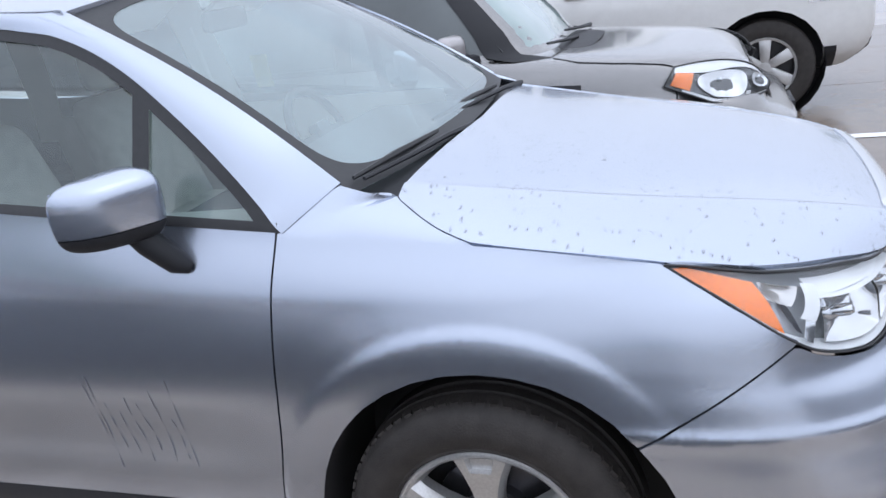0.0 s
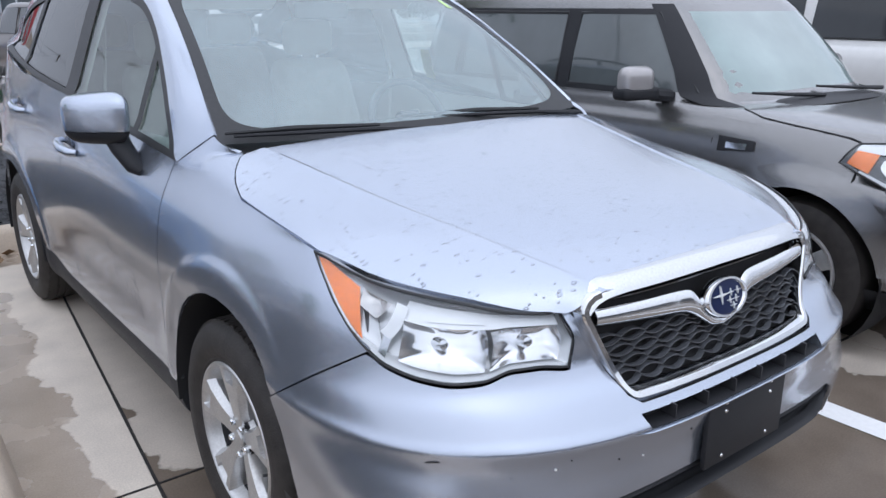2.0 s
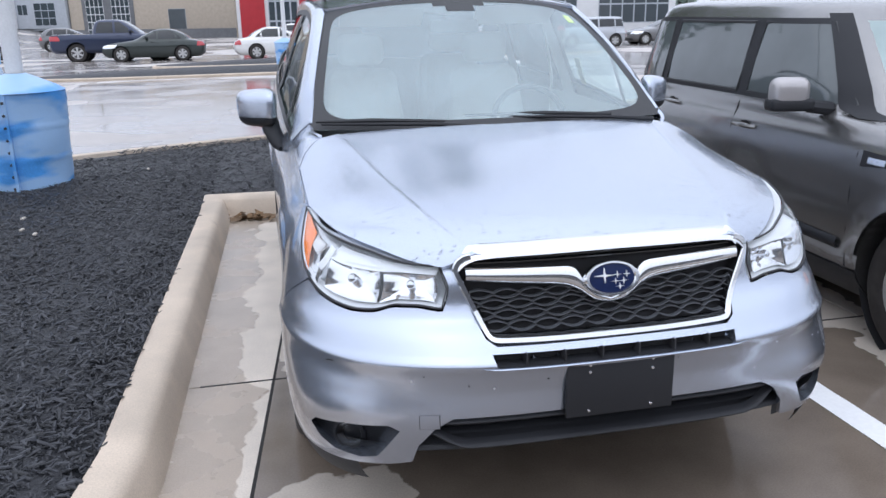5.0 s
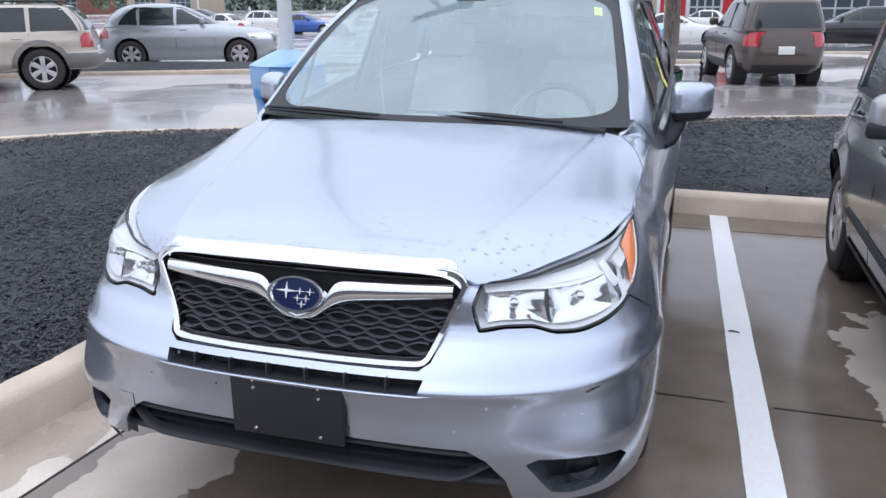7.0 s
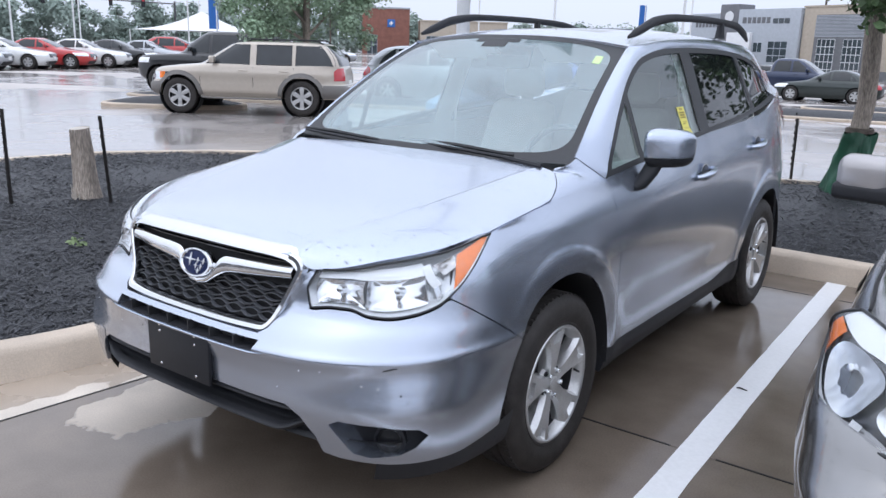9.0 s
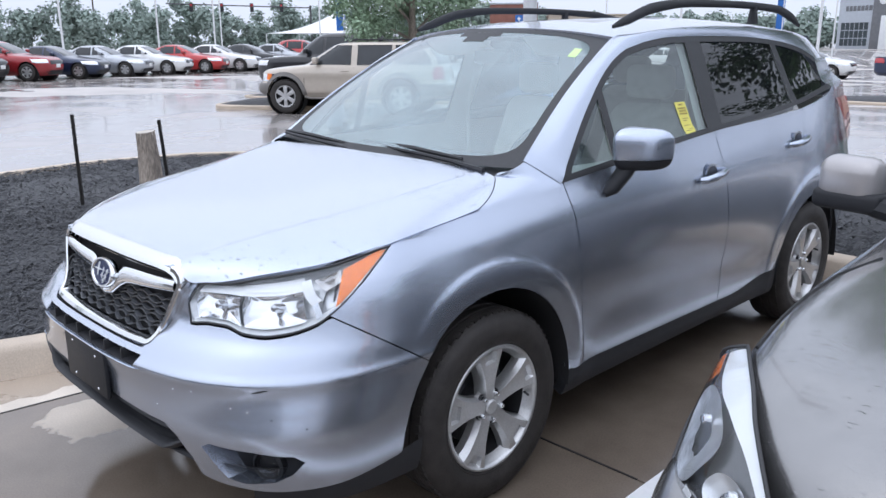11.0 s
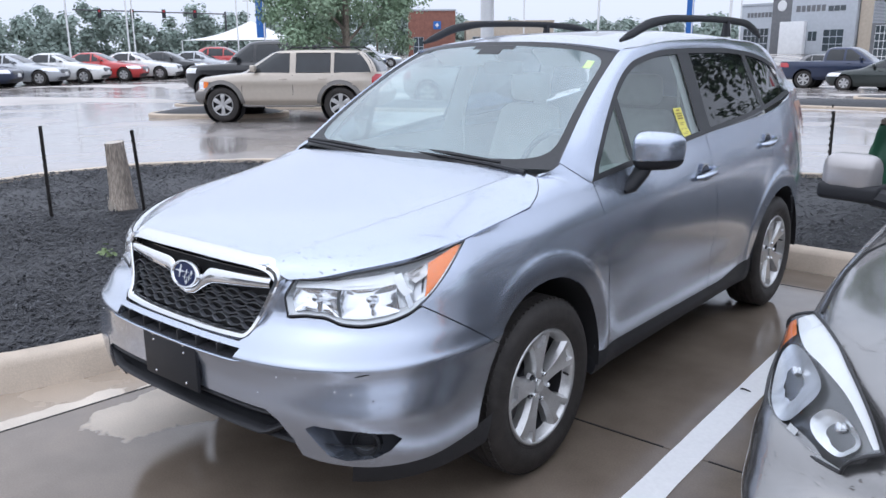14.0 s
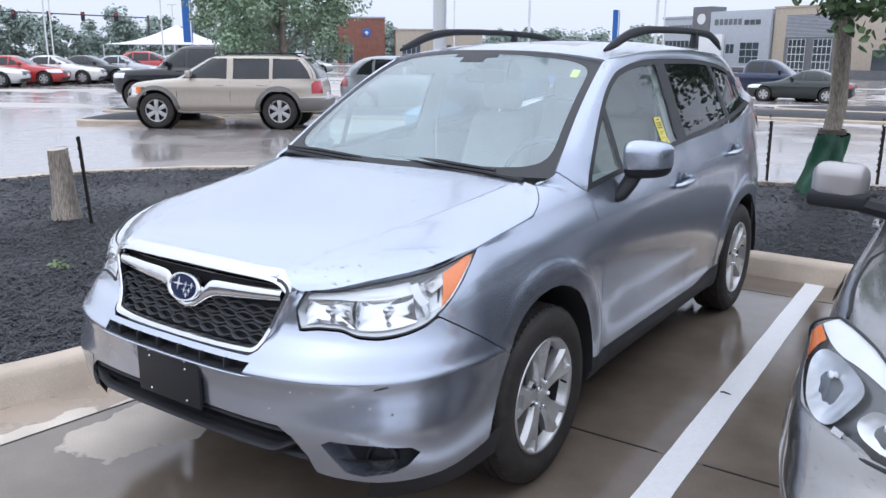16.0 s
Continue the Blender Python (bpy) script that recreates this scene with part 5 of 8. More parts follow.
        rows.append(row)
    for r0, r1 in zip(rows, rows[1:]):
        for i in range(5):
            b.faces.new((r0[i], r0[i + 1], r1[i + 1], r1[i]))
    b.faces.new(rows[0])
    b.faces.new(rows[-1])
    bmesh.ops.recalc_face_normals(b, faces=b.faces)
    part("grille_frame", b, CHROME, gr, "chrome grille surround with water spots", angle=24)
    band_low = curve((0, 0.937), (0.30, 0.934), (0.372, 0.929), (0.403, 0.920), (0.424, 0.905), (0.440, 0.888))

    def band(u, v):
        x = lerp(-0.431, 0.431, u)
        s = abs(x)
        z = band_low(s)
        lo = Vector((x, grille_y(x, z) - 0.010, z))
        q = 0.52 * s / 0.395 if s < 0.395 else 0.52 + 0.08 * (s - 0.395) / 0.06
        back = fy(q) + 0.040 - 0.022 * smooth(0.36, 0.44, s)
        hi = Vector((x, back, bonnet_z(x, back) + 0.0035)).lerp(lo, 0.42 * smooth(0.398, 0.431, s))
        return lo.lerp(hi, v) + Vector((0, -0.45, 0.9)) * (0.009 - 0.0065 * smooth(0.34, 0.42, s)) * math.sin(math.pi * v) ** 0.7
    b = surface(band, 90, 8)
    part("grille_top_band", rim(turned(b, lambda c: (0, -1, 1)), 0.016), CHROME, gr, "chrome strip along the bonnet's edge", angle=50)
    b = surface(lambda u, v: (lerp(-0.44, 0.44, u), grille_y(lerp(-0.44, 0.44, u), lerp(0.70, 0.94, v)) + 0.045, lerp(0.70, 0.942, v)), 30, 10)
    part("grille_backing", turned(b, lambda c: (0, -1, 0)), SHADOW, gr)
    # honeycomb: rows of lens-shaped cells, each bounded by two bowed strands
    for k in range(4):
        z0 = 0.7415 + 0.0282 * k
        half = lerp(0.352, 0.402, k / 3)
        for way in (1, -1):
            def strand(u, v):
                x = lerp(-half, half, u)
                ang = 2 * math.pi * v
                w = abs(math.sin(math.pi * (x / 0.074 + 0.5 * k)))
                z = z0 + way * (0.0015 + 0.0105 * w ** 0.85)
                return (x, grille_y(x, z) + 0.020 + 0.009 * math.sin(ang), z + 0.0022 * math.cos(ang))
            b = surface(strand, 150, 6)
            tidy(b, 0.0002)
            bmesh.ops.recalc_face_normals(b, faces=b.faces)
            part("mesh_strand", b, GRILLEMESH, gr)
    # dark slats over the chrome bar
    for z, o in ((0.922, 0.030), (0.911, 0.028)):
        b = surface(lambda u, v: (lerp(-0.405, 0.405, u), grille_y(lerp(-0.405, 0.405, u), z) + o + 0.008 * math.sin(2 * math.pi * v), z + 0.004 * math.cos(2 * math.pi * v)), 40, 6)
        bmesh.ops.recalc_face_normals(b, faces=b.faces)
        part("grille_slat", b, BLACKGLOSS, gr)
    # the chrome wing, dipping under the badge
    bar_low = curve((0, 0.788), (0.035, 0.792), (0.070, 0.810), (0.100, 0.828), (0.135, 0.8385), (0.25, 0.849), (0.412, 0.861))
    bar_top = curve((0, 0.806), (0.070, 0.840), (0.098, 0.876), (0.125, 0.8835), (0.25, 0.888), (0.412, 0.892))

    def wing(u, v):
        x = lerp(-0.410, 0.410, u)
        z = lift(lerp(bar_low(abs(x)), bar_top(abs(x)), v))
        return (x, grille_y(x, z) + 0.004 - 0.010 * math.sin(math.pi * v) ** 0.5 - 0.004 * smooth(0.16, 0.08, abs(x)), z)
    b = turned(surface(wing, 80, 10), lambda c: (0, -1, 0))
    part("grille_bar", rim(b, 0.02), CHROME, gr, "chrome wing bar across the grille", angle=50)
    # oval badge: chrome ring, blue field, plain stars
    bd = new("badge")
    bd.parent = gr
    lean = Matrix.Translation((0, grille_y(0, 0.857) - 0.014, 0.857)) @ Matrix.Rotation(radians(-15), 4, "X")
    oval = lambda prof, n=56: moved(lathe(prof, n, closed=False), lean @ Matrix.Diagonal((1.0, 1, 0.60, 1)) @ Matrix.Rotation(radians(90), 4, "X"))
    part("badge_ring", oval([(0.066, -0.02), (0.083, -0.014), (0.083, 0.004), (0.078, 0.010), (0.070, 0.010), (0.066, 0.005)]), CHROME, bd)
    part("badge_field", oval([(0.0, 0.007), (0.03, 0.0065), (0.067, 0.004)]), BLUEBADGE, bd)
    for sx, sz, sr in ((-0.024, 0.008, 0.026), (0.014, 0.009, 0.011), (0.042, 0.009, 0.011), (0.008, -0.009, 0.011), (0.032, -0.009, 0.011), (0.020, -0.024, 0.011)):
        p4 = []
        for i in range(8):
            rr = sr * (1.2 if i % 4 == 0 else 0.85) if i % 2 == 0 else sr * 0.17
            p4.append((sx + rr * math.cos(math.pi * i / 4), sz + rr * math.sin(math.pi * i / 4)))
        part("badge_star", moved(prism(p4, -0.0105, -0.005, (0, 2)), lean), GUIDE, bd)

    # ---- headlamps
    hl_top = curve((37, 0.903), (42, 0.905), (45, 0.908), (50, 0.917), (55, 0.930), (60, 0.940), (65, 0.950), (70, 0.961), (75, 0.975), (80, 0.988), (83, 0.992))
    hl_bot = curve((36, 0.790), (39, 0.789), (44, 0.798), (47.5, 0.798), (51.5, 0.781), (55, 0.778), (59, 0.785), (64.5, 0.808), (67.4, 0.833), (75, 0.916), (83, 0.990))

    def lamp(a, v, deep=0.0):
        lo, hi = hl_bot(a) + 0.002, hl_top(a) - 0.003
        p = nose(a, lerp(lo, hi, v))
        return p + Vector((-p.x, 0.30 - p.y - 0.6, 0)).normalized() * deep
    for s in (1, -1):
        hl = new("headlamp")
        hl.parent = car
        tagged(hl, "clear headlamp with an orange side reflector")
        def mir(p):
            return Vector((s * p.x, p.y, p.z))
        def lens(u, v, deep=0.0):
            a = lerp(inner(v), 82.8, u)
            return mir(lamp(a, v, deep))
        outw = lambda c: (c.x, c.y + 0.3, 0.3)
        part("lens", turned(surface(lens, 44, 14), outw), LENS, hl)
        hl.children[-1].visible_shadow = False
        # seal round the lens
        loop = [lens(u / 40, 0.0, -0.001) for u in range(41)] + [lens(1.0, 1.0, -0.001)] + [lens(1 - u / 40, 1.0, -0.001) for u in range(41)] + [lens(0, 0.5, -0.001), lens(0, 0, -0.001)]
        part("seal", tube(loop, 0.0024, 6), SEAL, hl)
        part("bonnet_seal", tube([lens(u / 30, 1.0, -0.002) + Vector((0, 0, 0.002)) for u in range(31)], [0.0022 + 0.0016 * math.sin(math.pi * min(u / 26, 1)) for u in range(31)], 6), SEAL, hl)
        # housing behind the lens, leaning back
        def house(u, v):
            e = max(abs(2 * u - 1) ** 8, abs(2 * v - 1) ** 8)
            return lens(u, v, lerp(lerp(0.028, 0.085, v), 0.005, e) * (1 - 0.65 * smooth(0.55, 0.80, u)))
        part("housing", turned(surface(house, 44, 18), outw), LAMPGREY, hl)
        # bright surround: a shelf along the foot, a brow under the bonnet's edge, and the hook that joins them
        def foot(u, v):
            return lens(lerp(0.012, 0.70, u), lerp(0.02, 0.125, v), 0.003 + 0.034 * v)
        part("light_guide", turned(surface(foot, 36, 4), outw), GUIDE, hl)

        def brow(u, v):
            low, top = lerp(0.80, 0.70, smooth(0.1, 0.9, u)), lerp(0.90, 0.86, u)
            return lens(lerp(0.03, 0.56, u), lerp(low, top, v), 0.003 + 0.030 * v)
        part("light_guide", turned(surface(brow, 30, 5), outw), GUIDE, hl)

        def hook(u, v):
            return lens(lerp(0.540, 0.585, u) + 0.045 * (1 - v) ** 1.5, lerp(0.40, 0.86, v), 0.003 + 0.004 * u)
        part("light_guide", turned(surface(hook, 5, 12), outw), GUIDE, hl)

        def strut(u, v):
            return lens(lerp(0.585, 0.612, u) + 0.010 * (1 - v), lerp(0.08, 0.42, v), 0.004 + 0.004 * u)
        part("light_guide", turned(surface(strut, 4, 8), outw), CHROME, hl)
        # two mirrored bowls with a bulb shield and stepped reflectors
        for ua, ub, dip in ((0.045, 0.275, 0.040), (0.290, 0.555, 0.048)):
            def facet(u, v):
                e = max(abs(2 * u - 1) ** 3, abs(2 * v - 1) ** 3)
                flute = 0.0022 * abs(math.sin(9.42 * u)) * smooth(0.35, 0.6, v) + 0.0016 * math.sin(16 * v) * smooth(0.5, 0.3, v)
                return lens(lerp(ua, ub, u), lerp(0.115, lerp(0.80, 0.72, u), v), 0.008 + (dip * (0.5 + 0.6 * v) + flute) * (1 - e))
            bowl = part("reflector_bowl", turned(surface(facet, 44, 26), outw), REFLECT, hl)
            um = lerp(ua, ub, 0.55)
            c = lens(um, 0.47, 0.020)
            part("bulb_shield", moved(lathe([(0.0, 0.012), (0.010, 0.009), (0.013, 0.0), (0.013, -0.03)], 16), Matrix.Translation(c) @ Matrix.Rotation(radians(s * 14), 4, "Z") @ Matrix.Rotation(radians(75), 4, "X")), CHROME, bowl)
        # grey chamber and turn lamp between the bowls and the orange reflector
        cb = surface(lambda u, v: lens(lerp(0.615, 0.680, u) + 0.04 * v, lerp(0.14, 0.50, v), 0.020 + 0.02 * math.sin(math.pi * u)), 6, 10)
        part("chamber", turned(cb, outw), DARKCHROME, hl)
        tb = surface(lambda u, v: lens(lerp(0.650 - 0.050 * v, 0.725, u), lerp(0.54, 0.82, v), 0.007 + 0.022 * math.sin(math.pi * u) * math.sin(math.pi * v)), 12, 10)
        part("turn_lamp", turned(tb, outw), PINKCHROME, hl)
        am = surface(lambda u, v: lens(lerp(0.678 + 0.062 * v, 0.985 - 0.035 * v, u), lerp(0.05, 0.80, v), 0.0055), 18, 8)
        part("side_reflector", turned(am, outw), AMBER, hl, "orange side reflector")

    # ---- mirrors
    for s in (1, -1):
        mr = new("door_mirror")
        mr.parent = car
        tagged(mr, "silver door mirror on a black foot")
        def shell(u, v):
            th, ph = 2 * math.pi * u, math.pi * (v - 0.5)
            ca, sa = math.cos(th), math.sin(th)
            x = math.copysign(abs(ca) ** 0.50, ca) * math.cos(ph) ** 0.50
            z = math.copysign(abs(sa) ** 0.56, sa) * math.cos(ph) ** 0.46
            y = math.sin(ph)
            zz = 1.181 + 0.082 * z * (1 - 0.06 * x) - 0.004 * x * (z > 0)
            return Vector((s * (0.946 + 0.087 * x * (1 + 0.05 * z)), 0.755 + (0.080 if y < 0 else 0.030) * y + 0.058 * x, zz))
        for name, low, mt in (("mirror_shell", False, SILVER), ("mirror_base", True, BLACK)):
            b = surface(shell, 56, 28)
            tidy(b, 0.0006)
            bmesh.ops.bisect_plane(b, geom=b.verts[:] + b.edges[:] + b.faces[:], plane_co=(0, 0, 1.1415 if low else 1.1445), plane_no=(0, 0, 1), clear_outer=low, clear_inner=not low)
            bmesh.ops.recalc_face_normals(b, faces=b.faces)
            turned(b, lambda c: (c.x - s * 0.946, c.y - 0.745, c.z - 1.181))
            part(name, rim(b, 0.008), mt, mr)
        foot = tube([(s * 0.848, 0.640, 1.012), (s * 0.862, 0.664, 1.030), (s * 0.886, 0.705, 1.085), (s * 0.905, 0.738, 1.150)], [0.020, 0.036, 0.040, 0.044], 12, flat=0.8)
        part("mirror_foot", foot, BLACK, mr)
        part("mirror_glass", turned(surface(lambda u, v: (s * lerp(0.884, 1.008, u), 0.7865 + 0.058 * (lerp(0.884, 1.008, u) - 0.946) / 0.087, lerp(1.125, 1.240, v)), 2, 2), lambda c: (0, 1, 0)), CHROME, mr)

    # ---- door handles and fuel-side details
    for y, z in ((1.425, 0.992), (2.385, 1.058)):
        for s in (1, -1):
            x = side_x(y, z)
            h = tube([(s * (x + 0.002), y - 0.098, z - 0.012), (s * (x + 0.026), y - 0.078, z - 0.009), (s * (x + 0.038), y - 0.02, z), (s * (x + 0.037), y + 0.04, z + 0.008), (s * (x + 0.026), y + 0.090, z + 0.014), (s * (x + 0.002), y + 0.106, z + 0.016)], [0.013, 0.017, 0.018, 0.017, 0.015, 0.012], 10)
            hd = part("door_handle", h, SILVER, car, "silver pull handle")
            part("handle_edge", tube([(s * (x + 0.030), y - 0.080, z - 0.020), (s * (x + 0.044), y - 0.01, z - 0.011), (s * (x + 0.031), y + 0.090, z + 0.003)], 0.005, 6), CHROME, hd)
            cup = moved(lathe([(0.062, 0.0015), (0.056, -0.001), (0.046, -0.012), (0.0, -0.020)], 28, closed=False), Matrix.Translation((s * (x + 0.003), y, z)) @ Matrix.Rotation(radians(90 * s), 4, "Y") @ Matrix.Diagonal((0.88, 1.0, -0.12, 1)))
            bmesh.ops.recalc_face_normals(cup, faces=cup.faces)
            part("handle_recess", turned(cup, lambda c: (s, 0, 0)), SILVER, hd)
            # dark half-disc over the upper cup, its shade drawn as a patch
            shade = surface(lambda u, v: (s * (x + 0.0055), y + 0.046 * math.cos(math.pi * u) * (0.3 + 0.7 * v), z + 0.010 + 0.034 * math.sin(math.pi * u) * v), 14, 2)
            part("recess_well", turned(shade, lambda c: (s, 0, 0)), DARKCHROME, hd)

    # ---- cabin
    part("dashboard", box(-0.70, 0.70, 0.34, 0.80, 0.92, 1.085, 0.05, seg=3), DASH, car)
    part("floor_pan", box(-0.74, 0.74, 0.46, 3.1, 0.55, 0.66), DASH, car)
    part("headliner", surface(lambda u, v: roof(lerp(0.04, 0.96, u), lerp(0.03, 0.95, v)) - Vector((0, 0, 0.035)), 10, 10), TRIMGREY, car)
    sw = bmesh.new()
    tor = [(0.185 * math.cos(2 * math.pi * i / 28), 0, 0.185 * math.sin(2 * math.pi * i / 28)) for i in range(29)]
    tube(tor, 0.016, 8, bm=sw, cap=False)
    box(-0.17, 0.17, -0.012, 0.02, -0.03, 0.02, bm=sw)
    box(-0.05, 0.05, -0.03, 0.02, -0.07, 0.05, 0.01, bm=sw)
    part("steering_wheel", moved(sw, Matrix.Translation((0.36, 0.86, 1.045)) @ Matrix.Rotation(radians(-25), 4, "X")), DASH, car)
    for x in (0.36, -0.36):
        for y, dz in ((1.30, 0.0), (2.25, 0.02)):
            seat = new("seat")
            seat.parent = car
            seat.matrix_basis = pose(x, y, dz)
            part("seat_base", box(-0.25, 0.25, -0.25, 0.28, 0.62, 0.80, 0.05, seg=3), FABRIC, seat)
            back = box(-0.25, 0.25, 0.20, 0.36, 0.72, 1.27, 0.06, seg=3)
            for v in back.verts:
                v.co.y += 0.30 * (v.co.z - 0.72)
                v.co.x *= 1 - 0.25 * smooth(1.0, 1.27, v.co.z)
            part("seat_back", back, FABRIC, seat)
            hr = box(-0.13, 0.13, 0.38, 0.48, 1.29, 1.46, 0.045, seg=3)
            part("head_rest", hr, FABRIC, seat)
    part("rear_trim", box(-0.72, 0.72, 3.27, 3.30, 0.60, 1.24), TRIMGREY, car)
    for s in (1, -1):
        def inner_pillar(u, v):
            z = lerp(1.10, 1.56, v)
            y = WIN_F(z) - 0.012
            a = Vector((s * (side_x(y, z) - 0.012), y, z))
            p = screen(1.0, 0.06 + 0.92 * v)
            return a.lerp(Vector((s * (p.x - 0.012), p.y + 0.012, p.z - 0.004)), u)
        part("pillar_trim", turned(surface(inner_pillar, 4, 14), lambda c: (-s, 0.4, -0.3)), TRIMGREY, car)
        for y0, y1, lean in ((1.44, 1.62, 0.03), (2.40, 2.56, -0.28)):
            part("pillar_trim", turned(surface(lambda u, v: (s * (side_x(lerp(y0, y1, u), lerp(1.0, 1.58, v)) - 0.035), lerp(y0, y1, u) + lean * (lerp(1.0, 1.58, v) - 1.22), lerp(1.0, 1.58, v)), 3, 8), lambda c: (-s, 0, 0)), TRIMGREY, car)
        part("belt_line", tube([(s * (side_x(1.50, 1.5) - 0.045), 1.53, 1.46), (s * 0.70, 1.50, 1.20), (s * 0.66, 1.47, 0.85)], 0.014, 6, flat=0.4), TRIMGREY, car, "grey seat belt webbing")
    part("door_card", turned(surface(lambda u, v: (side_x(lerp(0.5, 2.5, u), lerp(0.7, 1.12, v)) - 0.05, lerp(0.5, 2.5, u), lerp(0.7, 1.12, v)), 12, 6), lambda c: (-1, 0, 0)), TRIMGREY, car)
    part("door_card", turned(surface(lambda u, v: (0.05 - side_x(lerp(0.5, 2.5, u), lerp(0.7, 1.12, v)), lerp(0.5, 2.5, u), lerp(0.7, 1.12, v)), 12, 6), lambda c: (1, 0, 0)), TRIMGREY, car)
    part("rear_view_mirror", box(-0.12, 0.12, 0.93, 0.96, 1.475, 1.54, 0.015), DASH, car)
    for x in (0.33, -0.33):
        part("sun_visor", moved(box(-0.2, 0.2, -0.01, 0.01, -0.07, 0.07, 0.008), Matrix.Translation((x, 1.06, 1.555)) @ Matrix.Rotation(radians(55), 4, "X")), TRIMGREY, car)
    for y, left, phase in ((0.0, True, 0.09), (0.0, False, 0.02), (WHEELBASE, True, 0.30), (WHEELBASE, False, 0.2)):
        build_wheel(car, y, left, phase)
    # rain-washed dirt runs down the kerb-side door
    rnd = random.Random(6)
    for k in range(9):
        y0, z1, z0 = 0.74 + 0.034 * k + rnd.uniform(-0.015, 0.015), rnd.uniform(0.62, 0.76), rnd.uniform(0.41, 0.54)
        run = surface(lambda u, v: (-side_x(y0, lerp(z0, z1, v)) - 0.0012, y0 + 0.003 * math.sin(5 * v + k) + 0.02 * v + 0.0016 * (u - 0.5) * (1 + math.sin(14 * v + 2 * k)), lerp(z0, z1, v)), 1, 14)
        part("dirt_run", turned(run, lambda c: (-1, 0, 0)), DIRT, car, "dried dirt run")
    # scuff along the bumper corner
    sc = bmesh.new()
    for a0, a1, z in ((52.8, 54.6, 0.6415), (53.6, 55.6, 0.6450), (-57.5, -55.6, 0.640)):
        surface(lambda u, v: nose(lerp(a0, a1, u), z + 0.004 * u + 0.0035 * v * math.sin(math.pi * (u * 0.8 + 0.1)), 0.0015), 6, 1, bm=sc)
    part("scuff_mark", turned(sc, lambda c: (c.x, c.y + 0.3, 0)), INK, bump, "dark scrape on the bumper corner")
    return car


estate_car = build_estate_car()
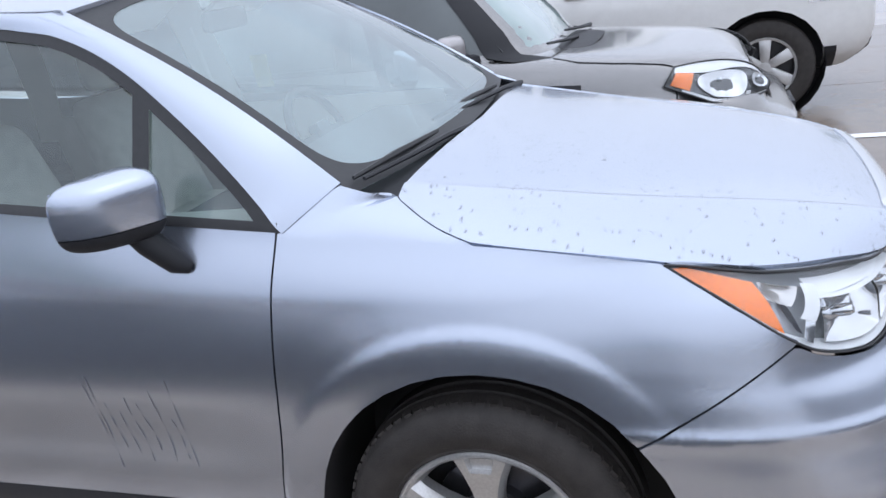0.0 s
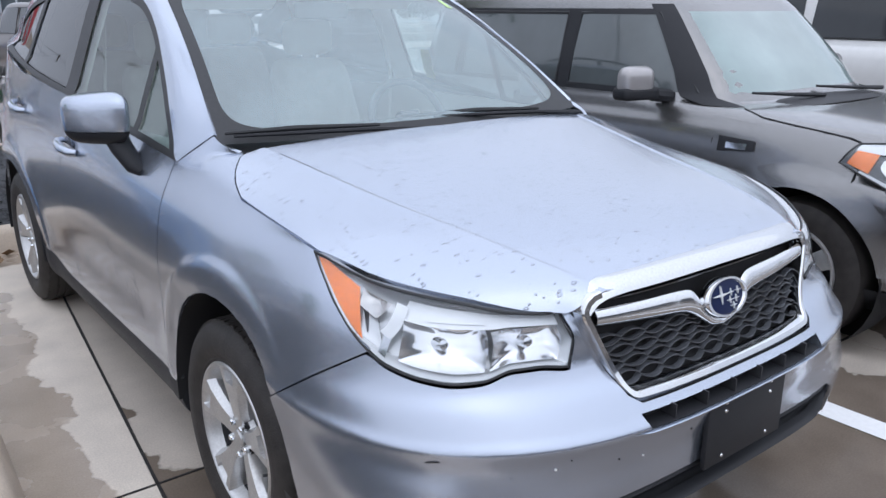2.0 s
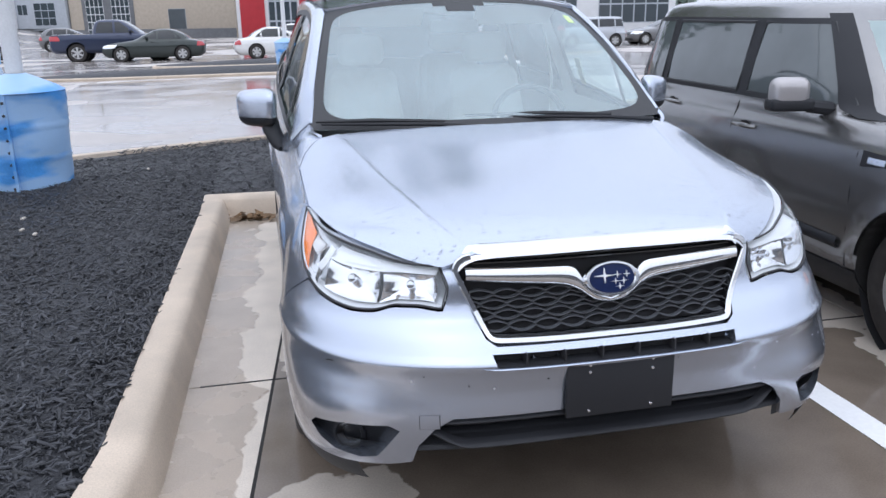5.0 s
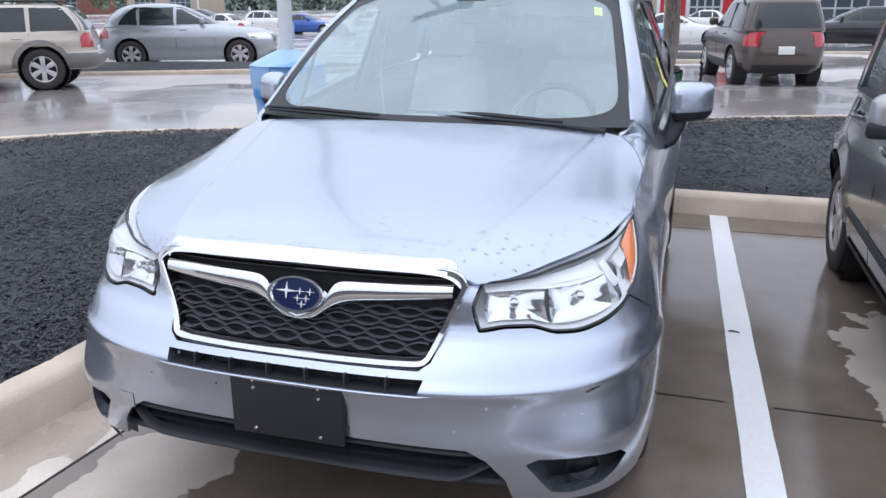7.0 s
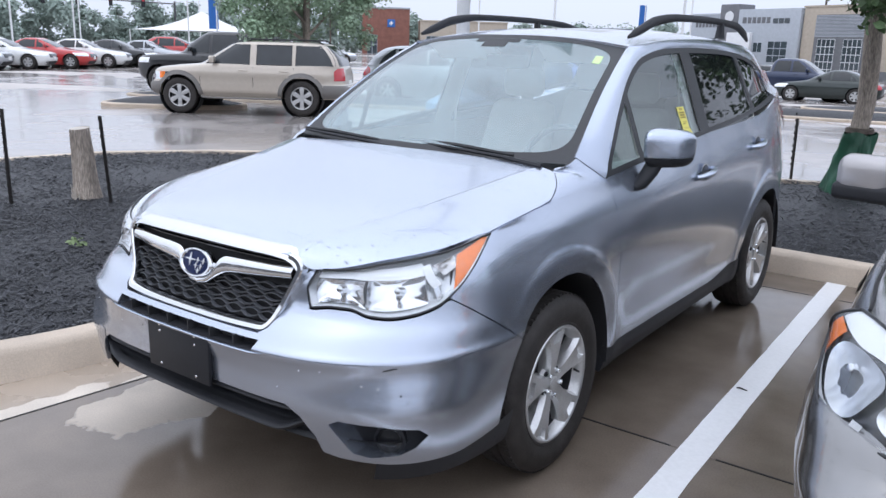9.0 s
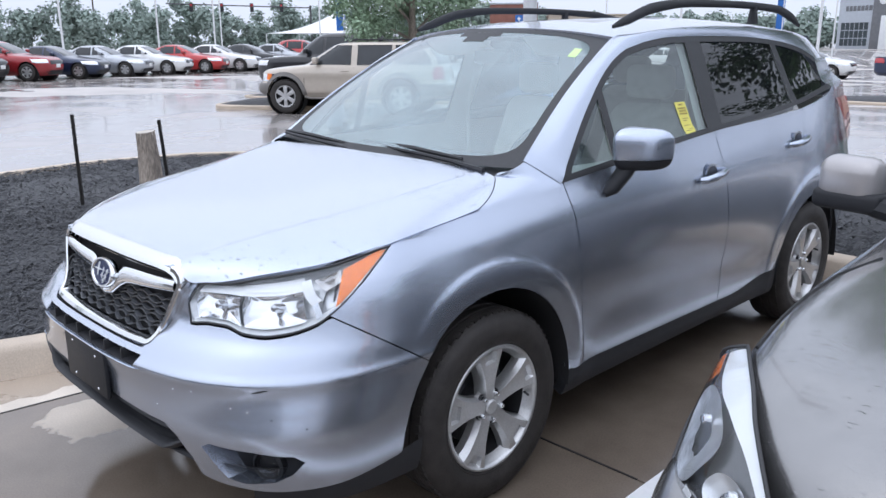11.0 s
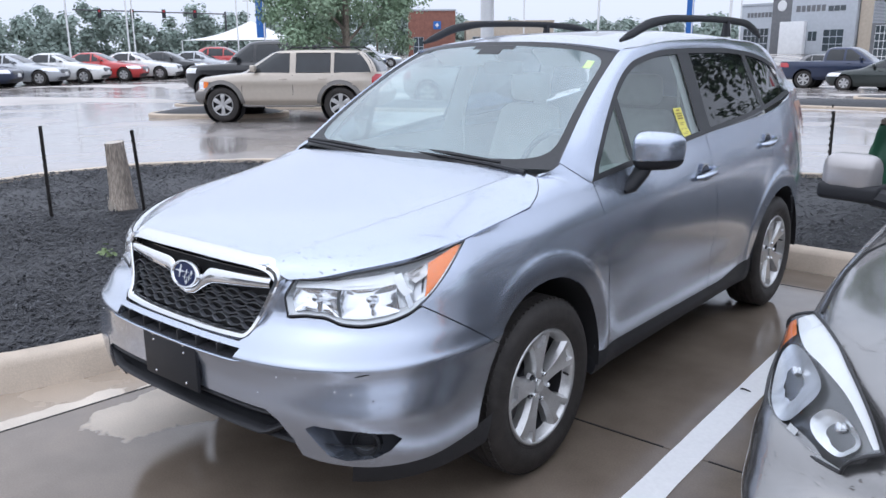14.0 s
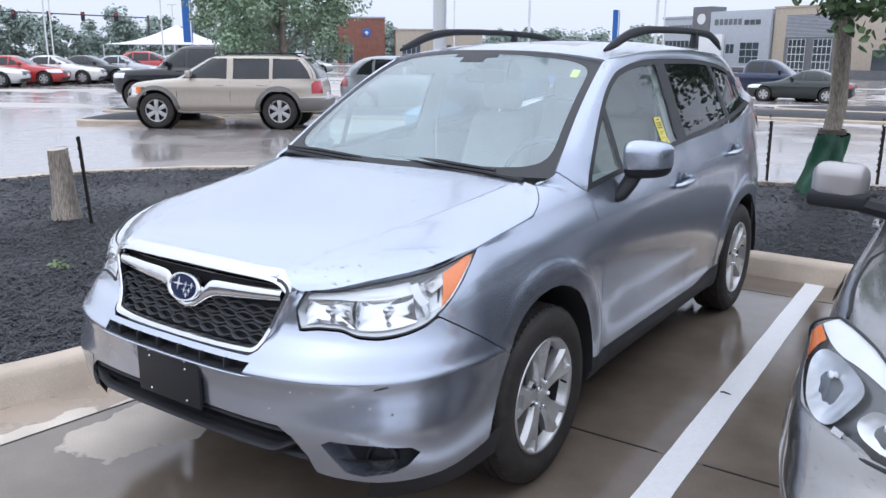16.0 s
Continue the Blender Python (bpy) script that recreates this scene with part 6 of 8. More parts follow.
# ---------------------------------------------------------------- other vehicles
# rows: height, half width, nose, tail (from the front axle, tail positive), squareness
SHAPES = {
    "suv": (2.70, 0.37, [(0.28, 0.76, -0.62, 3.40, 5), (0.42, 0.86, -0.74, 3.54, 5), (0.62, 0.885, -0.78, 3.58, 5), (0.82, 0.89, -0.76, 3.56, 5), (0.95, 0.875, -0.66, 3.54, 5), (1.03, 0.85, -0.45, 3.52, 5), (1.07, 0.835, 0.05, 3.51, 5), (1.10, 0.825, 0.48, 3.50, 6),
                   (1.30, 0.775, 0.78, 3.46, 6), (1.50, 0.715, 1.10, 3.38, 6), (1.64, 0.67, 1.32, 3.30, 6), (1.70, 0.60, 1.50, 3.16, 5), (1.715, 0.42, 1.8, 2.9, 4)],
            (1.13, 1.61, 0.66, [(0.62, 1.36), (1.44, 2.22), (2.30, 3.22)])),
    "boxy": (2.70, 0.38, [(0.36, 0.78, -0.64, 3.58, 6), (0.50, 0.875, -0.745, 3.69, 6), (0.64, 0.885, -0.745, 3.69, 6), (0.69, 0.882, -0.68, 3.62, 6), (0.88, 0.88, -0.65, 3.60, 6), (0.96, 0.865, -0.54, 3.58, 6), (1.025, 0.85, -0.12, 3.56, 6), (1.075, 0.83, 0.40, 3.54, 6.5),
                    (1.23, 0.79, 0.66, 3.47, 7), (1.42, 0.735, 0.98, 3.31, 7), (1.515, 0.70, 1.16, 3.19, 6), (1.555, 0.62, 1.38, 3.02, 5), (1.565, 0.4, 1.7, 2.8, 4)],
             (1.075, 1.485, 0.70, [(0.60, 1.57), (1.72, 2.49), (2.58, 3.38)])),
    "crossover": (2.80, 0.37, [(0.22, 0.76, -0.70, 3.50, 4), (0.40, 0.88, -0.88, 3.66, 4), (0.62, 0.915, -0.93, 3.72, 4), (0.80, 0.92, -0.90, 3.72, 4), (0.93, 0.905, -0.74, 3.68, 4), (1.01, 0.88, -0.40, 3.62, 4), (1.06, 0.86, 0.10, 3.58, 4), (1.10, 0.835, 0.50, 3.55, 4.5),
                         (1.30, 0.775, 0.88, 3.42, 4.5), (1.48, 0.70, 1.26, 3.20, 4.5), (1.60, 0.63, 1.55, 2.95, 4.5), (1.66, 0.52, 1.8, 2.6, 4), (1.672, 0.3, 2.0, 2.4, 3)],
                  (1.14, 1.57, 0.70, [(0.75, 1.58), (1.66, 2.52), (2.60, 3.08)])),
    "sedan": (2.70, 0.33, [(0.18, 0.74, -0.66, 3.48, 4.5), (0.34, 0.85, -0.84, 3.68, 4.5), (0.52, 0.88, -0.90, 3.74, 4.5), (0.68, 0.885, -0.86, 3.74, 4.5), (0.78, 0.87, -0.66, 3.70, 4.5), (0.86, 0.85, -0.25, 3.62, 4.5), (0.92, 0.825, 0.25, 3.40, 4.5), (0.97, 0.80, 0.55, 3.10, 5),
                      (1.12, 0.74, 0.88, 2.92, 5), (1.27, 0.67, 1.22, 2.66, 5), (1.38, 0.60, 1.50, 2.38, 4.5), (1.43, 0.48, 1.72, 2.15, 4), (1.437, 0.3, 1.8, 2.0, 3)],
              (1.00, 1.35, 0.66, [(0.98, 1.60), (1.68, 2.42), (2.50, 2.72)])),
    "pickup": (3.60, 0.42, [(0.40, 0.80, -0.72, 4.70, 6), (0.55, 0.94, -0.86, 4.82, 6), (0.75, 0.97, -0.92, 4.85, 6), (1.0, 0.98, -0.90, 4.85, 6), (1.13, 0.965, -0.74, 4.84, 6), (1.20, 0.94, -0.30, 4.83, 6), (1.24, 0.92, 0.40, 4.82, 7), (1.27, 0.90, 0.62, 2.90, 7),
                       (1.50, 0.85, 0.96, 2.86, 6), (1.72, 0.78, 1.28, 2.78, 6), (1.84, 0.72, 1.50, 2.68, 5), (1.90, 0.60, 1.7, 2.5, 4), (1.91, 0.4, 1.8, 2.4, 3)],
               (1.31, 1.79, 0.74, [(0.98, 1.82), (1.92, 2.68)])),
    "large_suv": (3.00, 0.40, [(0.34, 0.80, -0.70, 3.85, 6), (0.50, 0.96, -0.86, 4.02, 6), (0.72, 1.0, -0.90, 4.06, 6), (0.98, 1.005, -0.86, 4.04, 6), (1.12, 0.985, -0.70, 4.02, 6), (1.18, 0.96, -0.2, 4.0, 6), (1.22, 0.93, 0.55, 3.98, 6),
                          (1.50, 0.87, 0.90, 3.93, 6), (1.72, 0.81, 1.22, 3.86, 6), (1.84, 0.75, 1.42, 3.78, 6), (1.90, 0.66, 1.6, 3.6, 5), (1.91, 0.4, 1.9, 3.3, 4)],
                  (1.27, 1.79, 0.80, [(0.95, 1.70), (1.80, 2.62), (2.72, 3.78)])),
    "box": (2.55, 0.335, [(0.19, 0.78, -0.62, 3.12, 4.5), (0.32, 0.86, -0.77, 3.25, 5.5), (0.50, 0.880, -0.82, 3.30, 6), (0.62, 0.888, -0.82, 3.30, 7), (0.68, 0.888, -0.73, 3.30, 8), (0.72, 0.887, -0.67, 3.29, 9), (0.77, 0.886, -0.645, 3.285, 8), (0.81, 0.884, -0.625, 3.28, 6), (0.885, 0.874, -0.595, 3.26, 5.4), (0.945, 0.860, -0.53, 3.24, 5.2), (0.985, 0.842, -0.40, 3.22, 5.5), (1.03, 0.830, 0.03, 3.20, 5), (1.06, 0.822, 0.42, 3.19, 5.5),
                    (1.20, 0.796, 0.55, 3.16, 5.5), (1.40, 0.745, 0.745, 3.10, 5.5), (1.53, 0.705, 0.885, 3.05, 5.5), (1.585, 0.67, 0.97, 3.0, 5), (1.615, 0.55, 1.2, 2.8, 4), (1.622, 0.3, 1.5, 2.5, 3)],
            (1.095, 1.485, 0.70, [(0.66, 1.50), (1.60, 2.48), (2.56, 3.04)])),
}
PAINTS = {}


def paint(name, color, metal=0.45, rough=0.3):
    if name not in PAINTS:
        PAINTS[name] = material(name + "_car_paint", color, rough, metal, 0.8, fine=0.05, vary=0.03, scale=120)
    return PAINTS[name]


ALLOY_MESH = {}


def plain_wheel(parent, x, y, r, left, fine=False):
    """A smaller stand of tyre, rim and six spokes."""
    w = new("wheel")
    w.parent = parent
    w.matrix_basis = pose(x, y, r, 0, 0, 0 if left else 180)
    key = round(r, 3)
    if key not in ALLOY_MESH:
        t = lathe([(r * 0.62, 0.09), (r * 0.70, 0.105), (r * 0.88, 0.105), (r * 0.97, 0.09), (r, 0.06), (r, -0.06), (r * 0.95, -0.1), (r * 0.6, -0.1)], 40, "x", closed=False)
        m1 = mesh_of("tyre", t)
        m1.materials.append(RUBBER)
        d = lathe([(r * 0.64, 0.095), (r * 0.60, 0.10), (r * 0.57, 0.08), (r * 0.55, 0.0), (0.0, 0.0)], 40, "x", closed=False)
        m2 = mesh_of("rim", d)
        m2.materials.append(RIMDARK)
        s = prism([(-0.035, r * 0.10), (0.035, r * 0.10), (0.05, r * 0.60), (-0.05, r * 0.60)], 0.055, 0.092, (1, 2), bevel=0.006)
        m3 = mesh_of("spoke", s)
        m3.materials.append(RIM)
        c = lathe([(0.0, 0.098), (0.05, 0.095), (0.06, 0.06)], 20, "x")
        m4 = mesh_of("centre_cap", c)
        m4.materials.append(RIM)
        e = lathe([(r * 0.645, 0.092), (r * 0.625, 0.103), (r * 0.585, 0.098), (r * 0.575, 0.07)], 40, "x", closed=False)
        m5 = mesh_of("rim_edge", e)
        m5.materials.append(RIM)
        ALLOY_MESH[key] = (m1, m2, m3, m4, m5)
    m1, m2, m3, m4, m5 = ALLOY_MESH[key]
    for nm, me in (("tyre", m1), ("rim", m2)):
        o = new(nm, me)
        o.parent = w
        if nm == "rim":
            host = o
    for nm, me in (("centre_cap", m4), ("rim_edge", m5)):
        o = new(nm, me)
        o.parent = w
    for k in range(6):
        o = new("spoke", m3)
        o.parent = w
        o.matrix_basis = Matrix.Rotation(2 * math.pi * k / 6, 4, "X")


def build_car(shape, label, color, at, turn, category="car", name="parked_car", two_tone=None, rack=False, group="", rings=72, glass=None, lamps=True, cladding=None, bare=False):
    """A whole vehicle from stacked rounded outlines, nose towards -y before it is turned; at: its middle on the ground."""
    wb, wr, rows, (wz0, wz1, wsw, sides) = SHAPES[shape]
    car = thing(name, label, category, (0, 0, 0), group)
    W, F, T, N = (curve(*[(r[0], r[i]) for r in rows]) for i in (1, 2, 3, 4))
    z_lo, z_hi = rows[0][0], rows[-1][0]

    def point(a, z, out=0.0):
        """Round the body: a degrees from the nose towards +x."""
        w, f, t, n = W(z) + out, F(z) - out, T(z) + out, N(z)
        c, h = (f + t) / 2, (t - f) / 2
        s, k = math.sin(radians(a)), math.cos(radians(a))
        r = (abs(s / w) ** n + abs(k / h) ** n) ** (-1 / n)
        return Vector((r * s, c - r * k, z))

    def flank(y, z, out=0.0):
        w, f, t, n = W(z), F(z), T(z), N(z)
        c, h = (f + t) / 2, (t - f) / 2
        return w * max(1 - min(abs((y - c) / h), 1) ** n, 0.0) ** (1 / n) + out

    def end(x, z, back, out=0.0):
        w, f, t, n = W(z), F(z), T(z), N(z)
        c, h = (f + t) / 2, (t - f) / 2
        d = (h + out) * max(1 - min(abs(x / w), 1) ** n, 0.0) ** (1 / n)
        return c + d if back else c - d

    zs = []
    for a, b in zip(rows, rows[1:]):
        k = 5 if abs(b[2] - a[2]) > 0.25 or abs(b[3] - a[3]) > 0.25 else 3
        zs += [lerp(a[0], b[0], i / k) for i in range(k)]
    zs.append(z_hi)
    b = bmesh.new()
    loops = []
    for z in zs:
        loop = []
        w, f, t, n = W(z), F(z), T(z), N(z)
        c, h = (f + t) / 2, (t - f) / 2
        for i in range(rings):
            q = 2 * math.pi * i / rings
            s, k = math.sin(q), math.cos(q)
            loop.append(b.verts.new((w * math.copysign(abs(s) ** (2 / n), s), c - h * math.copysign(abs(k) ** (2 / n), k), z)))
        loops.append(loop)
    for p, q in zip(loops, loops[1:]):
        for i in range(rings):
            b.faces.new((p[i], p[(i + 1) % rings], q[(i + 1) % rings], q[i]))
    b.faces.new(loops[-1])
    b.faces.new(loops[0])
    bmesh.ops.recalc_face_normals(b, faces=b.faces)
    ar = wr * 1.17
    for wy in (0.0, wb):
        for s in (1, -1):
            cut_hole(b, ring(wy, wr + 0.01, ar, 22), (1, 2), lambda c: c.x * s > 0.45 * W(0.6), 0.10, (-s, 0, 0))
    body = part("body", b, color, car, angle=28)
    for wy in (0.0, wb):
        for s in (1, -1):
            q = lathe([(0.0, 0.0), (ar * 1.02, 0.0), (ar * 1.02, 0.25)], 26, "x", closed=False)
            part("wheel_arch_liner", moved(q, Matrix.Translation((s * (W(0.5) - 0.30), wy, wr + 0.01)) @ Matrix.Rotation(0 if s > 0 else math.pi, 4, "Z")), SHADOW, car)
            plain_wheel(car, s * (W(0.5) - 0.125), wy, wr, s > 0)
    glass = glass or CARGLASS
    # screens
    for back in (False, True):
        if shape == "pickup" and back:
            zz0, zz1 = wz0 + 0.06, wz1 - 0.04
        else:
            zz0, zz1 = wz0, wz1 + 0.01
        if shape in ("suv", "large_suv", "box", "crossover") and back:
            zz0 += 0.02
        q = surface(lambda u, v: (lerp(-1, 1, u) * (W(lerp(zz0, zz1, v)) - 0.105), end(lerp(-1, 1, u) * (W(lerp(zz0, zz1, v)) - 0.105), lerp(zz0, zz1, v), back, 0.004), lerp(zz0, zz1, v)), 16, 10)
        part("rear_screen" if back else "windscreen", turned(q, lambda c: (0, 1 if back else -1, 0.3)), BOXSCREEN if bare and not back else glass, car)
    # side windows, slanted at the ends as the screens are
    lean_f = (F(wz1) - F(wz0)) / (wz1 - wz0)
    for k, (y0, y1) in enumerate(sides):
        for s in (1, -1):
            def win(u, v):
                z = lerp(wz0, wz1, v)
                a = y0 + (lean_f * (z - wz0) * 0.92 if k == 0 else 0.0)
                e = y1 + ((T(z) - T(wz0)) * 0.9 if k == len(sides) - 1 else 0.0)
                y = lerp(min(a, e - 0.08), e, u)
                return (s * flank(y, z, 0.004), y, z)
            part("side_window", turned(surface(win, 8, 8), lambda c: (c.x, 0, 0)), glass, car)
            trim = [win(0, 0), win(1, 0), win(1, 1), win(0, 1), win(0, 0)]
            part("window_seal", tube([Vector(p) for p in trim], 0.011, 5), SEAL, car)
    if bare:
        car.matrix_basis = pose(*at, 0, 0, turn)
        return car, point, flank, end
    # door seams, handles, mirrors
    door_ys = [sides[0][0] - 0.12] + [(p[1] + q[0]) / 2 for p, q in zip(sides, sides[1:])][:2]
    for s in (1, -1):
        for y in door_ys:
            part("door_seam", tube([(s * flank(y, z, -0.001), y, z) for z in (0.38, 0.6, 0.8, wz0 - 0.05)], 0.006, 4), SHADOW, car)
        for y in door_ys[1:]:
            part("door_handle", tube([(s * flank(y - 0.12 - d, wz0 - 0.13, 0.02 if 0 < d < 0.18 else 0.0), y - 0.12 - d, wz0 - 0.13) for d in (0.0, 0.02, 0.09, 0.16, 0.18)], 0.013, 6), SEAL if two_tone else color, car)
        m = box(0.0, 0.19, -0.05, 0.06, -0.07, 0.075, 0.035, seg=3)
        mx = flank(sides[0][0] + 0.22, wz0 + 0.06)
        moved(m, Matrix.Translation((s * (mx + 0.03), sides[0][0] + 0.17, wz0 + 0.09)) @ Matrix.Diagonal((s, 1, 1, 1)))
        bmesh.ops.recalc_face_normals(m, faces=m.faces)
        part("door_mirror", m, color, car)
        part("mirror_arm", tube([(s * (mx - 0.02), sides[0][0] + 0.18, wz0 + 0.02), (s * (mx + 0.07), sides[0][0] + 0.17, wz0 + 0.04)], 0.025, 6), BLACK, car)
    # lamps, grille, bumpers, plates
    zl = lerp(rows[2][0], rows[4][0], 0.72)
    for s in (1, -1):
        for a0, a1, z0, z1, nm, mt in ((16, 27, zl - 0.10, zl + 0.06, "headlamp", REFLECT), (158, 166.5, zl - 0.05, zl + 0.22, "tail_lamp", REDLENS)):
            q = surface(lambda u, v: point(s * lerp(a0 - 2, a1, u) if nm == "headlamp" else s * lerp(a0, a1, u), lerp(z0, z1, v), 0.006), 10, 4)
            part(nm, turned(q, lambda c: (c.x, c.y - wb / 2, 0)), mt, car)
    gx = W(0.6) * 0.52
    q = surface(lambda u, v: (lerp(-gx, gx, u), end(lerp(-gx, gx, u), lerp(zl - 0.16, zl + 0.02, v), False, 0.006), lerp(zl - 0.16, zl + 0.02, v)), 10, 4)
    part("grille", turned(q, lambda c: (0, -1, 0)), BLACKGLOSS, car)
    for back in (False, True):
        q = surface(lambda u, v: (lerp(-0.6, 0.6, u), end(lerp(-0.6, 0.6, u), lerp(rows[0][0] + 0.02, rows[1][0] + 0.04, v), back, 0.007), lerp(rows[0][0] + 0.02, rows[1][0] + 0.04, v)), 10, 3)
        part("bumper_trim", turned(q, lambda c: (0, 1 if back else -1, 0)), BLACK, car)
        zp = rows[2][0] if not back else zl - 0.12
        part("plate", box(-0.15, 0.15, end(0, zp, back) - 0.012, end(0, zp, back) + 0.012, zp - 0.075, zp + 0.075, 0.004), WHITE, car, "pale blank plate")
    if cladding and shape != "boxy":
        for s in (1, -1):
            q = surface(lambda u, v: (s * flank(lerp(-0.55, wb + 0.6, u), lerp(z_lo, z_lo + 0.20, v), 0.008), lerp(-0.55, wb + 0.6, u), lerp(z_lo, z_lo + 0.20, v)), 50, 4)
            for wy in (0.0, wb):
                cut_hole(q, ring(wy, wr + 0.01, ar, 22), (1, 2))
            part("side_cladding", turned(q, lambda c: (c.x, 0, 0)), cladding, car)
    if shape == "boxy":
        # wrapped grey bumpers, flares over the wheels, side step and a rubbing strip
        for a0 in (-27.0, 153.0):
            q = surface(lambda u, v: point(a0 + 54 * u, lerp(0.38, 0.67, v), 0.012 + 0.012 * math.sin(math.pi * v)), 40, 6)
            for wy in (0.0, wb):
                cut_hole(q, ring(wy, wr + 0.01, ar, 22), (1, 2))
            part("bumper", turned(q, lambda c: (c.x, c.y - wb / 2, 0)), cladding, car, "grey plastic bumper")
        for s in (1, -1):
            for wy in (0.0, wb):
                def flare(u, v):
                    a, r = radians(lerp(2, 178, u)), lerp(ar - 0.005, ar + 0.085, v)
                    y, z = wy + r * math.cos(a), wr + 0.01 + r * math.sin(a)
                    return (s * (flank(y, z, 0.006) + 0.030 * (1 - v) ** 1.5), y, z)
                part("wheel_flare", turned(surface(flare, 30, 4), lambda c: (c.x, 0, 0.3)), cladding, car)
            part("side_step", tube([(s * 0.88, 0.50, 0.37), (s * 0.90, 0.62, 0.35), (s * 0.90, 2.10, 0.35), (s * 0.88, 2.2, 0.37)], 0.035, 8, flat=0.6), cladding, car)
            part("rubbing_strip", turned(surface(lambda u, v: (s * flank(lerp(0.46, 3.3, u), lerp(0.80, 0.825, v), 0.010), lerp(0.46, 3.3, u), lerp(0.80, 0.825, v)), 40, 2), lambda c: (c.x, 0, 0)), color, car)
            part("corner_lamp", turned(surface(lambda u, v: point(s * lerp(22.5, 25.0, u), lerp(0.74, 0.88, v), 0.007), 4, 4), lambda c: (c.x, c.y, 0)), AMBER, car, "amber corner lamp")
    if rack:
        for s in (1, -1):
            part("roof_rail", tube([(s * 0.55, sides[0][1] - 0.1, z_hi - 0.03), (s * 0.55, sides[0][1], z_hi + 0.04), (s * 0.53, sides[-1][1] - 0.4, z_hi + 0.04), (s * 0.52, sides[-1][1] - 0.25, z_hi - 0.04)], 0.018, 6), BLACK, car)
    dx = Vector((0, -wb / 2, 0))
    car.matrix_basis = pose(*at, 0, 0, turn) @ Matrix.Translation(dx)
    return car


def build_box_car():
    """The grey upright hatchback beside the silver car."""
    grey = material("graphite_car_paint", (0.245, 0.242, 0.242), 0.27, 0.85, 1.0, fine=0.06, vary=0.03, scale=200, drops=0.35)
    car, point, flank, end = build_car("box", "graphite grey boxy hatchback with rain beads, parked in the next bay", grey, (2.685, -0.13, 0), 0, name="hatchback", rings=140, glass=BOXGLASS, bare=True)
    W, F, T, N = (curve(*[(r[0], r[i]) for r in SHAPES["box"][2]]) for i in (1, 2, 3, 4))

    def corner(a, z, out=0.0):
        """Round the nose from the middle of the front axle: a degrees from dead ahead."""
        w, f, t, n = W(z) + out, F(z) - out, T(z) + out, N(z)
        c, h = (f + t) / 2, (t - f) / 2
        s, k = math.sin(radians(a)), math.cos(radians(a))
        lo, hi = 0.0, 2.0
        for _ in range(30):
            r = (lo + hi) / 2
            if abs(r * s / w) ** n + abs((-r * k - c) / h) ** n < 1:
                lo = r
            else:
                hi = r
        return Vector((r * s, -r * k, z))
    outw = lambda c: (c.x, c.y - 0.3, 0.1)
    low_x = curve((0, 0.600), (0.2, 0.682), (0.4, 0.765), (0.6, 0.825), (0.8, 0.853), (1, 0.862))
    low_y = curve((0, -0.655), (0.2, -0.600), (0.4, -0.530), (0.6, -0.425), (0.8, -0.300), (1, -0.165))
    low_z = curve((0, 0.768), (0.2, 0.762), (0.4, 0.760), (0.6, 0.766), (0.8, 0.815), (1, 0.872))
    top_x = curve((0, 0.530), (0.2, 0.572), (0.4, 0.628), (0.6, 0.686), (0.8, 0.734), (1, 0.790))
    top_y = curve((0, -0.645), (0.2, -0.600), (0.4, -0.520), (0.6, -0.410), (0.8, -0.320), (1, -0.210))
    top_z = curve((0, 0.830), (0.2, 0.890), (0.4, 0.934), (0.6, 0.956), (0.8, 0.959), (1, 0.952))
    for s in (1, -1):
        mir = lambda p: Vector((s * p.x, p.y, p.z))

        def wrapped(q, z, out):
            """The body's outline at a height: q degrees round from the nose."""
            w, f, t, n = W(z) + out, F(z) - out, T(z) + out, N(z)
            return Vector((s * w * math.sin(radians(q)) ** (2 / n), (f + t) / 2 - (t - f) / 2 * math.cos(radians(q)) ** (2 / n), z))

        def pillar(u, v):
            return wrapped(lerp(lerp(41, 37, v), lerp(60, 53, v), u), lerp(1.045, 1.535, v), 0.010)
        part("windscreen_pillar", turned(surface(pillar, 20, 16), lambda c: (c.x * 0.5, -1, 0)), BLACK, car, "black windscreen pillar")
        for y0, y1 in ((1.47, 1.63), (2.45, 2.59)):
            post = surface(lambda u, v: (s * flank(lerp(y0, y1, u), lerp(1.085, 1.495, v), 0.0035), lerp(y0, y1, u), lerp(1.085, 1.495, v)), 4, 10)
            part("door_pillar", turned(post, lambda c: (c.x, 0, 0)), BLACK, car)
        for z0, z1 in ((1.07, 1.10), (1.48, 1.51)):
            strip = surface(lambda u, v: (s * flank(lerp(0.80 if z0 < 1.2 else 0.98, 2.98, u), lerp(z0, z1, v), 0.005), lerp(0.80 if z0 < 1.2 else 0.98, 2.98, u), lerp(z0, z1, v)), 40, 2)
            part("window_trim", turned(strip, lambda c: (c.x, 0, 0)), BLACK, car)
        hl = new("headlamp")
        hl.parent = car
        tagged(hl, "large clear headlamp with an orange corner")

        def lens(u, v, deep=0.0):
            """From the front corner to the tip on the fender (u), from the foot to the bonnet's edge (v)."""
            lo_p = Vector((low_x(u), low_y(u), low_z(u)))
            hi_p = Vector((top_x(u), top_y(u), top_z(u)))
            p = lo_p.lerp(hi_p, v)
            way = Vector((p.x, p.y - 0.15, 0.45)).normalized()
            return mir(p + way * (0.026 * math.sin(math.pi * min(max(v, 0), 1)) + 0.006 - deep))
        ln = part("lens", turned(surface(lens, 34, 14), outw), LENS, hl)
        ln.visible_shadow = False
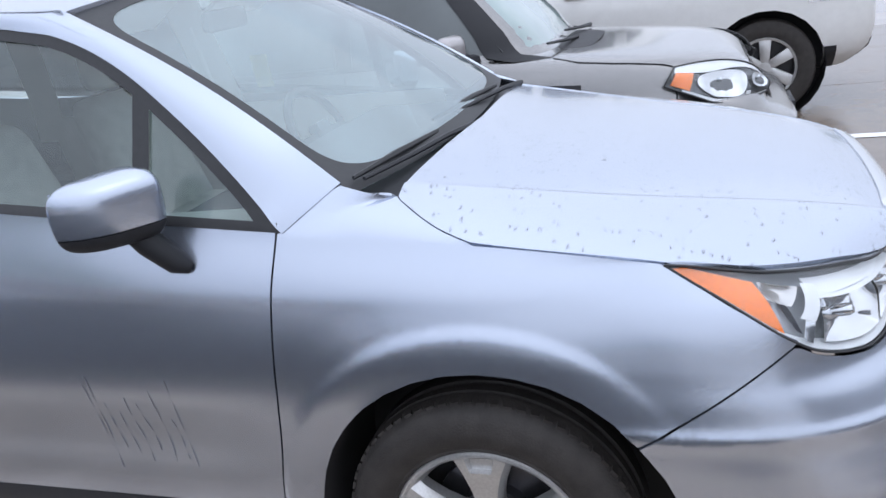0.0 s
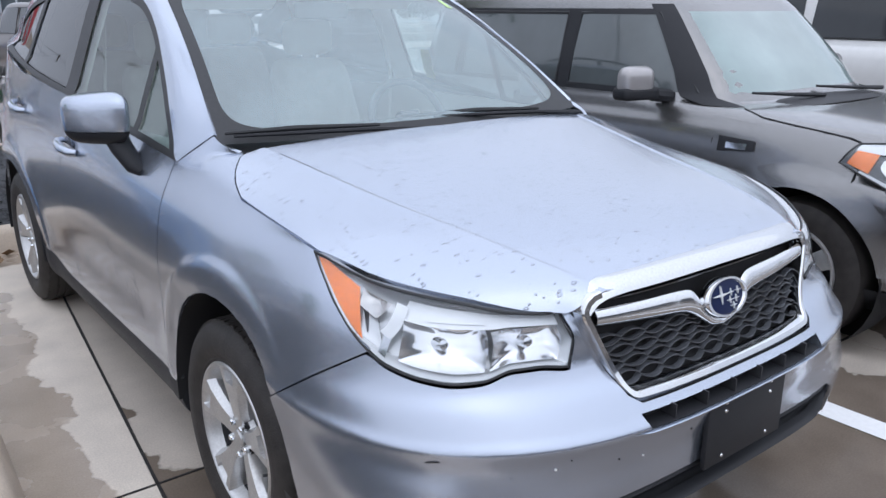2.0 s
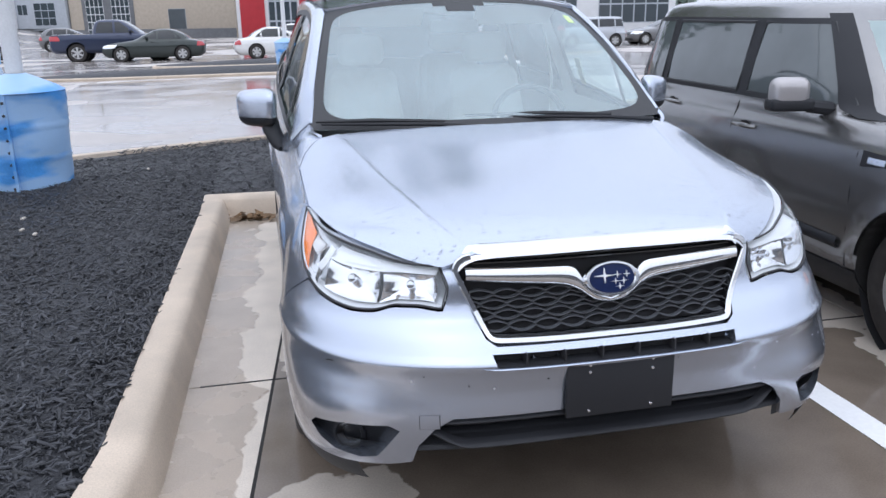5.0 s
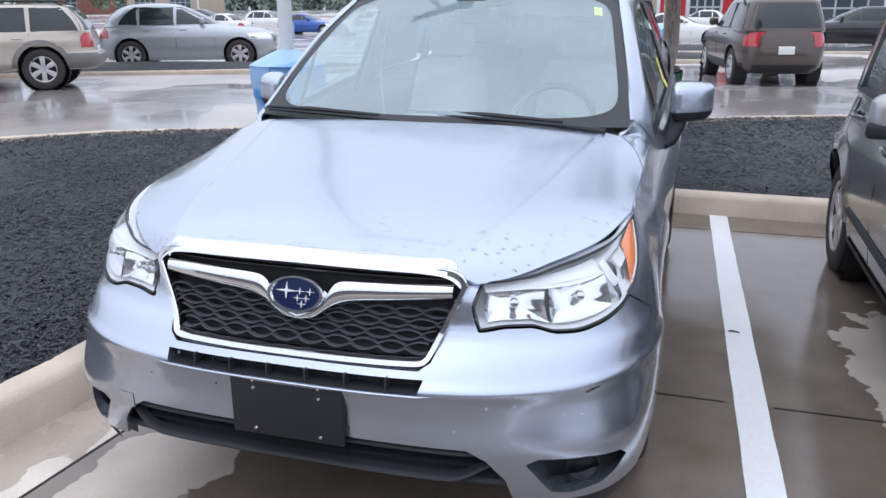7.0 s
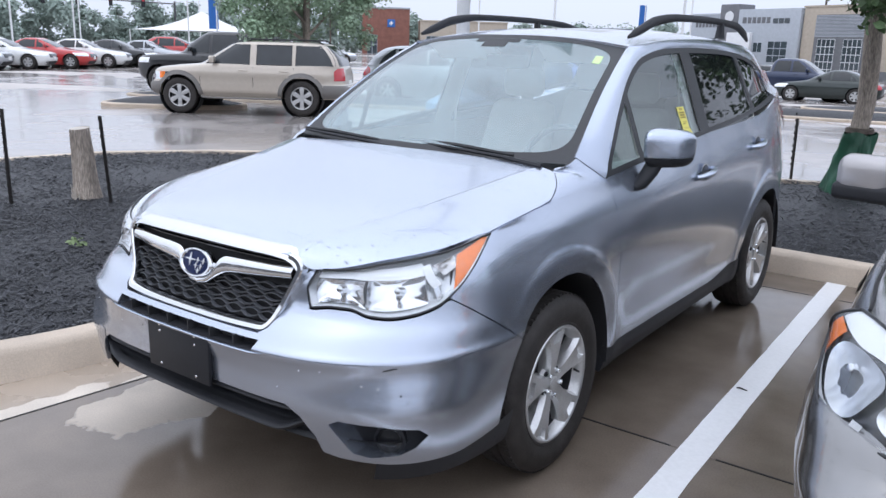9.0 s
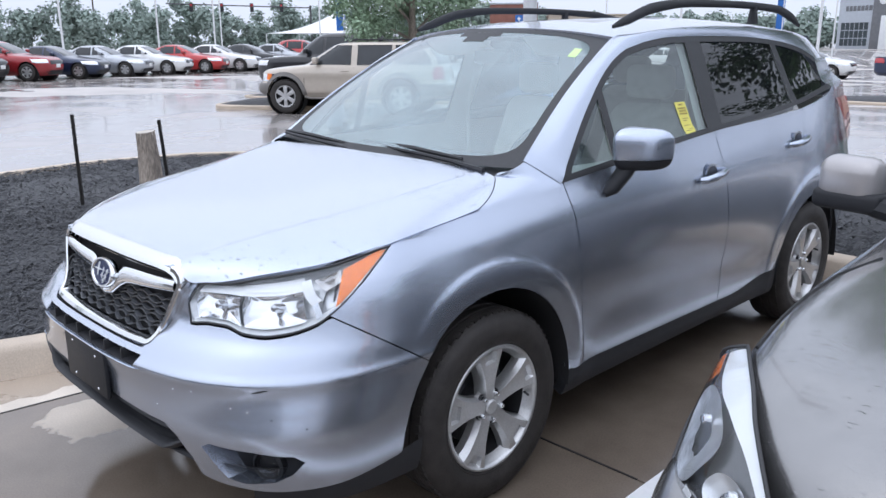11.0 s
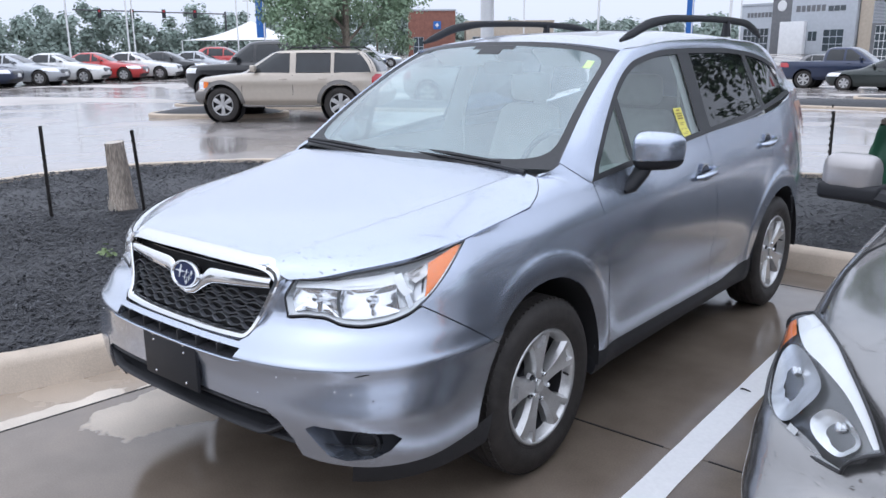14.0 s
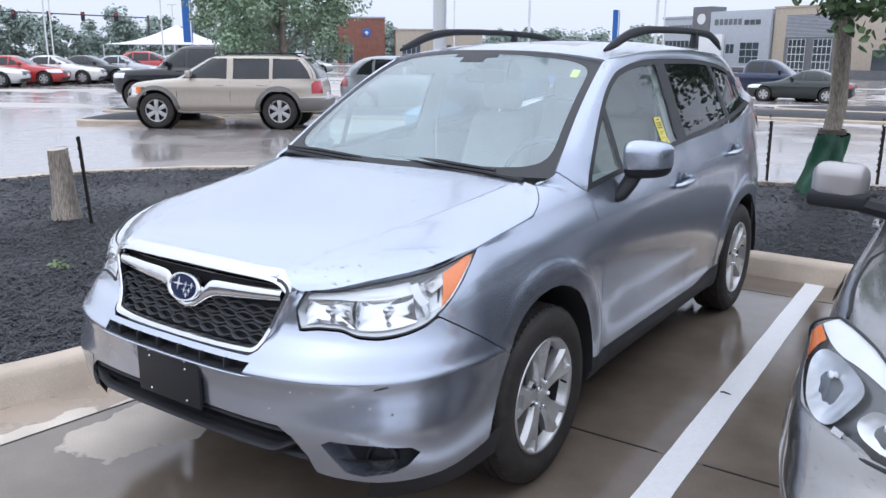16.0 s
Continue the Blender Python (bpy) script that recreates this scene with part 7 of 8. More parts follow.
        part("housing", turned(surface(lambda u, v: lens(u, v, 0.020 * math.sin(math.pi * u) ** 0.3 * math.sin(math.pi * v) ** 0.3), 30, 14), outw), LAMPDARK, hl)
        # bright rim: broad under the bonnet's edge, thin along the foot and round the outer end
        part("bright_edge", turned(surface(lambda u, v: lens(lerp(0.0, 0.99, u), lerp(lerp(0.86, 0.62, smooth(0.25, 0.95, u)), 0.985, v), 0.003 + 0.004 * (1 - v)), 40, 5), outw), GUIDE, hl)
        part("bright_edge", turned(surface(lambda u, v: lens(lerp(0.0, 0.88, u), lerp(0.015, 0.085, v), 0.003), 34, 2), outw), GUIDE, hl)
        part("bright_edge", turned(surface(lambda u, v: lens(lerp(0.30, 0.36, u), lerp(0.07, 0.20, v), 0.003), 3, 3), outw), GUIDE, hl)
        for u0, v0, ru, rv in ((0.575, 0.42, 0.215, 0.30), (0.17, 0.52, 0.130, 0.25)):
            def dish(u, v):
                a = 2 * math.pi * u
                ca, sa = math.cos(a), math.sin(a)
                uu = u0 + ru * v * math.copysign(abs(ca) ** 0.7, ca)
                vv = v0 + rv * v * math.copysign(abs(sa) ** 0.7, sa) * (1 - 0.25 * ca)
                flute = 0.0006 * math.sin(uu * 95) * smooth(0.15, 0.4, v) * smooth(1.0, 0.8, v) * (sa < 0.35)
                return lens(uu, vv, 0.003 + 0.020 * (1 - v * v) + flute)
            bowl = part("reflector_bowl", turned(surface(dish, 96, 14, v0=0.02), outw), HAZYBOWL, hl)
            part("bulb_cap", moved(lathe([(0.0, 0.014), (0.010, 0.011), (0.013, 0.0)], 14), Matrix.Translation(lens(u0 + 0.02, v0 + 0.10, 0.014)) @ Matrix.Rotation(radians(s * 40), 4, "Z") @ Matrix.Rotation(radians(70), 4, "X")), CHROME, bowl)
        part("side_reflector", turned(surface(lambda u, v: lens(lerp(0.83, 0.965, u), lerp(0.10, 0.62, v), 0.0015), 10, 6), outw), AMBER, hl, "orange corner reflector")
        loop = [lens(u / 30, 0, -0.001) for u in range(31)] + [lens(1, v / 6, -0.001) for v in range(7)] + [lens(1 - u / 30, 1, -0.001) for u in range(31)] + [lens(0, 1 - v / 4, -0.001) for v in range(5)]
        part("seal", tube(loop, 0.004, 6), SEAL, hl)
        shelf = surface(lambda u, v: mir(Vector((low_x(u), low_y(u), low_z(u))) + Vector((low_x(u), low_y(u) - 0.15, 0)).normalized() * (0.004 + 0.016 * v) + Vector((0, 0, -0.07 * v))), 26, 4, 0.14, 0.70)
        part("lower_lamp_strip", turned(shelf, outw), BLACKGLOSS, car)
        fo = part("fog_pocket", turned(surface(lambda u, v: mir(corner(lerp(38, 54, u), lerp(0.34, 0.52, v), 0.005)), 8, 6), outw), BLACK, car)
        c = mir(corner(46, 0.43, 0.010))
        part("fog_lamp", moved(lathe([(0.058, 0.0), (0.048, 0.014), (0.0, 0.020)], 22), Matrix.Translation(c) @ Matrix.Rotation(radians(s * 40), 4, "Z") @ Matrix.Rotation(radians(90), 4, "X")), REFLECT, fo)
        part("bumper_band", turned(surface(lambda u, v: mir(corner(lerp(0, 80, u), lerp(0.20, 0.33, v), 0.006)), 20, 4), outw), BLACK, car)
        part("bumper_seam", tube([mir(corner(a, z, 0.0)) for a, z in ((74, 0.90), (75, 0.80), (77, 0.72))], 0.005, 5), SHADOW, car)
        # fender vent with a clear side lamp
        vz, vy = 0.882, 0.34
        vent = surface(lambda u, v: (s * flank(lerp(vy - 0.10, vy + 0.09, u), lerp(vz - 0.035, vz + 0.030, v), 0.006), lerp(vy - 0.10, vy + 0.09, u), lerp(vz - 0.035 + 0.02 * (1 - u), vz + 0.030 + 0.01 * u, v)), 6, 4)
        vt = part("fender_vent", turned(vent, lambda c: (c.x, 0, 0)), BLACK, car, "black fender vent")
        sl = surface(lambda u, v: (s * flank(lerp(vy - 0.065, vy + 0.045, u), lerp(vz - 0.014, vz + 0.014, v), 0.012), lerp(vy - 0.065, vy + 0.045, u), lerp(vz - 0.014, vz + 0.014, v)), 6, 2)
        part("side_lamp", turned(sl, lambda c: (c.x, 0, 0)), REFLECT, vt)
        band = surface(lambda u, v: (s * flank(lerp(-0.4, 3.0, u), lerp(0.19, 0.33, v), 0.008), lerp(-0.4, 3.0, u), lerp(0.19, 0.33, v)), 50, 4)
        for wy in (0.0, 2.55):
            cut_hole(band, ring(wy, 0.345, 0.335 * 1.17, 22), (1, 2))
        part("side_cladding", turned(band, lambda c: (c.x, 0, 0)), BLACK, car)
        for y in (0.47, 1.55, 2.42):
            zz = [0.34, 0.5, 0.7, 0.9, 1.04] if y < 2 else [0.72, 0.82, 0.92, 1.04]
            bend = lambda z: y + (0.10 if y > 2 and z > 0.8 else 0.0)
            part("door_seam", tube([(s * flank(bend(z), z, -0.002), bend(z), z) for z in zz], 0.005, 5), SHADOW, car)
        for y, z in ((1.41, 0.915), (2.32, 0.965)):
            x = flank(y, z)
            h = tube([(s * (x + 0.002), y - 0.10, z - 0.004), (s * (x + 0.030), y - 0.07, z), (s * (x + 0.036), y, z + 0.003), (s * (x + 0.030), y + 0.07, z + 0.004), (s * (x + 0.002), y + 0.09, z + 0.004)], [0.011, 0.014, 0.015, 0.014, 0.011], 8)
            hd = part("door_handle", h, grey, car)
            # near-black dish: the shade of the handle's cup as colour
            part("handle_recess", moved(lathe([(0.055, 0.003), (0.04, -0.002), (0.0, -0.004)], 18, closed=False), Matrix.Translation((s * (x + 0.002), y, z - 0.006)) @ Matrix.Rotation(radians(90 * s), 4, "Y") @ Matrix.Diagonal((0.6, 1, 1, 1))), SHADOW, hd)
        mould = surface(lambda u, v: (s * (flank(lerp(0.52, 2.12, u), lerp(0.415, 0.475, v)) + 0.004 + 0.014 * math.sin(math.pi * v)), lerp(0.52, 2.12, u), lerp(0.415, 0.475, v) + 0.03 * u), 30, 6)
        part("door_moulding", turned(mould, lambda c: (c.x, 0, 0)), BLACK, car, "black door moulding")
        # mirror
        m = box(0.02, 0.22, -0.06, 0.05, -0.075, 0.080, 0.05, seg=4)
        moved(m, Matrix.Translation((s * 0.868, 0.85, 1.150)) @ Matrix.Rotation(radians(s * 12), 4, "Z") @ Matrix.Diagonal((s, 1, 1, 1)))
        bmesh.ops.recalc_face_normals(m, faces=m.faces)
        mr = part("door_mirror", m, paint("silver_grey", (0.42, 0.40, 0.40), 0.4), car, "pale grey and black door mirror")
        lo_m = box(0.0, 0.225, -0.062, 0.055, -0.090, -0.025, 0.02, seg=3)
        moved(lo_m, Matrix.Translation((s * 0.866, 0.85, 1.150)) @ Matrix.Rotation(radians(s * 12), 4, "Z") @ Matrix.Diagonal((s, 1, 1, 1)))
        bmesh.ops.recalc_face_normals(lo_m, faces=lo_m.faces)
        part("mirror_base", lo_m, BLACK, mr)
        part("mirror_arm", tube([(s * 0.78, 0.80, 1.070), (s * 0.90, 0.83, 1.085)], 0.034, 8), BLACK, mr)
        # flares above the wheels
        for wy in (0.0, 2.55):
            def flare(u, v):
                a, r = radians(lerp(8, 172, u)), lerp(0.392, 0.50, v)
                y, z = wy + r * math.cos(a), 0.345 + r * math.sin(a)
                return (s * (flank(y, z, 0.002) + 0.020 * (1 - v) ** 1.5), y, z)
            part("wheel_flare", turned(surface(flare, 34, 5), lambda c: (c.x, 0, 0.3)), grey, car)
        part("tail_lamp", turned(surface(lambda u, v: mir(point(lerp(160.5, 166, u), lerp(0.95, 1.42, v), 0.008)), 6, 8), lambda c: (c.x, c.y - 1, 0)), REDLENS, car)
        part("bonnet_seam", tube([mir(corner(a, z, 0.0005)) for a, z in ((75, 0.955), (78, 0.968), (86, 0.983), (96, 0.997), (108, 1.015), (118, 1.04))], 0.005, 5), SHADOW, car)
    gr = surface(lambda u, v: (lerp(-0.42, 0.42, u), end(lerp(-0.42, 0.42, u), lerp(0.70, 0.76, v), False, 0.006), lerp(0.70, 0.76, v)), 12, 3)
    part("grille", turned(gr, lambda c: (0, -1, 0)), BLACKGLOSS, car)
    gr = surface(lambda u, v: (lerp(-0.46, 0.46, u), end(lerp(-0.46, 0.46, u), lerp(0.26, 0.50, v), False, 0.008), lerp(0.26, 0.50, v)), 14, 5)
    part("lower_intake", turned(gr, lambda c: (0, -1, 0)), BLACK, car)
    part("plate_bracket", box(-0.16, 0.16, end(0, 0.55, False) - 0.02, end(0, 0.55, False), 0.49, 0.62, 0.004), BLACK, car, "blank black plate bracket")
    for x0, x1 in ((0.62, 0.02), (-0.04, -0.60)):
        part("wiper", tube([(x0, 0.36, 1.068), (lerp(x0, x1, 0.5), 0.385, 1.085), (x1, 0.44, 1.105)], [0.013, 0.011, 0.007], 6), BLACK, car, "black windscreen wiper")
    cw = surface(lambda u, v: (lerp(-0.74, 0.74, u), lerp(0.22, 0.46, v) + 0.10 * (2 * u - 1) ** 2, 1.048 + 0.022 * v - 0.016 * (2 * u - 1) ** 2), 20, 3)
    part("cowl", turned(cw, lambda c: (0, 0, 1)), BLACK, car)
    return car


HAZYBOWL = material("hazy_lamp_bowl", (0.72, 0.74, 0.76), 0.30, 0.75, vary=0.25, scale=120, fine=0.1)
LAMPDARK = material("smoked_lamp_housing", (0.13, 0.135, 0.14), 0.2, 0.6, vary=0.1)
GREYCLAD = material("grey_bumper_plastic", (0.17, 0.16, 0.15), 0.5, vary=0.1)
# opaque pale green: sky seen through the screen, put into its colour
BOXSCREEN = material("sky_toned_opaque_glass", (0.30, 0.385, 0.38), 0.08, coat=0.8, vary=0.2, scale=14)
# opaque dark panes, as the hatchback has no cabin behind them
BOXGLASS = material("opaque_dark_glass", (0.10, 0.115, 0.12), 0.06, coat=0.6, vary=0.25, scale=12)
box_car = build_box_car()
WHITE_CAR = paint("white", (0.76, 0.76, 0.75), 0.0, 0.35)
BEIGE_CAR = paint("champagne", (0.52, 0.46, 0.39), 0.3)
SILVER_CAR = paint("silver", (0.44, 0.46, 0.49), 0.5)
GREY_CAR = paint("grey", (0.16, 0.16, 0.165), 0.5)
BLACK_CAR = paint("black", (0.014, 0.015, 0.018), 0.1)
RED_CAR = paint("red", (0.32, 0.022, 0.028), 0.25)
BRIGHTRED_CAR = paint("bright_red", (0.50, 0.03, 0.03), 0.0)
BLUE_CAR = paint("navy_blue", (0.016, 0.028, 0.070), 0.35)
BRIGHTBLUE_CAR = paint("bright_blue", (0.03, 0.10, 0.36), 0.3)
GREEN_CAR = paint("dark_green", (0.022, 0.032, 0.03), 0.3)
BROWN_CAR = paint("brown", (0.085, 0.065, 0.055), 0.45)


def ahead(a, b, shape):
    """Middle and turn of a car whose front wheels stand at a and rear wheels at b (nearer side)."""
    return math.degrees(math.atan2(b[1] - a[1], b[0] - a[0])) - 90


BUILT = {}


def row_car(shape, label, color, x, y, facing, name="parked_car", group="", rack=False, cladding=None):
    """A car of a known shape in its own paint; facing: the compass of the nose, degrees anticlockwise from +x."""
    key = (shape, rack, cladding)
    wb = SHAPES[shape][0]
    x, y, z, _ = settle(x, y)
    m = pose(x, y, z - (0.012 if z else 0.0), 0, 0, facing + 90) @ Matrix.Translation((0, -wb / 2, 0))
    if key not in BUILT:
        BUILT[key] = build_car(shape, label, color, (x, y, 0), facing + 90, name=name, group=group, rack=rack, cladding=cladding, rings=160 if shape == "boxy" else 72)
        BUILT[key].matrix_basis = m
        return BUILT[key]
    car = copy_thing(BUILT[key], m)
    car.name = name
    tagged(car, label, group=group)
    for o in car.children:
        if o.name.split(".")[0] in ("body", "door_mirror", "door_handle"):
            o.material_slots[0].link = "OBJECT"
            o.material_slots[0].material = color
    return car


row_car("large_suv", "white full-size off-roader with black bumper step", WHITE_CAR, 5.95, 0.52, 270, name="off_roader", cladding=BLACK)
row_car("boxy", "champagne boxy off-roader with grey lower bumpers", BEIGE_CAR, -12.35, 9.85, 213, name="off_roader", cladding=GREYCLAD, rack=True)
row_car("crossover", "silver crossover with machined wheels, wet", SILVER_CAR, -11.45, 15.75, 24, name="crossover")
row_car("large_suv", "black large off-roader with rain on it", BLACK_CAR, -18.6, 13.8, 206, name="off_roader")
row_car("sedan", "dark green saloon car, wet", GREEN_CAR, -4.5, 29.0, 180, name="saloon_car")
row_car("pickup", "navy blue pickup truck with a crew cab", BLUE_CAR, -5.75, 29.8, 0, name="pickup_truck")
row_car("suv", "dark brown estate car with rain on its paint", BROWN_CAR, 2.12, 15.4, 100, name="estate_car", cladding=BLACK)
van = row_car("crossover", "white people carrier with printed sides", WHITE_CAR, -14.2, 34.2, 180, name="people_carrier")
x = 0.9
for w, h in ((0.42, 0.50), (0.22, 0.34), (0.10, 0.34), (0.24, 0.34), (0.24, 0.34), (0.22, 0.34)):
    part("print_bar", box(0.925, 0.932, x, x + w, 0.66, 0.66 + h), GREY_CAR, van)
    x += w + 0.08
row_car("crossover", "plain white crossover, wet with rain", WHITE_CAR, -11.6, 32.6, 0, name="crossover")
row_car("sedan", "bright blue wet saloon car", BRIGHTBLUE_CAR, -17.6, 35.2, 0, name="saloon_car")
row_car("crossover", "plain white crossover, wet with rain", WHITE_CAR, -21.0, 37.5, 0, name="crossover")
row_car("sedan", "plain white saloon car, wet", WHITE_CAR, -21.5, 33.0, 180, name="saloon_car")
row_car("sedan", "plain white saloon car, wet", WHITE_CAR, 0.2, 28.6, 0, name="saloon_car")
row_car("crossover", "plain white crossover, wet with rain", WHITE_CAR, 0.6, 40.5, 180, name="crossover")
row_car("sedan", "plain silver saloon car, wet", SILVER_CAR, 3.1, 37.6, 0, name="saloon_car")
row_car("crossover", "shiny black crossover, wet", BLACK_CAR, 5.6, 27.5, 180, name="crossover")
row_car("pickup", "black crew-cab pickup truck, wet", BLACK_CAR, 9.3, 30.2, 180, name="pickup_truck")
row_car("box", "silver boxy hatchback, wet with rain", SILVER_CAR, 13.0, 30.6, 180, name="small_hatchback")
row_car("sedan", "plain grey saloon car, wet", GREY_CAR, 16.8, 31.5, 180, name="saloon_car")
row_car("crossover", "dark grey crossover, wet", GREY_CAR, -9.3, 40.0, 0, name="crossover")
row_car("crossover", "shiny black crossover, wet", BLACK_CAR, -26.5, 40.0, 0, name="crossover")
# the long row of stock at the far edge of the lot
STOCK = [("crossover", RED_CAR, "dark red crossover"), ("sedan", BLUE_CAR, "navy blue saloon car"), ("sedan", SILVER_CAR, "silver saloon car"), ("sedan", WHITE_CAR, "white saloon car"), ("sedan", BRIGHTRED_CAR, "bright red saloon car"), ("sedan", WHITE_CAR, "white saloon car"),
         ("sedan", BLACK_CAR, "black saloon car"), ("sedan", SILVER_CAR, "silver saloon car"), ("crossover", BRIGHTRED_CAR, "bright red crossover"), ("sedan", WHITE_CAR, "white saloon car"), ("sedan", GREY_CAR, "grey saloon car"), ("sedan", SILVER_CAR, "silver saloon car"), ("crossover", BLACK_CAR, "black crossover")]
for i in range(-1, 16):
    shape, color, label = STOCK[i % 13]
    row_car(shape, label + " in a long row of stock", color, -36.2 - 0.53 * i, 9.6 + 2.36 * i, 40, group="stock row", name="stock_car")
# ---------------------------------------------------------------- surroundings
POLEWHITE = material("white_pole_paint", (0.70, 0.71, 0.72), 0.4, vary=0.06, fine=0.05)
BARRELBLUE = material("faded_blue_plastic", (0.075, 0.31, 0.72), 0.38, vary=0.25, scale=22, fine=0.08, bump=0.15)
bn, bl = BARRELBLUE.node_tree.nodes, BARRELBLUE.node_tree.links
fade_at, fade_noise, fade_edge, fade_mix = bn.new("ShaderNodeMapping"), bn.new("ShaderNodeTexNoise"), bn.new("ShaderNodeMapRange"), bn.new("ShaderNodeMixRGB")
fade_at.inputs["Scale"].default_value = (0.8, 0.8, 2.6)
fade_noise.inputs["Scale"].default_value, fade_noise.inputs["Detail"].default_value = 1.9, 2
fade_edge.inputs["From Min"].default_value, fade_edge.inputs["From Max"].default_value, fade_edge.inputs["To Max"].default_value = 0.40, 0.50, 0.80
fade_mix.inputs[2].default_value = (0.40, 0.58, 0.80, 1)
bl.new(bn["Texture Coordinate"].outputs["Object"], fade_at.inputs["Vector"])
bl.new(fade_at.outputs[0], fade_noise.inputs["Vector"])
bl.new(fade_noise.outputs[0], fade_edge.inputs[0])
bl.new(fade_edge.outputs[0], fade_mix.inputs[0])
bl.new(bn["Hue/Saturation/Value"].outputs[0], fade_mix.inputs[1])
bl.new(fade_mix.outputs[0], bn["Principled BSDF"].inputs["Base Color"])
STEELDARK = material("rusty_dark_steel", (0.028, 0.025, 0.023), 0.6, 0.4, vary=0.4, fine=0.3, bump=0.3)
BARK = material("grey_bark", (0.30, 0.255, 0.215), 0.9, bump=1.0, scale=30, vary=0.45, fine=0.45, drawn=0.16)
BARKDARK = material("dark_bark", (0.10, 0.082, 0.068), 0.9, bump=1.0, scale=30, vary=0.3, fine=0.3)
BAGGREEN = material("green_watering_bag", (0.012, 0.085, 0.045), 0.55, bump=0.4, scale=18, vary=0.3, fine=0.1)
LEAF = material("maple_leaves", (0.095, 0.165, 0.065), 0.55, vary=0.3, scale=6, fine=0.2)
# the air's haze is put into this pale, greyed leaf colour
LEAFFAR = material("haze_paled_far_leaves", (0.31, 0.375, 0.335), 1.0, spec=0.0, vary=0.12, scale=2, fine=0.2)
# lighter than the maple's green, with rain haze mixed into the colour
LEAFMID = material("haze_paled_street_leaves", (0.27, 0.37, 0.25), 0.6, vary=0.3, scale=6, fine=0.2)
WALLGREY = material("grey_metal_cladding", (0.40, 0.43, 0.47), 0.55, vary=0.06, fine=0.04)
WALLDARK = material("charcoal_block_wall", (0.15, 0.155, 0.165), 0.8, vary=0.12, fine=0.08, bump=0.2)
WALLTAN = material("tan_plaster", (0.44, 0.38, 0.31), 0.85, vary=0.08, fine=0.05, bump=0.15)
WALLRED = material("red_cladding", (0.42, 0.025, 0.035), 0.4, vary=0.08)
WALLWHITE = material("white_cladding", (0.68, 0.69, 0.70), 0.45, vary=0.05)
BRICK = material("red_brown_brick_wall", (0.23, 0.10, 0.075), 0.85, vary=0.15, fine=0.2, bump=0.3, scale=14)
SHOPGLASS = material("shop_glass", (0.05, 0.065, 0.075), 0.06, coat=0.3, vary=0.2, scale=3)
TENTWHITE = material("white_tent_cloth", (0.80, 0.80, 0.80), 0.7, vary=0.04, bump=0.1)
BANNER = material("blue_banner", (0.02, 0.13, 0.42), 0.6, vary=0.1)
WEED = material("pale_green_weed", (0.20, 0.27, 0.12), 0.6, vary=0.2)
CHIP = material("pale_wood_chip", (0.55, 0.50, 0.44), 0.8, vary=0.1)
DEADLEAF = material("dry_leaves", (0.20, 0.12, 0.06), 0.8, vary=0.4, scale=40)


def build_barrel_pole(x, y, z, label_group="light poles"):
    """A white lamp post whose foot stands in a riveted blue plastic collar."""
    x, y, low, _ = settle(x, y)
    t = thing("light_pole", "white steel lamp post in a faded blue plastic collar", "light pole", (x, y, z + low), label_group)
    part("pole", tube([(0, 0, 0), (0, 0, 4.2), (0, 0, 8.6)], [0.074, 0.070, 0.06], 20), POLEWHITE, t)
    b = bmesh.new()

    def wall(u, v):
        a = 2 * math.pi * u
        r = 0.332 + 0.045 * v + 0.012 * math.sin(3 * a + 2 * v) + 0.010 * math.sin(v * 9.42) * math.sin(a * 2)
        for k in (0.33, 0.67):
            r += 0.008 * smooth(0.02, 0.0, abs(v - k))
        return (r * math.cos(a), r * math.sin(a), 0.86 * v)
    surface(wall, 60, 36, close=True, bm=b)
    drum = part("collar", turned(b, lambda c: (c.x, c.y, 0)), BARRELBLUE, t, "faded blue plastic collar")
    b = bmesh.new()
    surface(lambda u, v: (lerp(0.385, 0.085, v) * math.cos(2 * math.pi * u), lerp(0.385, 0.085, v) * math.sin(2 * math.pi * u), 0.865 + 0.15 * v ** 0.9), 60, 8, close=True, bm=b)
    part("collar_lid", turned(b, lambda c: (0, 0, 1)), BARRELBLUE, t)
    part("flange", moved(box(-0.012, 0.012, -0.03, 0.03, 0.0, 0.86), Matrix.Translation((-0.02, -0.362, 0))), BARRELBLUE, drum)
    for k in range(8):
        part("bolt", moved(lathe([(0, 0.014), (0.012, 0.012), (0.013, 0)], 8), Matrix.Translation((-0.045 + 0.002 * k, -0.366 - 0.004 * k, 0.06 + 0.105 * k)) @ Matrix.Rotation(radians(90), 4, "X")), DARKCHROME, drum)
    head = part("lamp_head", box(-0.9, 0.9, -0.18, 0.18, 8.55, 8.7, 0.03), POLEWHITE, t)
    return t


build_barrel_pole(-3.02, 4.86, 0.10)
build_barrel_pole(-10.0, 29.2, 0)
build_barrel_pole(-0.05, 22.6, 0.0)
build_barrel_pole(-16.4, 30.5, 0)


def stake(x, y, lean, h=0.80):
    t = bmesh.new()
    tube([(0, 0, -0.1), (lean[0] * h, lean[1] * h, h)], 0.017, 4, bm=t)
    for k in range(9):
        z = 0.16 + 0.075 * k
        box(lean[0] * z - 0.026, lean[0] * z - 0.010, lean[1] * z - 0.008, lean[1] * z + 0.008, z, z + 0.03, bm=t)
    ob = part("stake", t, STEELDARK)
    ob.matrix_basis = pose(x, y, 0.12)
    return tagged(ob, "dark steel fence stake driven into black mulch", "stake", "stakes in the bed")


stake(-4.30, 1.36, (0.06, -0.10))
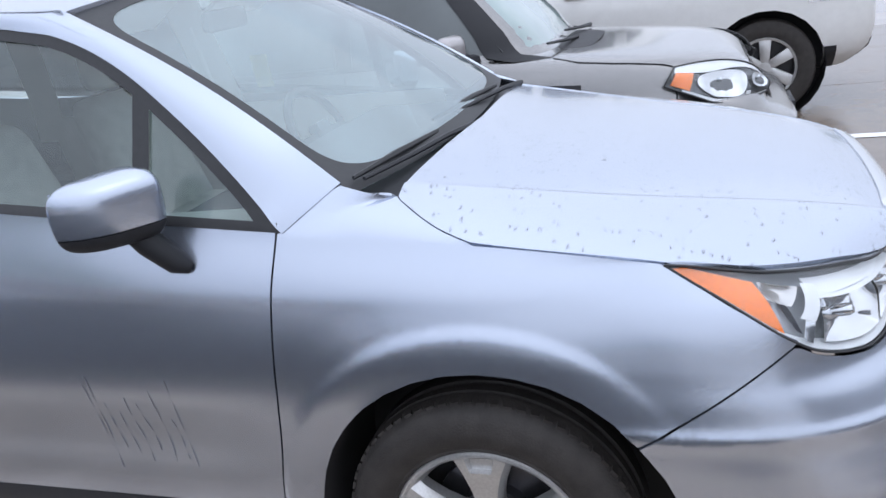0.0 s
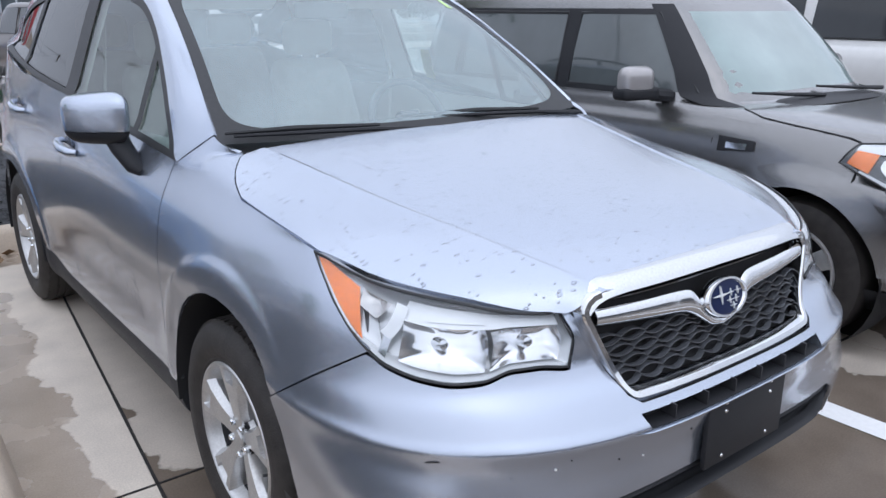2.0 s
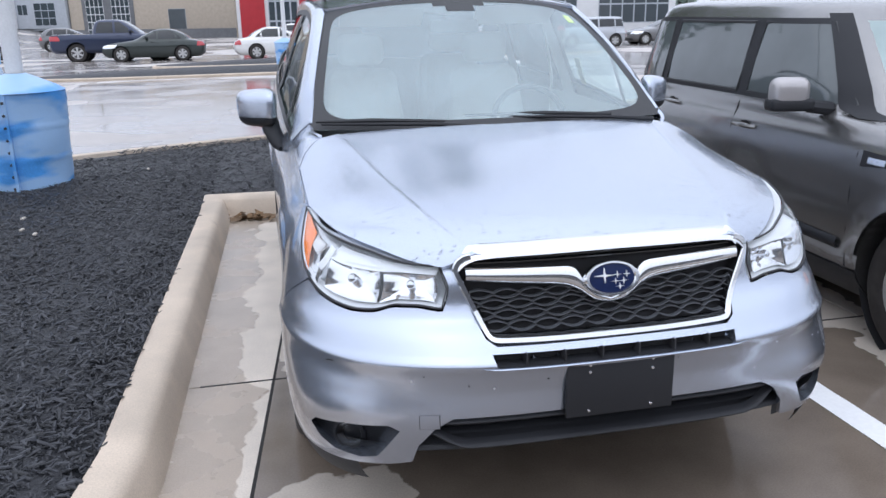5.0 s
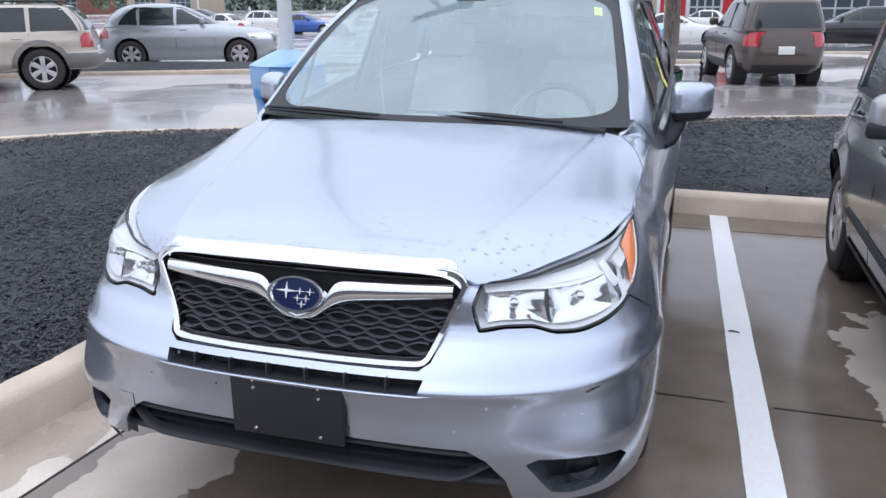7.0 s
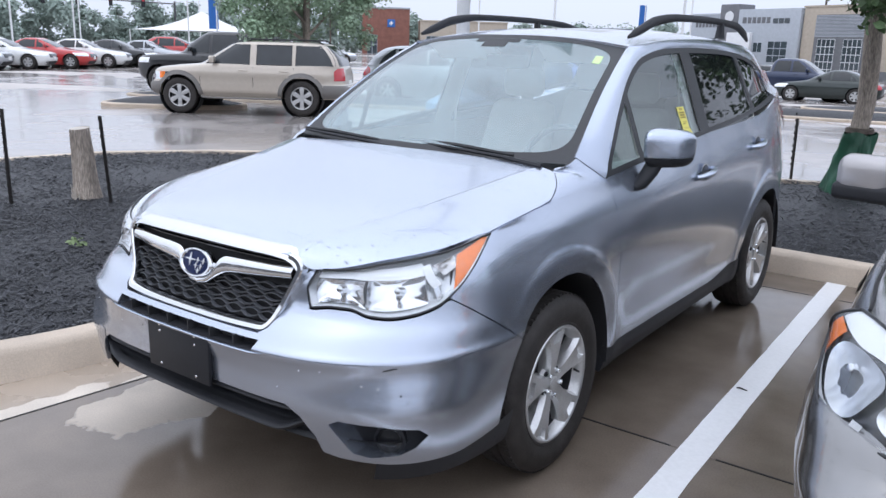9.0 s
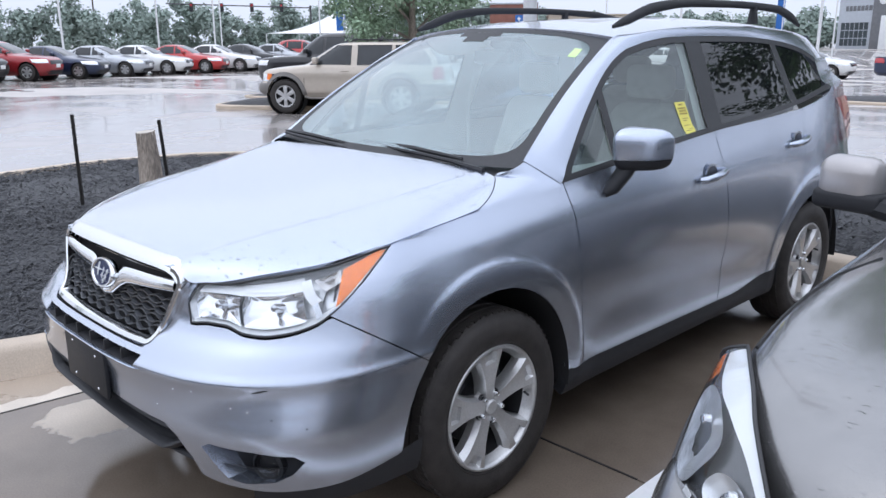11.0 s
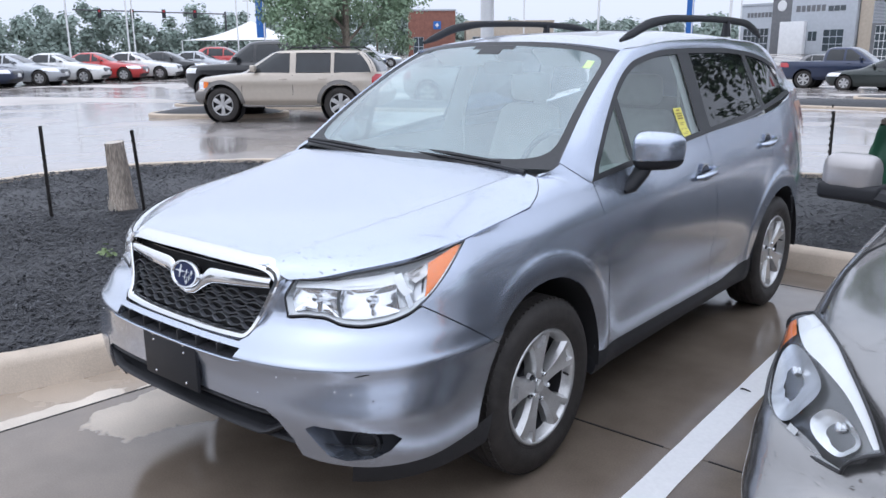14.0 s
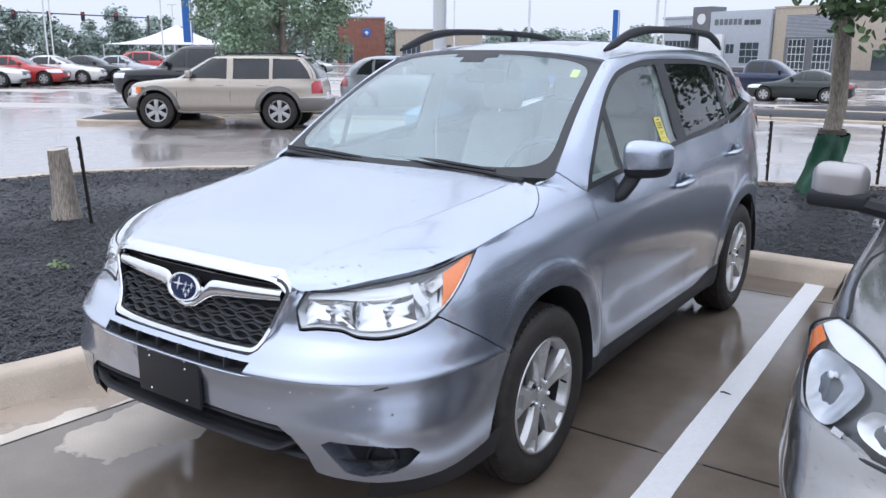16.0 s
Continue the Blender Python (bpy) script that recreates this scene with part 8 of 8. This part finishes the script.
stake(-4.95, 0.80, (0.05, -0.02), 0.84)
stake(-0.12, 7.75, (-0.02, 0.02), 0.72)
stake(1.05, 8.05, (0.0, 0.0), 0.70)


def stump(x, y):
    def skin(u, v):
        a = 6.283185 * u
        r = 0.108 - 0.022 * v + 0.055 * (1 - v) ** 7 + 0.012 * noise.noise(Vector((4 * math.cos(a), 4 * math.sin(a), 3 * v))) + 0.006 * noise.noise(Vector((16 * math.cos(a), 16 * math.sin(a), 2.5 * v)))
        return (r * math.cos(a) - 0.05 * v, r * math.sin(a), -0.05 + (0.70 + 0.012 * math.sin(a)) * v)
    b = surface(skin, 90, 36, close=True)
    t = thing("tree_stump", "sawn-off pale tree stump in black mulch", "tree stump", (x, y, 0.12))
    part("trunk", turned(b, lambda c: (c.x, c.y, 0)), BARK, t)
    part("cut_face", moved(lathe([(0.0, 0.004), (0.084, 0.0), (0.086, -0.03)], 28), Matrix.Translation((-0.05, 0, 0.650)) @ Matrix.Rotation(radians(6), 4, "X")), CHIP, t, "pale sawn face")
    rnd = random.Random(9)
    for k in range(14):
        a = rnd.uniform(3.6, 5.8)
        part("splinter", tube([(0.125 * math.cos(a), 0.125 * math.sin(a), 0.0), (0.135 * math.cos(a + 0.1), 0.14 * math.sin(a + 0.1), rnd.uniform(0.05, 0.16))], [0.007, 0.002], 4), CHIP, t)
    return t


stump(-4.72, 1.38)


def leaf_mesh(clumps, size, rnd, per):
    """Crowns of single leaves gathered round clump centres."""
    vs, fs = [], []
    for c, r in clumps:
        for _ in range(per):
            d = Vector((rnd.gauss(0, 1), rnd.gauss(0, 1), rnd.gauss(0, 0.8)))
            d = d.normalized() * r * rnd.uniform(0.35, 1.05)
            p = Vector(c) + d
            n = (d.normalized() + Vector((rnd.uniform(-1, 1), rnd.uniform(-1, 1), rnd.uniform(0, 1.4)))).normalized()
            a = n.orthogonal().normalized()
            a.rotate(Matrix.Rotation(rnd.uniform(0, 6.28), 3, n))
            b = n.cross(a)
            s = size * rnd.uniform(0.6, 1.3)
            k = len(vs)
            for u, v, w in ((-1.0, 0, 0), (-0.2, 0.62, 0.12), (0.45, 0.5, 0.0), (1.1, 0, -0.15), (0.45, -0.5, 0.0), (-0.2, -0.62, 0.12)):
                vs.append(p + a * u * s + b * v * s + n * w * s)
            fs += [(k, k + 1, k + 2, k + 3), (k, k + 3, k + 4, k + 5)]
    return vs, fs


def build_tree(x, y, z, height, crown_r, crown_z, trunk_r, seed, label, leaf=LEAF, bark=BARK, clumps=46, per=130, size=0.055, bag=False, name="tree", spread=1.0):
    rnd = random.Random(seed)
    t = thing(name, label, "tree", (x, y, z))
    fork = crown_z
    tr = [(0, 0, -0.1)] + [(0.03 * math.sin(2 * k + seed), 0.03 * math.cos(3 * k), fork * k / 4) for k in range(1, 5)] + [(0.05, 0.02, (fork + height) * 0.55), (0.02, 0.0, height * 0.9)]
    part("trunk", tube(tr, [trunk_r * 1.25, trunk_r * 1.02, trunk_r, trunk_r * 0.97, trunk_r * 0.92, trunk_r * 0.5, trunk_r * 0.15], 14), bark, t)
    limbs, spots = [], []
    for k in range(11):
        a = 6.283 * k / 11 + rnd.uniform(-0.3, 0.3)
        z0 = lerp(fork * 0.92, height * 0.75, rnd.random() ** 1.3)
        r = crown_r * rnd.uniform(0.6, 1.0)
        zt = min(z0 + r * rnd.uniform(0.25, 0.9), height)
        pts = [Vector((0.02, 0, z0)), Vector((r * 0.4 * math.cos(a), r * 0.4 * math.sin(a), lerp(z0, zt, 0.45))), Vector((r * math.cos(a + 0.15), r * math.sin(a + 0.15), zt))]
        part("limb", tube(pts, [trunk_r * 0.42, trunk_r * 0.26, trunk_r * 0.07], 7), bark, t)
        limbs.append(pts)
        for q in (0.45, 0.7, 0.9, 1.05):
            p = pts[1].lerp(pts[2], (q - 0.4) / 0.6) if q > 0.4 else pts[0].lerp(pts[1], q)
            spots.append((p + Vector((rnd.uniform(-0.2, 0.2), rnd.uniform(-0.2, 0.2), rnd.uniform(-0.25, 0.2))) * crown_r * 0.5, crown_r * rnd.uniform(0.16, 0.30)))
    while len(spots) < clumps:
        a, q = rnd.uniform(0, 6.283), rnd.random()
        zz = lerp(crown_z * 0.95, height, q)
        r = crown_r * spread * math.sqrt(max(0.05, 1 - (2 * q - 0.75) ** 2 / 1.6)) * rnd.uniform(0.45, 1.0)
        spots.append((Vector((r * math.cos(a), r * math.sin(a), zz)), crown_r * rnd.uniform(0.14, 0.28)))
    vs, fs = leaf_mesh(spots, size, rnd, per)
    me = bpy.data.meshes.new("crown")
    me.from_pydata(vs, [], fs)
    me.materials.append(leaf)
    c = new("crown", me)
    c.parent = t
    if bag:
        b = bmesh.new()
        def sack(u, v):
            a = 6.283185 * u
            fold = 0.012 * math.sin(5 * a + 2.5 * v) * (1 - v) + 0.009 * math.sin(11 * a - 5 * v)
            r = lerp(0.285, 0.135, v ** 0.75) + fold + 0.06 * noise.noise(Vector((2.2 * math.cos(a), 2.2 * math.sin(a), 2.6 * v)))
            return (r * math.cos(a) - 0.05 * (1 - v), r * math.sin(a), 0.68 * v + 0.02 * math.sin(3 * a) * v)
        surface(sack, 96, 30, close=True, bm=b)
        part("watering_bag", turned(b, lambda c: (c.x, c.y, 0)), BAGGREEN, t, "crumpled green watering bag")
        part("strap", lathe([(0.128, 0.68), (0.142, 0.69), (0.140, 0.73), (0.126, 0.74)], 28, closed=False), BARKDARK, t)
    return t


build_tree(0.66, 7.05, 0.10, 5.4, 2.0, 1.98, 0.092, 3, "young maple with a grey trunk and a green watering bag", clumps=84, per=170, size=0.05, bag=True)
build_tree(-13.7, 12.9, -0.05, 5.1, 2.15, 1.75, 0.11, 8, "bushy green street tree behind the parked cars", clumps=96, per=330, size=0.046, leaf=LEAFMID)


# ---------------------------------------------------------------- islands of the far lot
def small_island(x, y, rx, ry, turn=0.0):
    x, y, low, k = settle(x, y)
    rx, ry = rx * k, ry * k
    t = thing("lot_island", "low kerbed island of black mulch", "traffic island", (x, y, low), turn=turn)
    o = lambda k, z, n=40: [((rx + k) * math.copysign(abs(math.cos(q)) ** 0.6, math.cos(q)), (ry + k) * math.copysign(abs(math.sin(q)) ** 0.6, math.sin(q)), z) for q in [2 * math.pi * i / n for i in range(n)]]
    b = bmesh.new()
    loops = [[b.verts.new(p) for p in o(k, z)] for k, z in ((0, -0.02), (0.0, 0.065), (-0.03, 0.09), (-0.11, 0.092), (-0.12, 0.06))]
    for p, q in zip(loops, loops[1:]):
        for i in range(len(p)):
            b.faces.new((p[i], p[(i + 1) % len(p)], q[(i + 1) % len(p)], q[i]))
    bmesh.ops.recalc_face_normals(b, faces=b.faces)
    part("island_kerb", b, KERBMAT, t)
    b = bmesh.new()
    mound = [[b.verts.new((x * q, y * q, z + 0.16 * (1 - q * q))) for x, y, z in o(-0.115, 0.085)] for q in (1.0, 0.8, 0.55, 0.25)]
    for p, q in zip(mound, mound[1:]):
        for i in range(len(p)):
            b.faces.new((p[i], p[(i + 1) % len(p)], q[(i + 1) % len(p)], q[i]))
    b.faces.new(mound[-1])
    part("mulch", turned(b, lambda c: (0, 0, 1)), MULCHMAT, t)
    return t


small_island(-14.6, 9.4, 1.7, 0.8, 33)
small_island(-12.6, 13.4, 6.5, 0.9, 24)
small_island(-1.5, 20.4, 5.2, 1.0, 4)
small_island(1.5, 24.6, 5.6, 1.0, 6)
small_island(8.5, 26.2, 3.2, 0.9, 0)
small_island(-34.2, 6.6, 2.6, 1.0, 20)


# ---------------------------------------------------------------- buildings
def building(name, label, x, y, w, d, h, wall, parts=(), turn=0.0, parapet=0.25):
    """A walled block; parts: windows as (kind, x0, x1, z0, z1, columns, rows) on the face towards -y."""
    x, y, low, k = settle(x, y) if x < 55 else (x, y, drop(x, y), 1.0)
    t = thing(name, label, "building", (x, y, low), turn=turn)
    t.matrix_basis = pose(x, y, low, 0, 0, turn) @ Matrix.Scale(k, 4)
    part("wall", box(0, w, 0, d, -0.3, h, 0.02), wall, t)
    part("roof", box(-0.12, w + 0.12, -0.12, d + 0.12, h, h + parapet, 0.02), WALLGREY if wall is not WALLTAN else WALLTAN, t)
    for kind, x0, x1, z0, z1, nc, nr in parts:
        if kind == "panel":
            part("cladding_panel", box(x0, x1, -0.10, 0.0, z0, z1, 0.01), nc, t)
            continue
        if kind == "lower":
            part("entrance_block", box(x0, x1, -1.1, 0.5, z0, z1, 0.03), nc, t)
            continue
        if kind == "block":
            part("raised_block", box(x0, x1, -0.5, 3.0, z0, z1, 0.03), nc, t)
            continue
        off = {"front": -0.5, "garage": -0.12}.get(kind, 0.0)
        win = part("window", box(x0, x1, off - 0.03, off + 0.02, z0, z1), WALLWHITE if kind == "garage" else WALLGREY, t)
        g = 0.05
        for i in range(nc):
            for j in range(nr):
                a, b = lerp(x0, x1, i / nc) + g, lerp(x0, x1, (i + 1) / nc) - g
                c, e = lerp(z0, z1, j / nr) + g, lerp(z0, z1, (j + 1) / nr) - g
                part("pane", box(a, b, off - 0.045, off - 0.025, c, e), SHOPGLASS, win)
    return t


def bars(parent, x, z, widths, h, mat, y=-0.13):
    """A sign as plain bars."""
    for w in widths:
        part("sign_bar", box(x, x + w, y - 0.03, y, z, z + h), mat, parent)
        x += w + h * 0.25


showroom = building("dealership", "pale grey metal-clad car dealership with a dark tower", -44.8, 127.4, 20.0, 12, 7.1, WALLGREY, [("block", 6.2, 9.6, 0, 8.7, WALLDARK, 0), ("block", 9.6, 20.0, 0, 7.9, WALLGREY, 0), ("lower", 8.2, 12.4, 0, 4.6, WALLWHITE, 0), ("window", 0.6, 5.4, 0.4, 3.8, 6, 3), ("front", 15.6, 18.4, 5.8, 6.6, 3, 1), ("front", 15.2, 18.4, 0.4, 3.4, 3, 3), ("front", 12.7, 14.2, 1.8, 3.2, 2, 1)], turn=-22, parapet=0.35)
bars(showroom, 10.4, 5.9, (0.7, 0.6, 0.6, 0.6, 0.6, 0.6), 0.85, WALLDARK, -0.5)
bars(showroom, 1.2, 5.4, (0.45, 0.5, 0.5, 0.5, 0.5, 0.5, 0.5), 0.7, WALLDARK, -0.02)
part("sign_disc", moved(lathe([(0.0, 0.10), (0.75, 0.08), (0.8, 0.0)], 24), Matrix.Translation((7.9, -0.52, 6.9)) @ Matrix.Rotation(radians(90), 4, "X")), WALLWHITE, showroom)
wing = building("service_wing", "tan service wing with glazed roller doors", -26.1, 119.85, 24.0, 12, 9.2, WALLTAN, [("panel", 2.0, 9.6, 0, 8.2, WALLDARK, 0), ("garage", 2.6, 5.2, 0, 5.0, 4, 5), ("garage", 6.4, 9.0, 0, 5.0, 4, 5), ("window", 14.5, 17.0, 0, 3.6, 1, 1)], turn=-22)
for k in range(16):
    part("siding_rib", box(2.0, 9.6, -0.15, -0.10, 5.3 + 0.18 * k, 5.39 + 0.18 * k), WALLGREY, wing)
part("plinth", box(0.0, 24.0, -0.14, 0.0, -0.3, 1.0), WALLDARK, wing)
red_shop = building("showroom", "showroom with red cladding and a glass front", -1.7, 47.5, 12.0, 10, 6.2, WALLWHITE, [("panel", 0.2, 1.6, 0, 6.0, WALLRED, 0), ("panel", 3.6, 4.4, 0, 6.0, WALLRED, 0), ("window", 1.8, 3.5, 0, 4.5, 4, 4), ("window", 4.6, 11.8, 0, 5.2, 9, 5)])
building("office_building", "white and grey glazed office", 10.8, 49, 16, 9, 4.8, WALLWHITE, [("panel", 0.0, 16, 3.6, 4.6, WALLGREY, 0), ("window", 0.5, 5.0, 0.0, 3.2, 6, 2), ("window", 6.5, 9.0, 0.0, 3.2, 3, 2), ("window", 10.5, 15.5, 0.6, 3.0, 6, 2)])
brick_shop = building("brick_building", "low brown brick shop with a white cross sign", -86.5, 96, 7.5, 9, 7.0, BRICK, [("window", 0.8, 2.4, 0, 3.0, 2, 2), ("panel", 4.0, 5.2, 4.2, 5.4, BANNER, 0)], turn=40)
part("sign_cross", box(4.3, 4.9, -0.16, -0.10, 4.7, 4.9), WHITE, brick_shop)
part("sign_cross", box(4.5, 4.7, -0.16, -0.10, 4.5, 5.1), WHITE, brick_shop)
building("shop_row", "long low tan shop building", -79.5, 102, 14, 9, 5.2, WALLTAN, [("window", 1, 4, 0, 3, 4, 2), ("window", 6, 9, 0, 3, 4, 2)], turn=40)
red_sign_shop = building("far_showroom", "far low white showroom roof", 62, 46, 18, 9, 5.0, WALLWHITE, [("window", 1, 17, 0, 3, 12, 2)], turn=-40)
bars(red_sign_shop, 3, 3.6, (1.0, 0.4, 0.9, 0.9, 1.0, 1.0), 1.0, WALLRED)

# added wall out of view, its dark face dims the bumper's reflections
building("plain_block", "long plain grey wall, added unseen for the reflections", -34, -44, 70, 10, 6.5, WALLDARK, [])
# tent
t = thing("marquee", "large white peaked marquee over the stock", "tent", (-73, 55, 0), turn=35)
b = bmesh.new()
base = [(-6, -5, 2.4), (6, -5, 2.4), (6, 5, 2.4), (-6, 5, 2.4)]
for k in range(4):
    p, q = Vector(base[k]), Vector(base[(k + 1) % 4])
    surface(lambda u, v: p.lerp(q, u).lerp(Vector((0, 0, 4.5)), v) - Vector((0, 0, 0.55 * math.sin(math.pi * v) * 0.8)), 6, 8, bm=b)
part("canopy", turned(tidy(b), lambda c: (c.x, c.y, 3)), TENTWHITE, t)
for p in base:
    part("tent_post", tube([(p[0], p[1], 0), p], 0.05, 6), POLEWHITE, t)

# lamp posts, banner, signals on the horizon
for x, y, h in ((-62, 34, 6.5), (-75, 42, 6.5), (-58, 27, 6), (-80, 60, 7), (-66, 48, 6.5), (-50, 17, 5.5), (-44, 66, 9), (6, 80, 12), (-24, 70, 10)):
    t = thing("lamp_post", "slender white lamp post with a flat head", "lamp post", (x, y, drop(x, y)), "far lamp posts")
    part("pole", tube([(0, 0, 0), (0, 0, h)], 0.07, 8), POLEWHITE, t)
    part("lamp_head", box(-0.75, 0.75, -0.12, 0.12, h, h + 0.12), POLEWHITE, t)
for x, y, w, h in ((-46.5, 36, 0.55, 6.6), (-25, 62, 0.5, 6)):
    t = thing("banner_pole", "blue vertical banner on a pole", "banner", (x, y, drop(x, y)), "banners")
    part("pole", tube([(0, 0, 0), (0, 0, h)], 0.06, 8), POLEWHITE, t)
    part("banner", moved(box(-w, w * 0.2, -0.02, 0.02, h * 0.35, h), pose(0, 0, 0, 0, 0, 50)), BANNER, t)
t = thing("traffic_signal", "traffic signal mast with hanging signal heads", "traffic signal", (-118, 84, 0), turn=60)
part("mast", tube([(0, 0, 0), (0, 0, 7.6)], 0.16, 8), DARKCHROME, t)
part("mast_arm", tube([(0, 0, 7.2), (-24, 0, 7.8)], 0.10, 8), DARKCHROME, t)
for x in (-5, -10, -15, -20):
    h = part("signal_head", box(x - 0.3, x + 0.3, -0.2, 0.2, 6.5, 7.9), BLACK, t)
    part("signal_lamp", box(x - 0.17, x + 0.17, -0.24, -0.2, 7.4, 7.75), REDLENS, h)
t = thing("power_line", "thin overhead power line on slender poles", "power line")
for z in (13.5, 12.4):
    part("wire", tube([(lerp(-150, 40, k / 12), lerp(59, 149, k / 12), z - 1.2 * math.sin(math.pi * (k % 4) / 4)) for k in range(13)], 0.035, 4), DARKCHROME, t)
for k in (0, 4, 8, 12):
    x, y = lerp(-150, 40, k / 12), lerp(59, 149, k / 12)
    part("pole", tube([(x, y, drop(x, y) - 0.3), (x, y, 13.8)], 0.14, 8), BARKDARK, t)


# ---------------------------------------------------------------- far trees
def far_trees():
    rnd = random.Random(21)
    vs, fs = [], []
    spots = []
    for k in range(190):
        # every fifth tree goes full circle; those behind are added unseen for reflections
        az = radians(lerp(-180, 180, k / 190) if k % 5 == 0 else lerp(-95, 75, k / 190)) + radians(rnd.uniform(-0.6, 0.6))
        far = rnd.uniform(142, 176)
        h = rnd.uniform(5.5, 9.5) * (0.75 if -38 < math.degrees(az) < 40 else 1.0)
        for _ in range(10):
            w = rnd.uniform(0, 3.0)
            q = rnd.uniform(0, 6.28)
            spots.append((Vector((far * math.sin(az) + w * math.cos(q), far * math.cos(az) + w * math.sin(q), h * rnd.uniform(0.08, 0.95))), rnd.uniform(1.2, 2.2)))
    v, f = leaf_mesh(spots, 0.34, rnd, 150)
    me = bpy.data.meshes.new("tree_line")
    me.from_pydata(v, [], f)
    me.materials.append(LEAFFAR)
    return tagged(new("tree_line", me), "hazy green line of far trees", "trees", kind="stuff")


far_trees()

# ---------------------------------------------------------------- small things on the ground
rnd = random.Random(4)
b = bmesh.new()
for k in range(60):
    x, y = rnd.gauss(-1.08, 0.10), rnd.gauss(3.52, 0.05)
    q = bmesh.ops.create_grid(b, x_segments=1, y_segments=1, size=rnd.uniform(0.012, 0.03))
    bmesh.ops.transform(b, matrix=Matrix.Translation((x, y, 0.012 + rnd.uniform(0, 0.02))) @ Euler((rnd.uniform(-0.6, 0.6), rnd.uniform(-0.6, 0.6), rnd.uniform(0, 6))).to_matrix().to_4x4(), verts=q["verts"])
tagged(part("dry_leaves", b, DEADLEAF), "small drift of dry brown leaves in the gutter corner", "leaves", kind="stuff")
for x, y in ((-2.62, 2.95), (-2.5, 2.80), (-2.7, 3.3), (-2.05, 5.1)):
    q = box(-0.02, 0.02, -0.011, 0.011, 0, 0.012, 0.003)
    o = part("wood_chip", q, CHIP)
    o.matrix_basis = pose(x, y, 0.165, 0, 6, 40 * x)
    tagged(o, "pale chip lying on the mulch", "wood chip", "chips on the mulch")
for x, y in ((-3.1, 0.35),):
    w = thing("weed", "small pale green weed in the mulch", "weed", (x, y, 0.14))
    vs, fs = leaf_mesh([(Vector((0, 0, 0.03)), 0.07)], 0.022, rnd, 26)
    me = bpy.data.meshes.new("leaves")
    me.from_pydata(vs, [], fs)
    me.materials.append(WEED)
    o = new("leaves", me)
    o.parent = w

tagged(part("twig", tube([(1.212, 1.225, 0.007), (1.225, 1.232, 0.008), (1.262, 1.222, 0.007)], [0.004, 0.005, 0.003], 5), STEELDARK), "tiny dark twig lying on the white bay line", "twig")
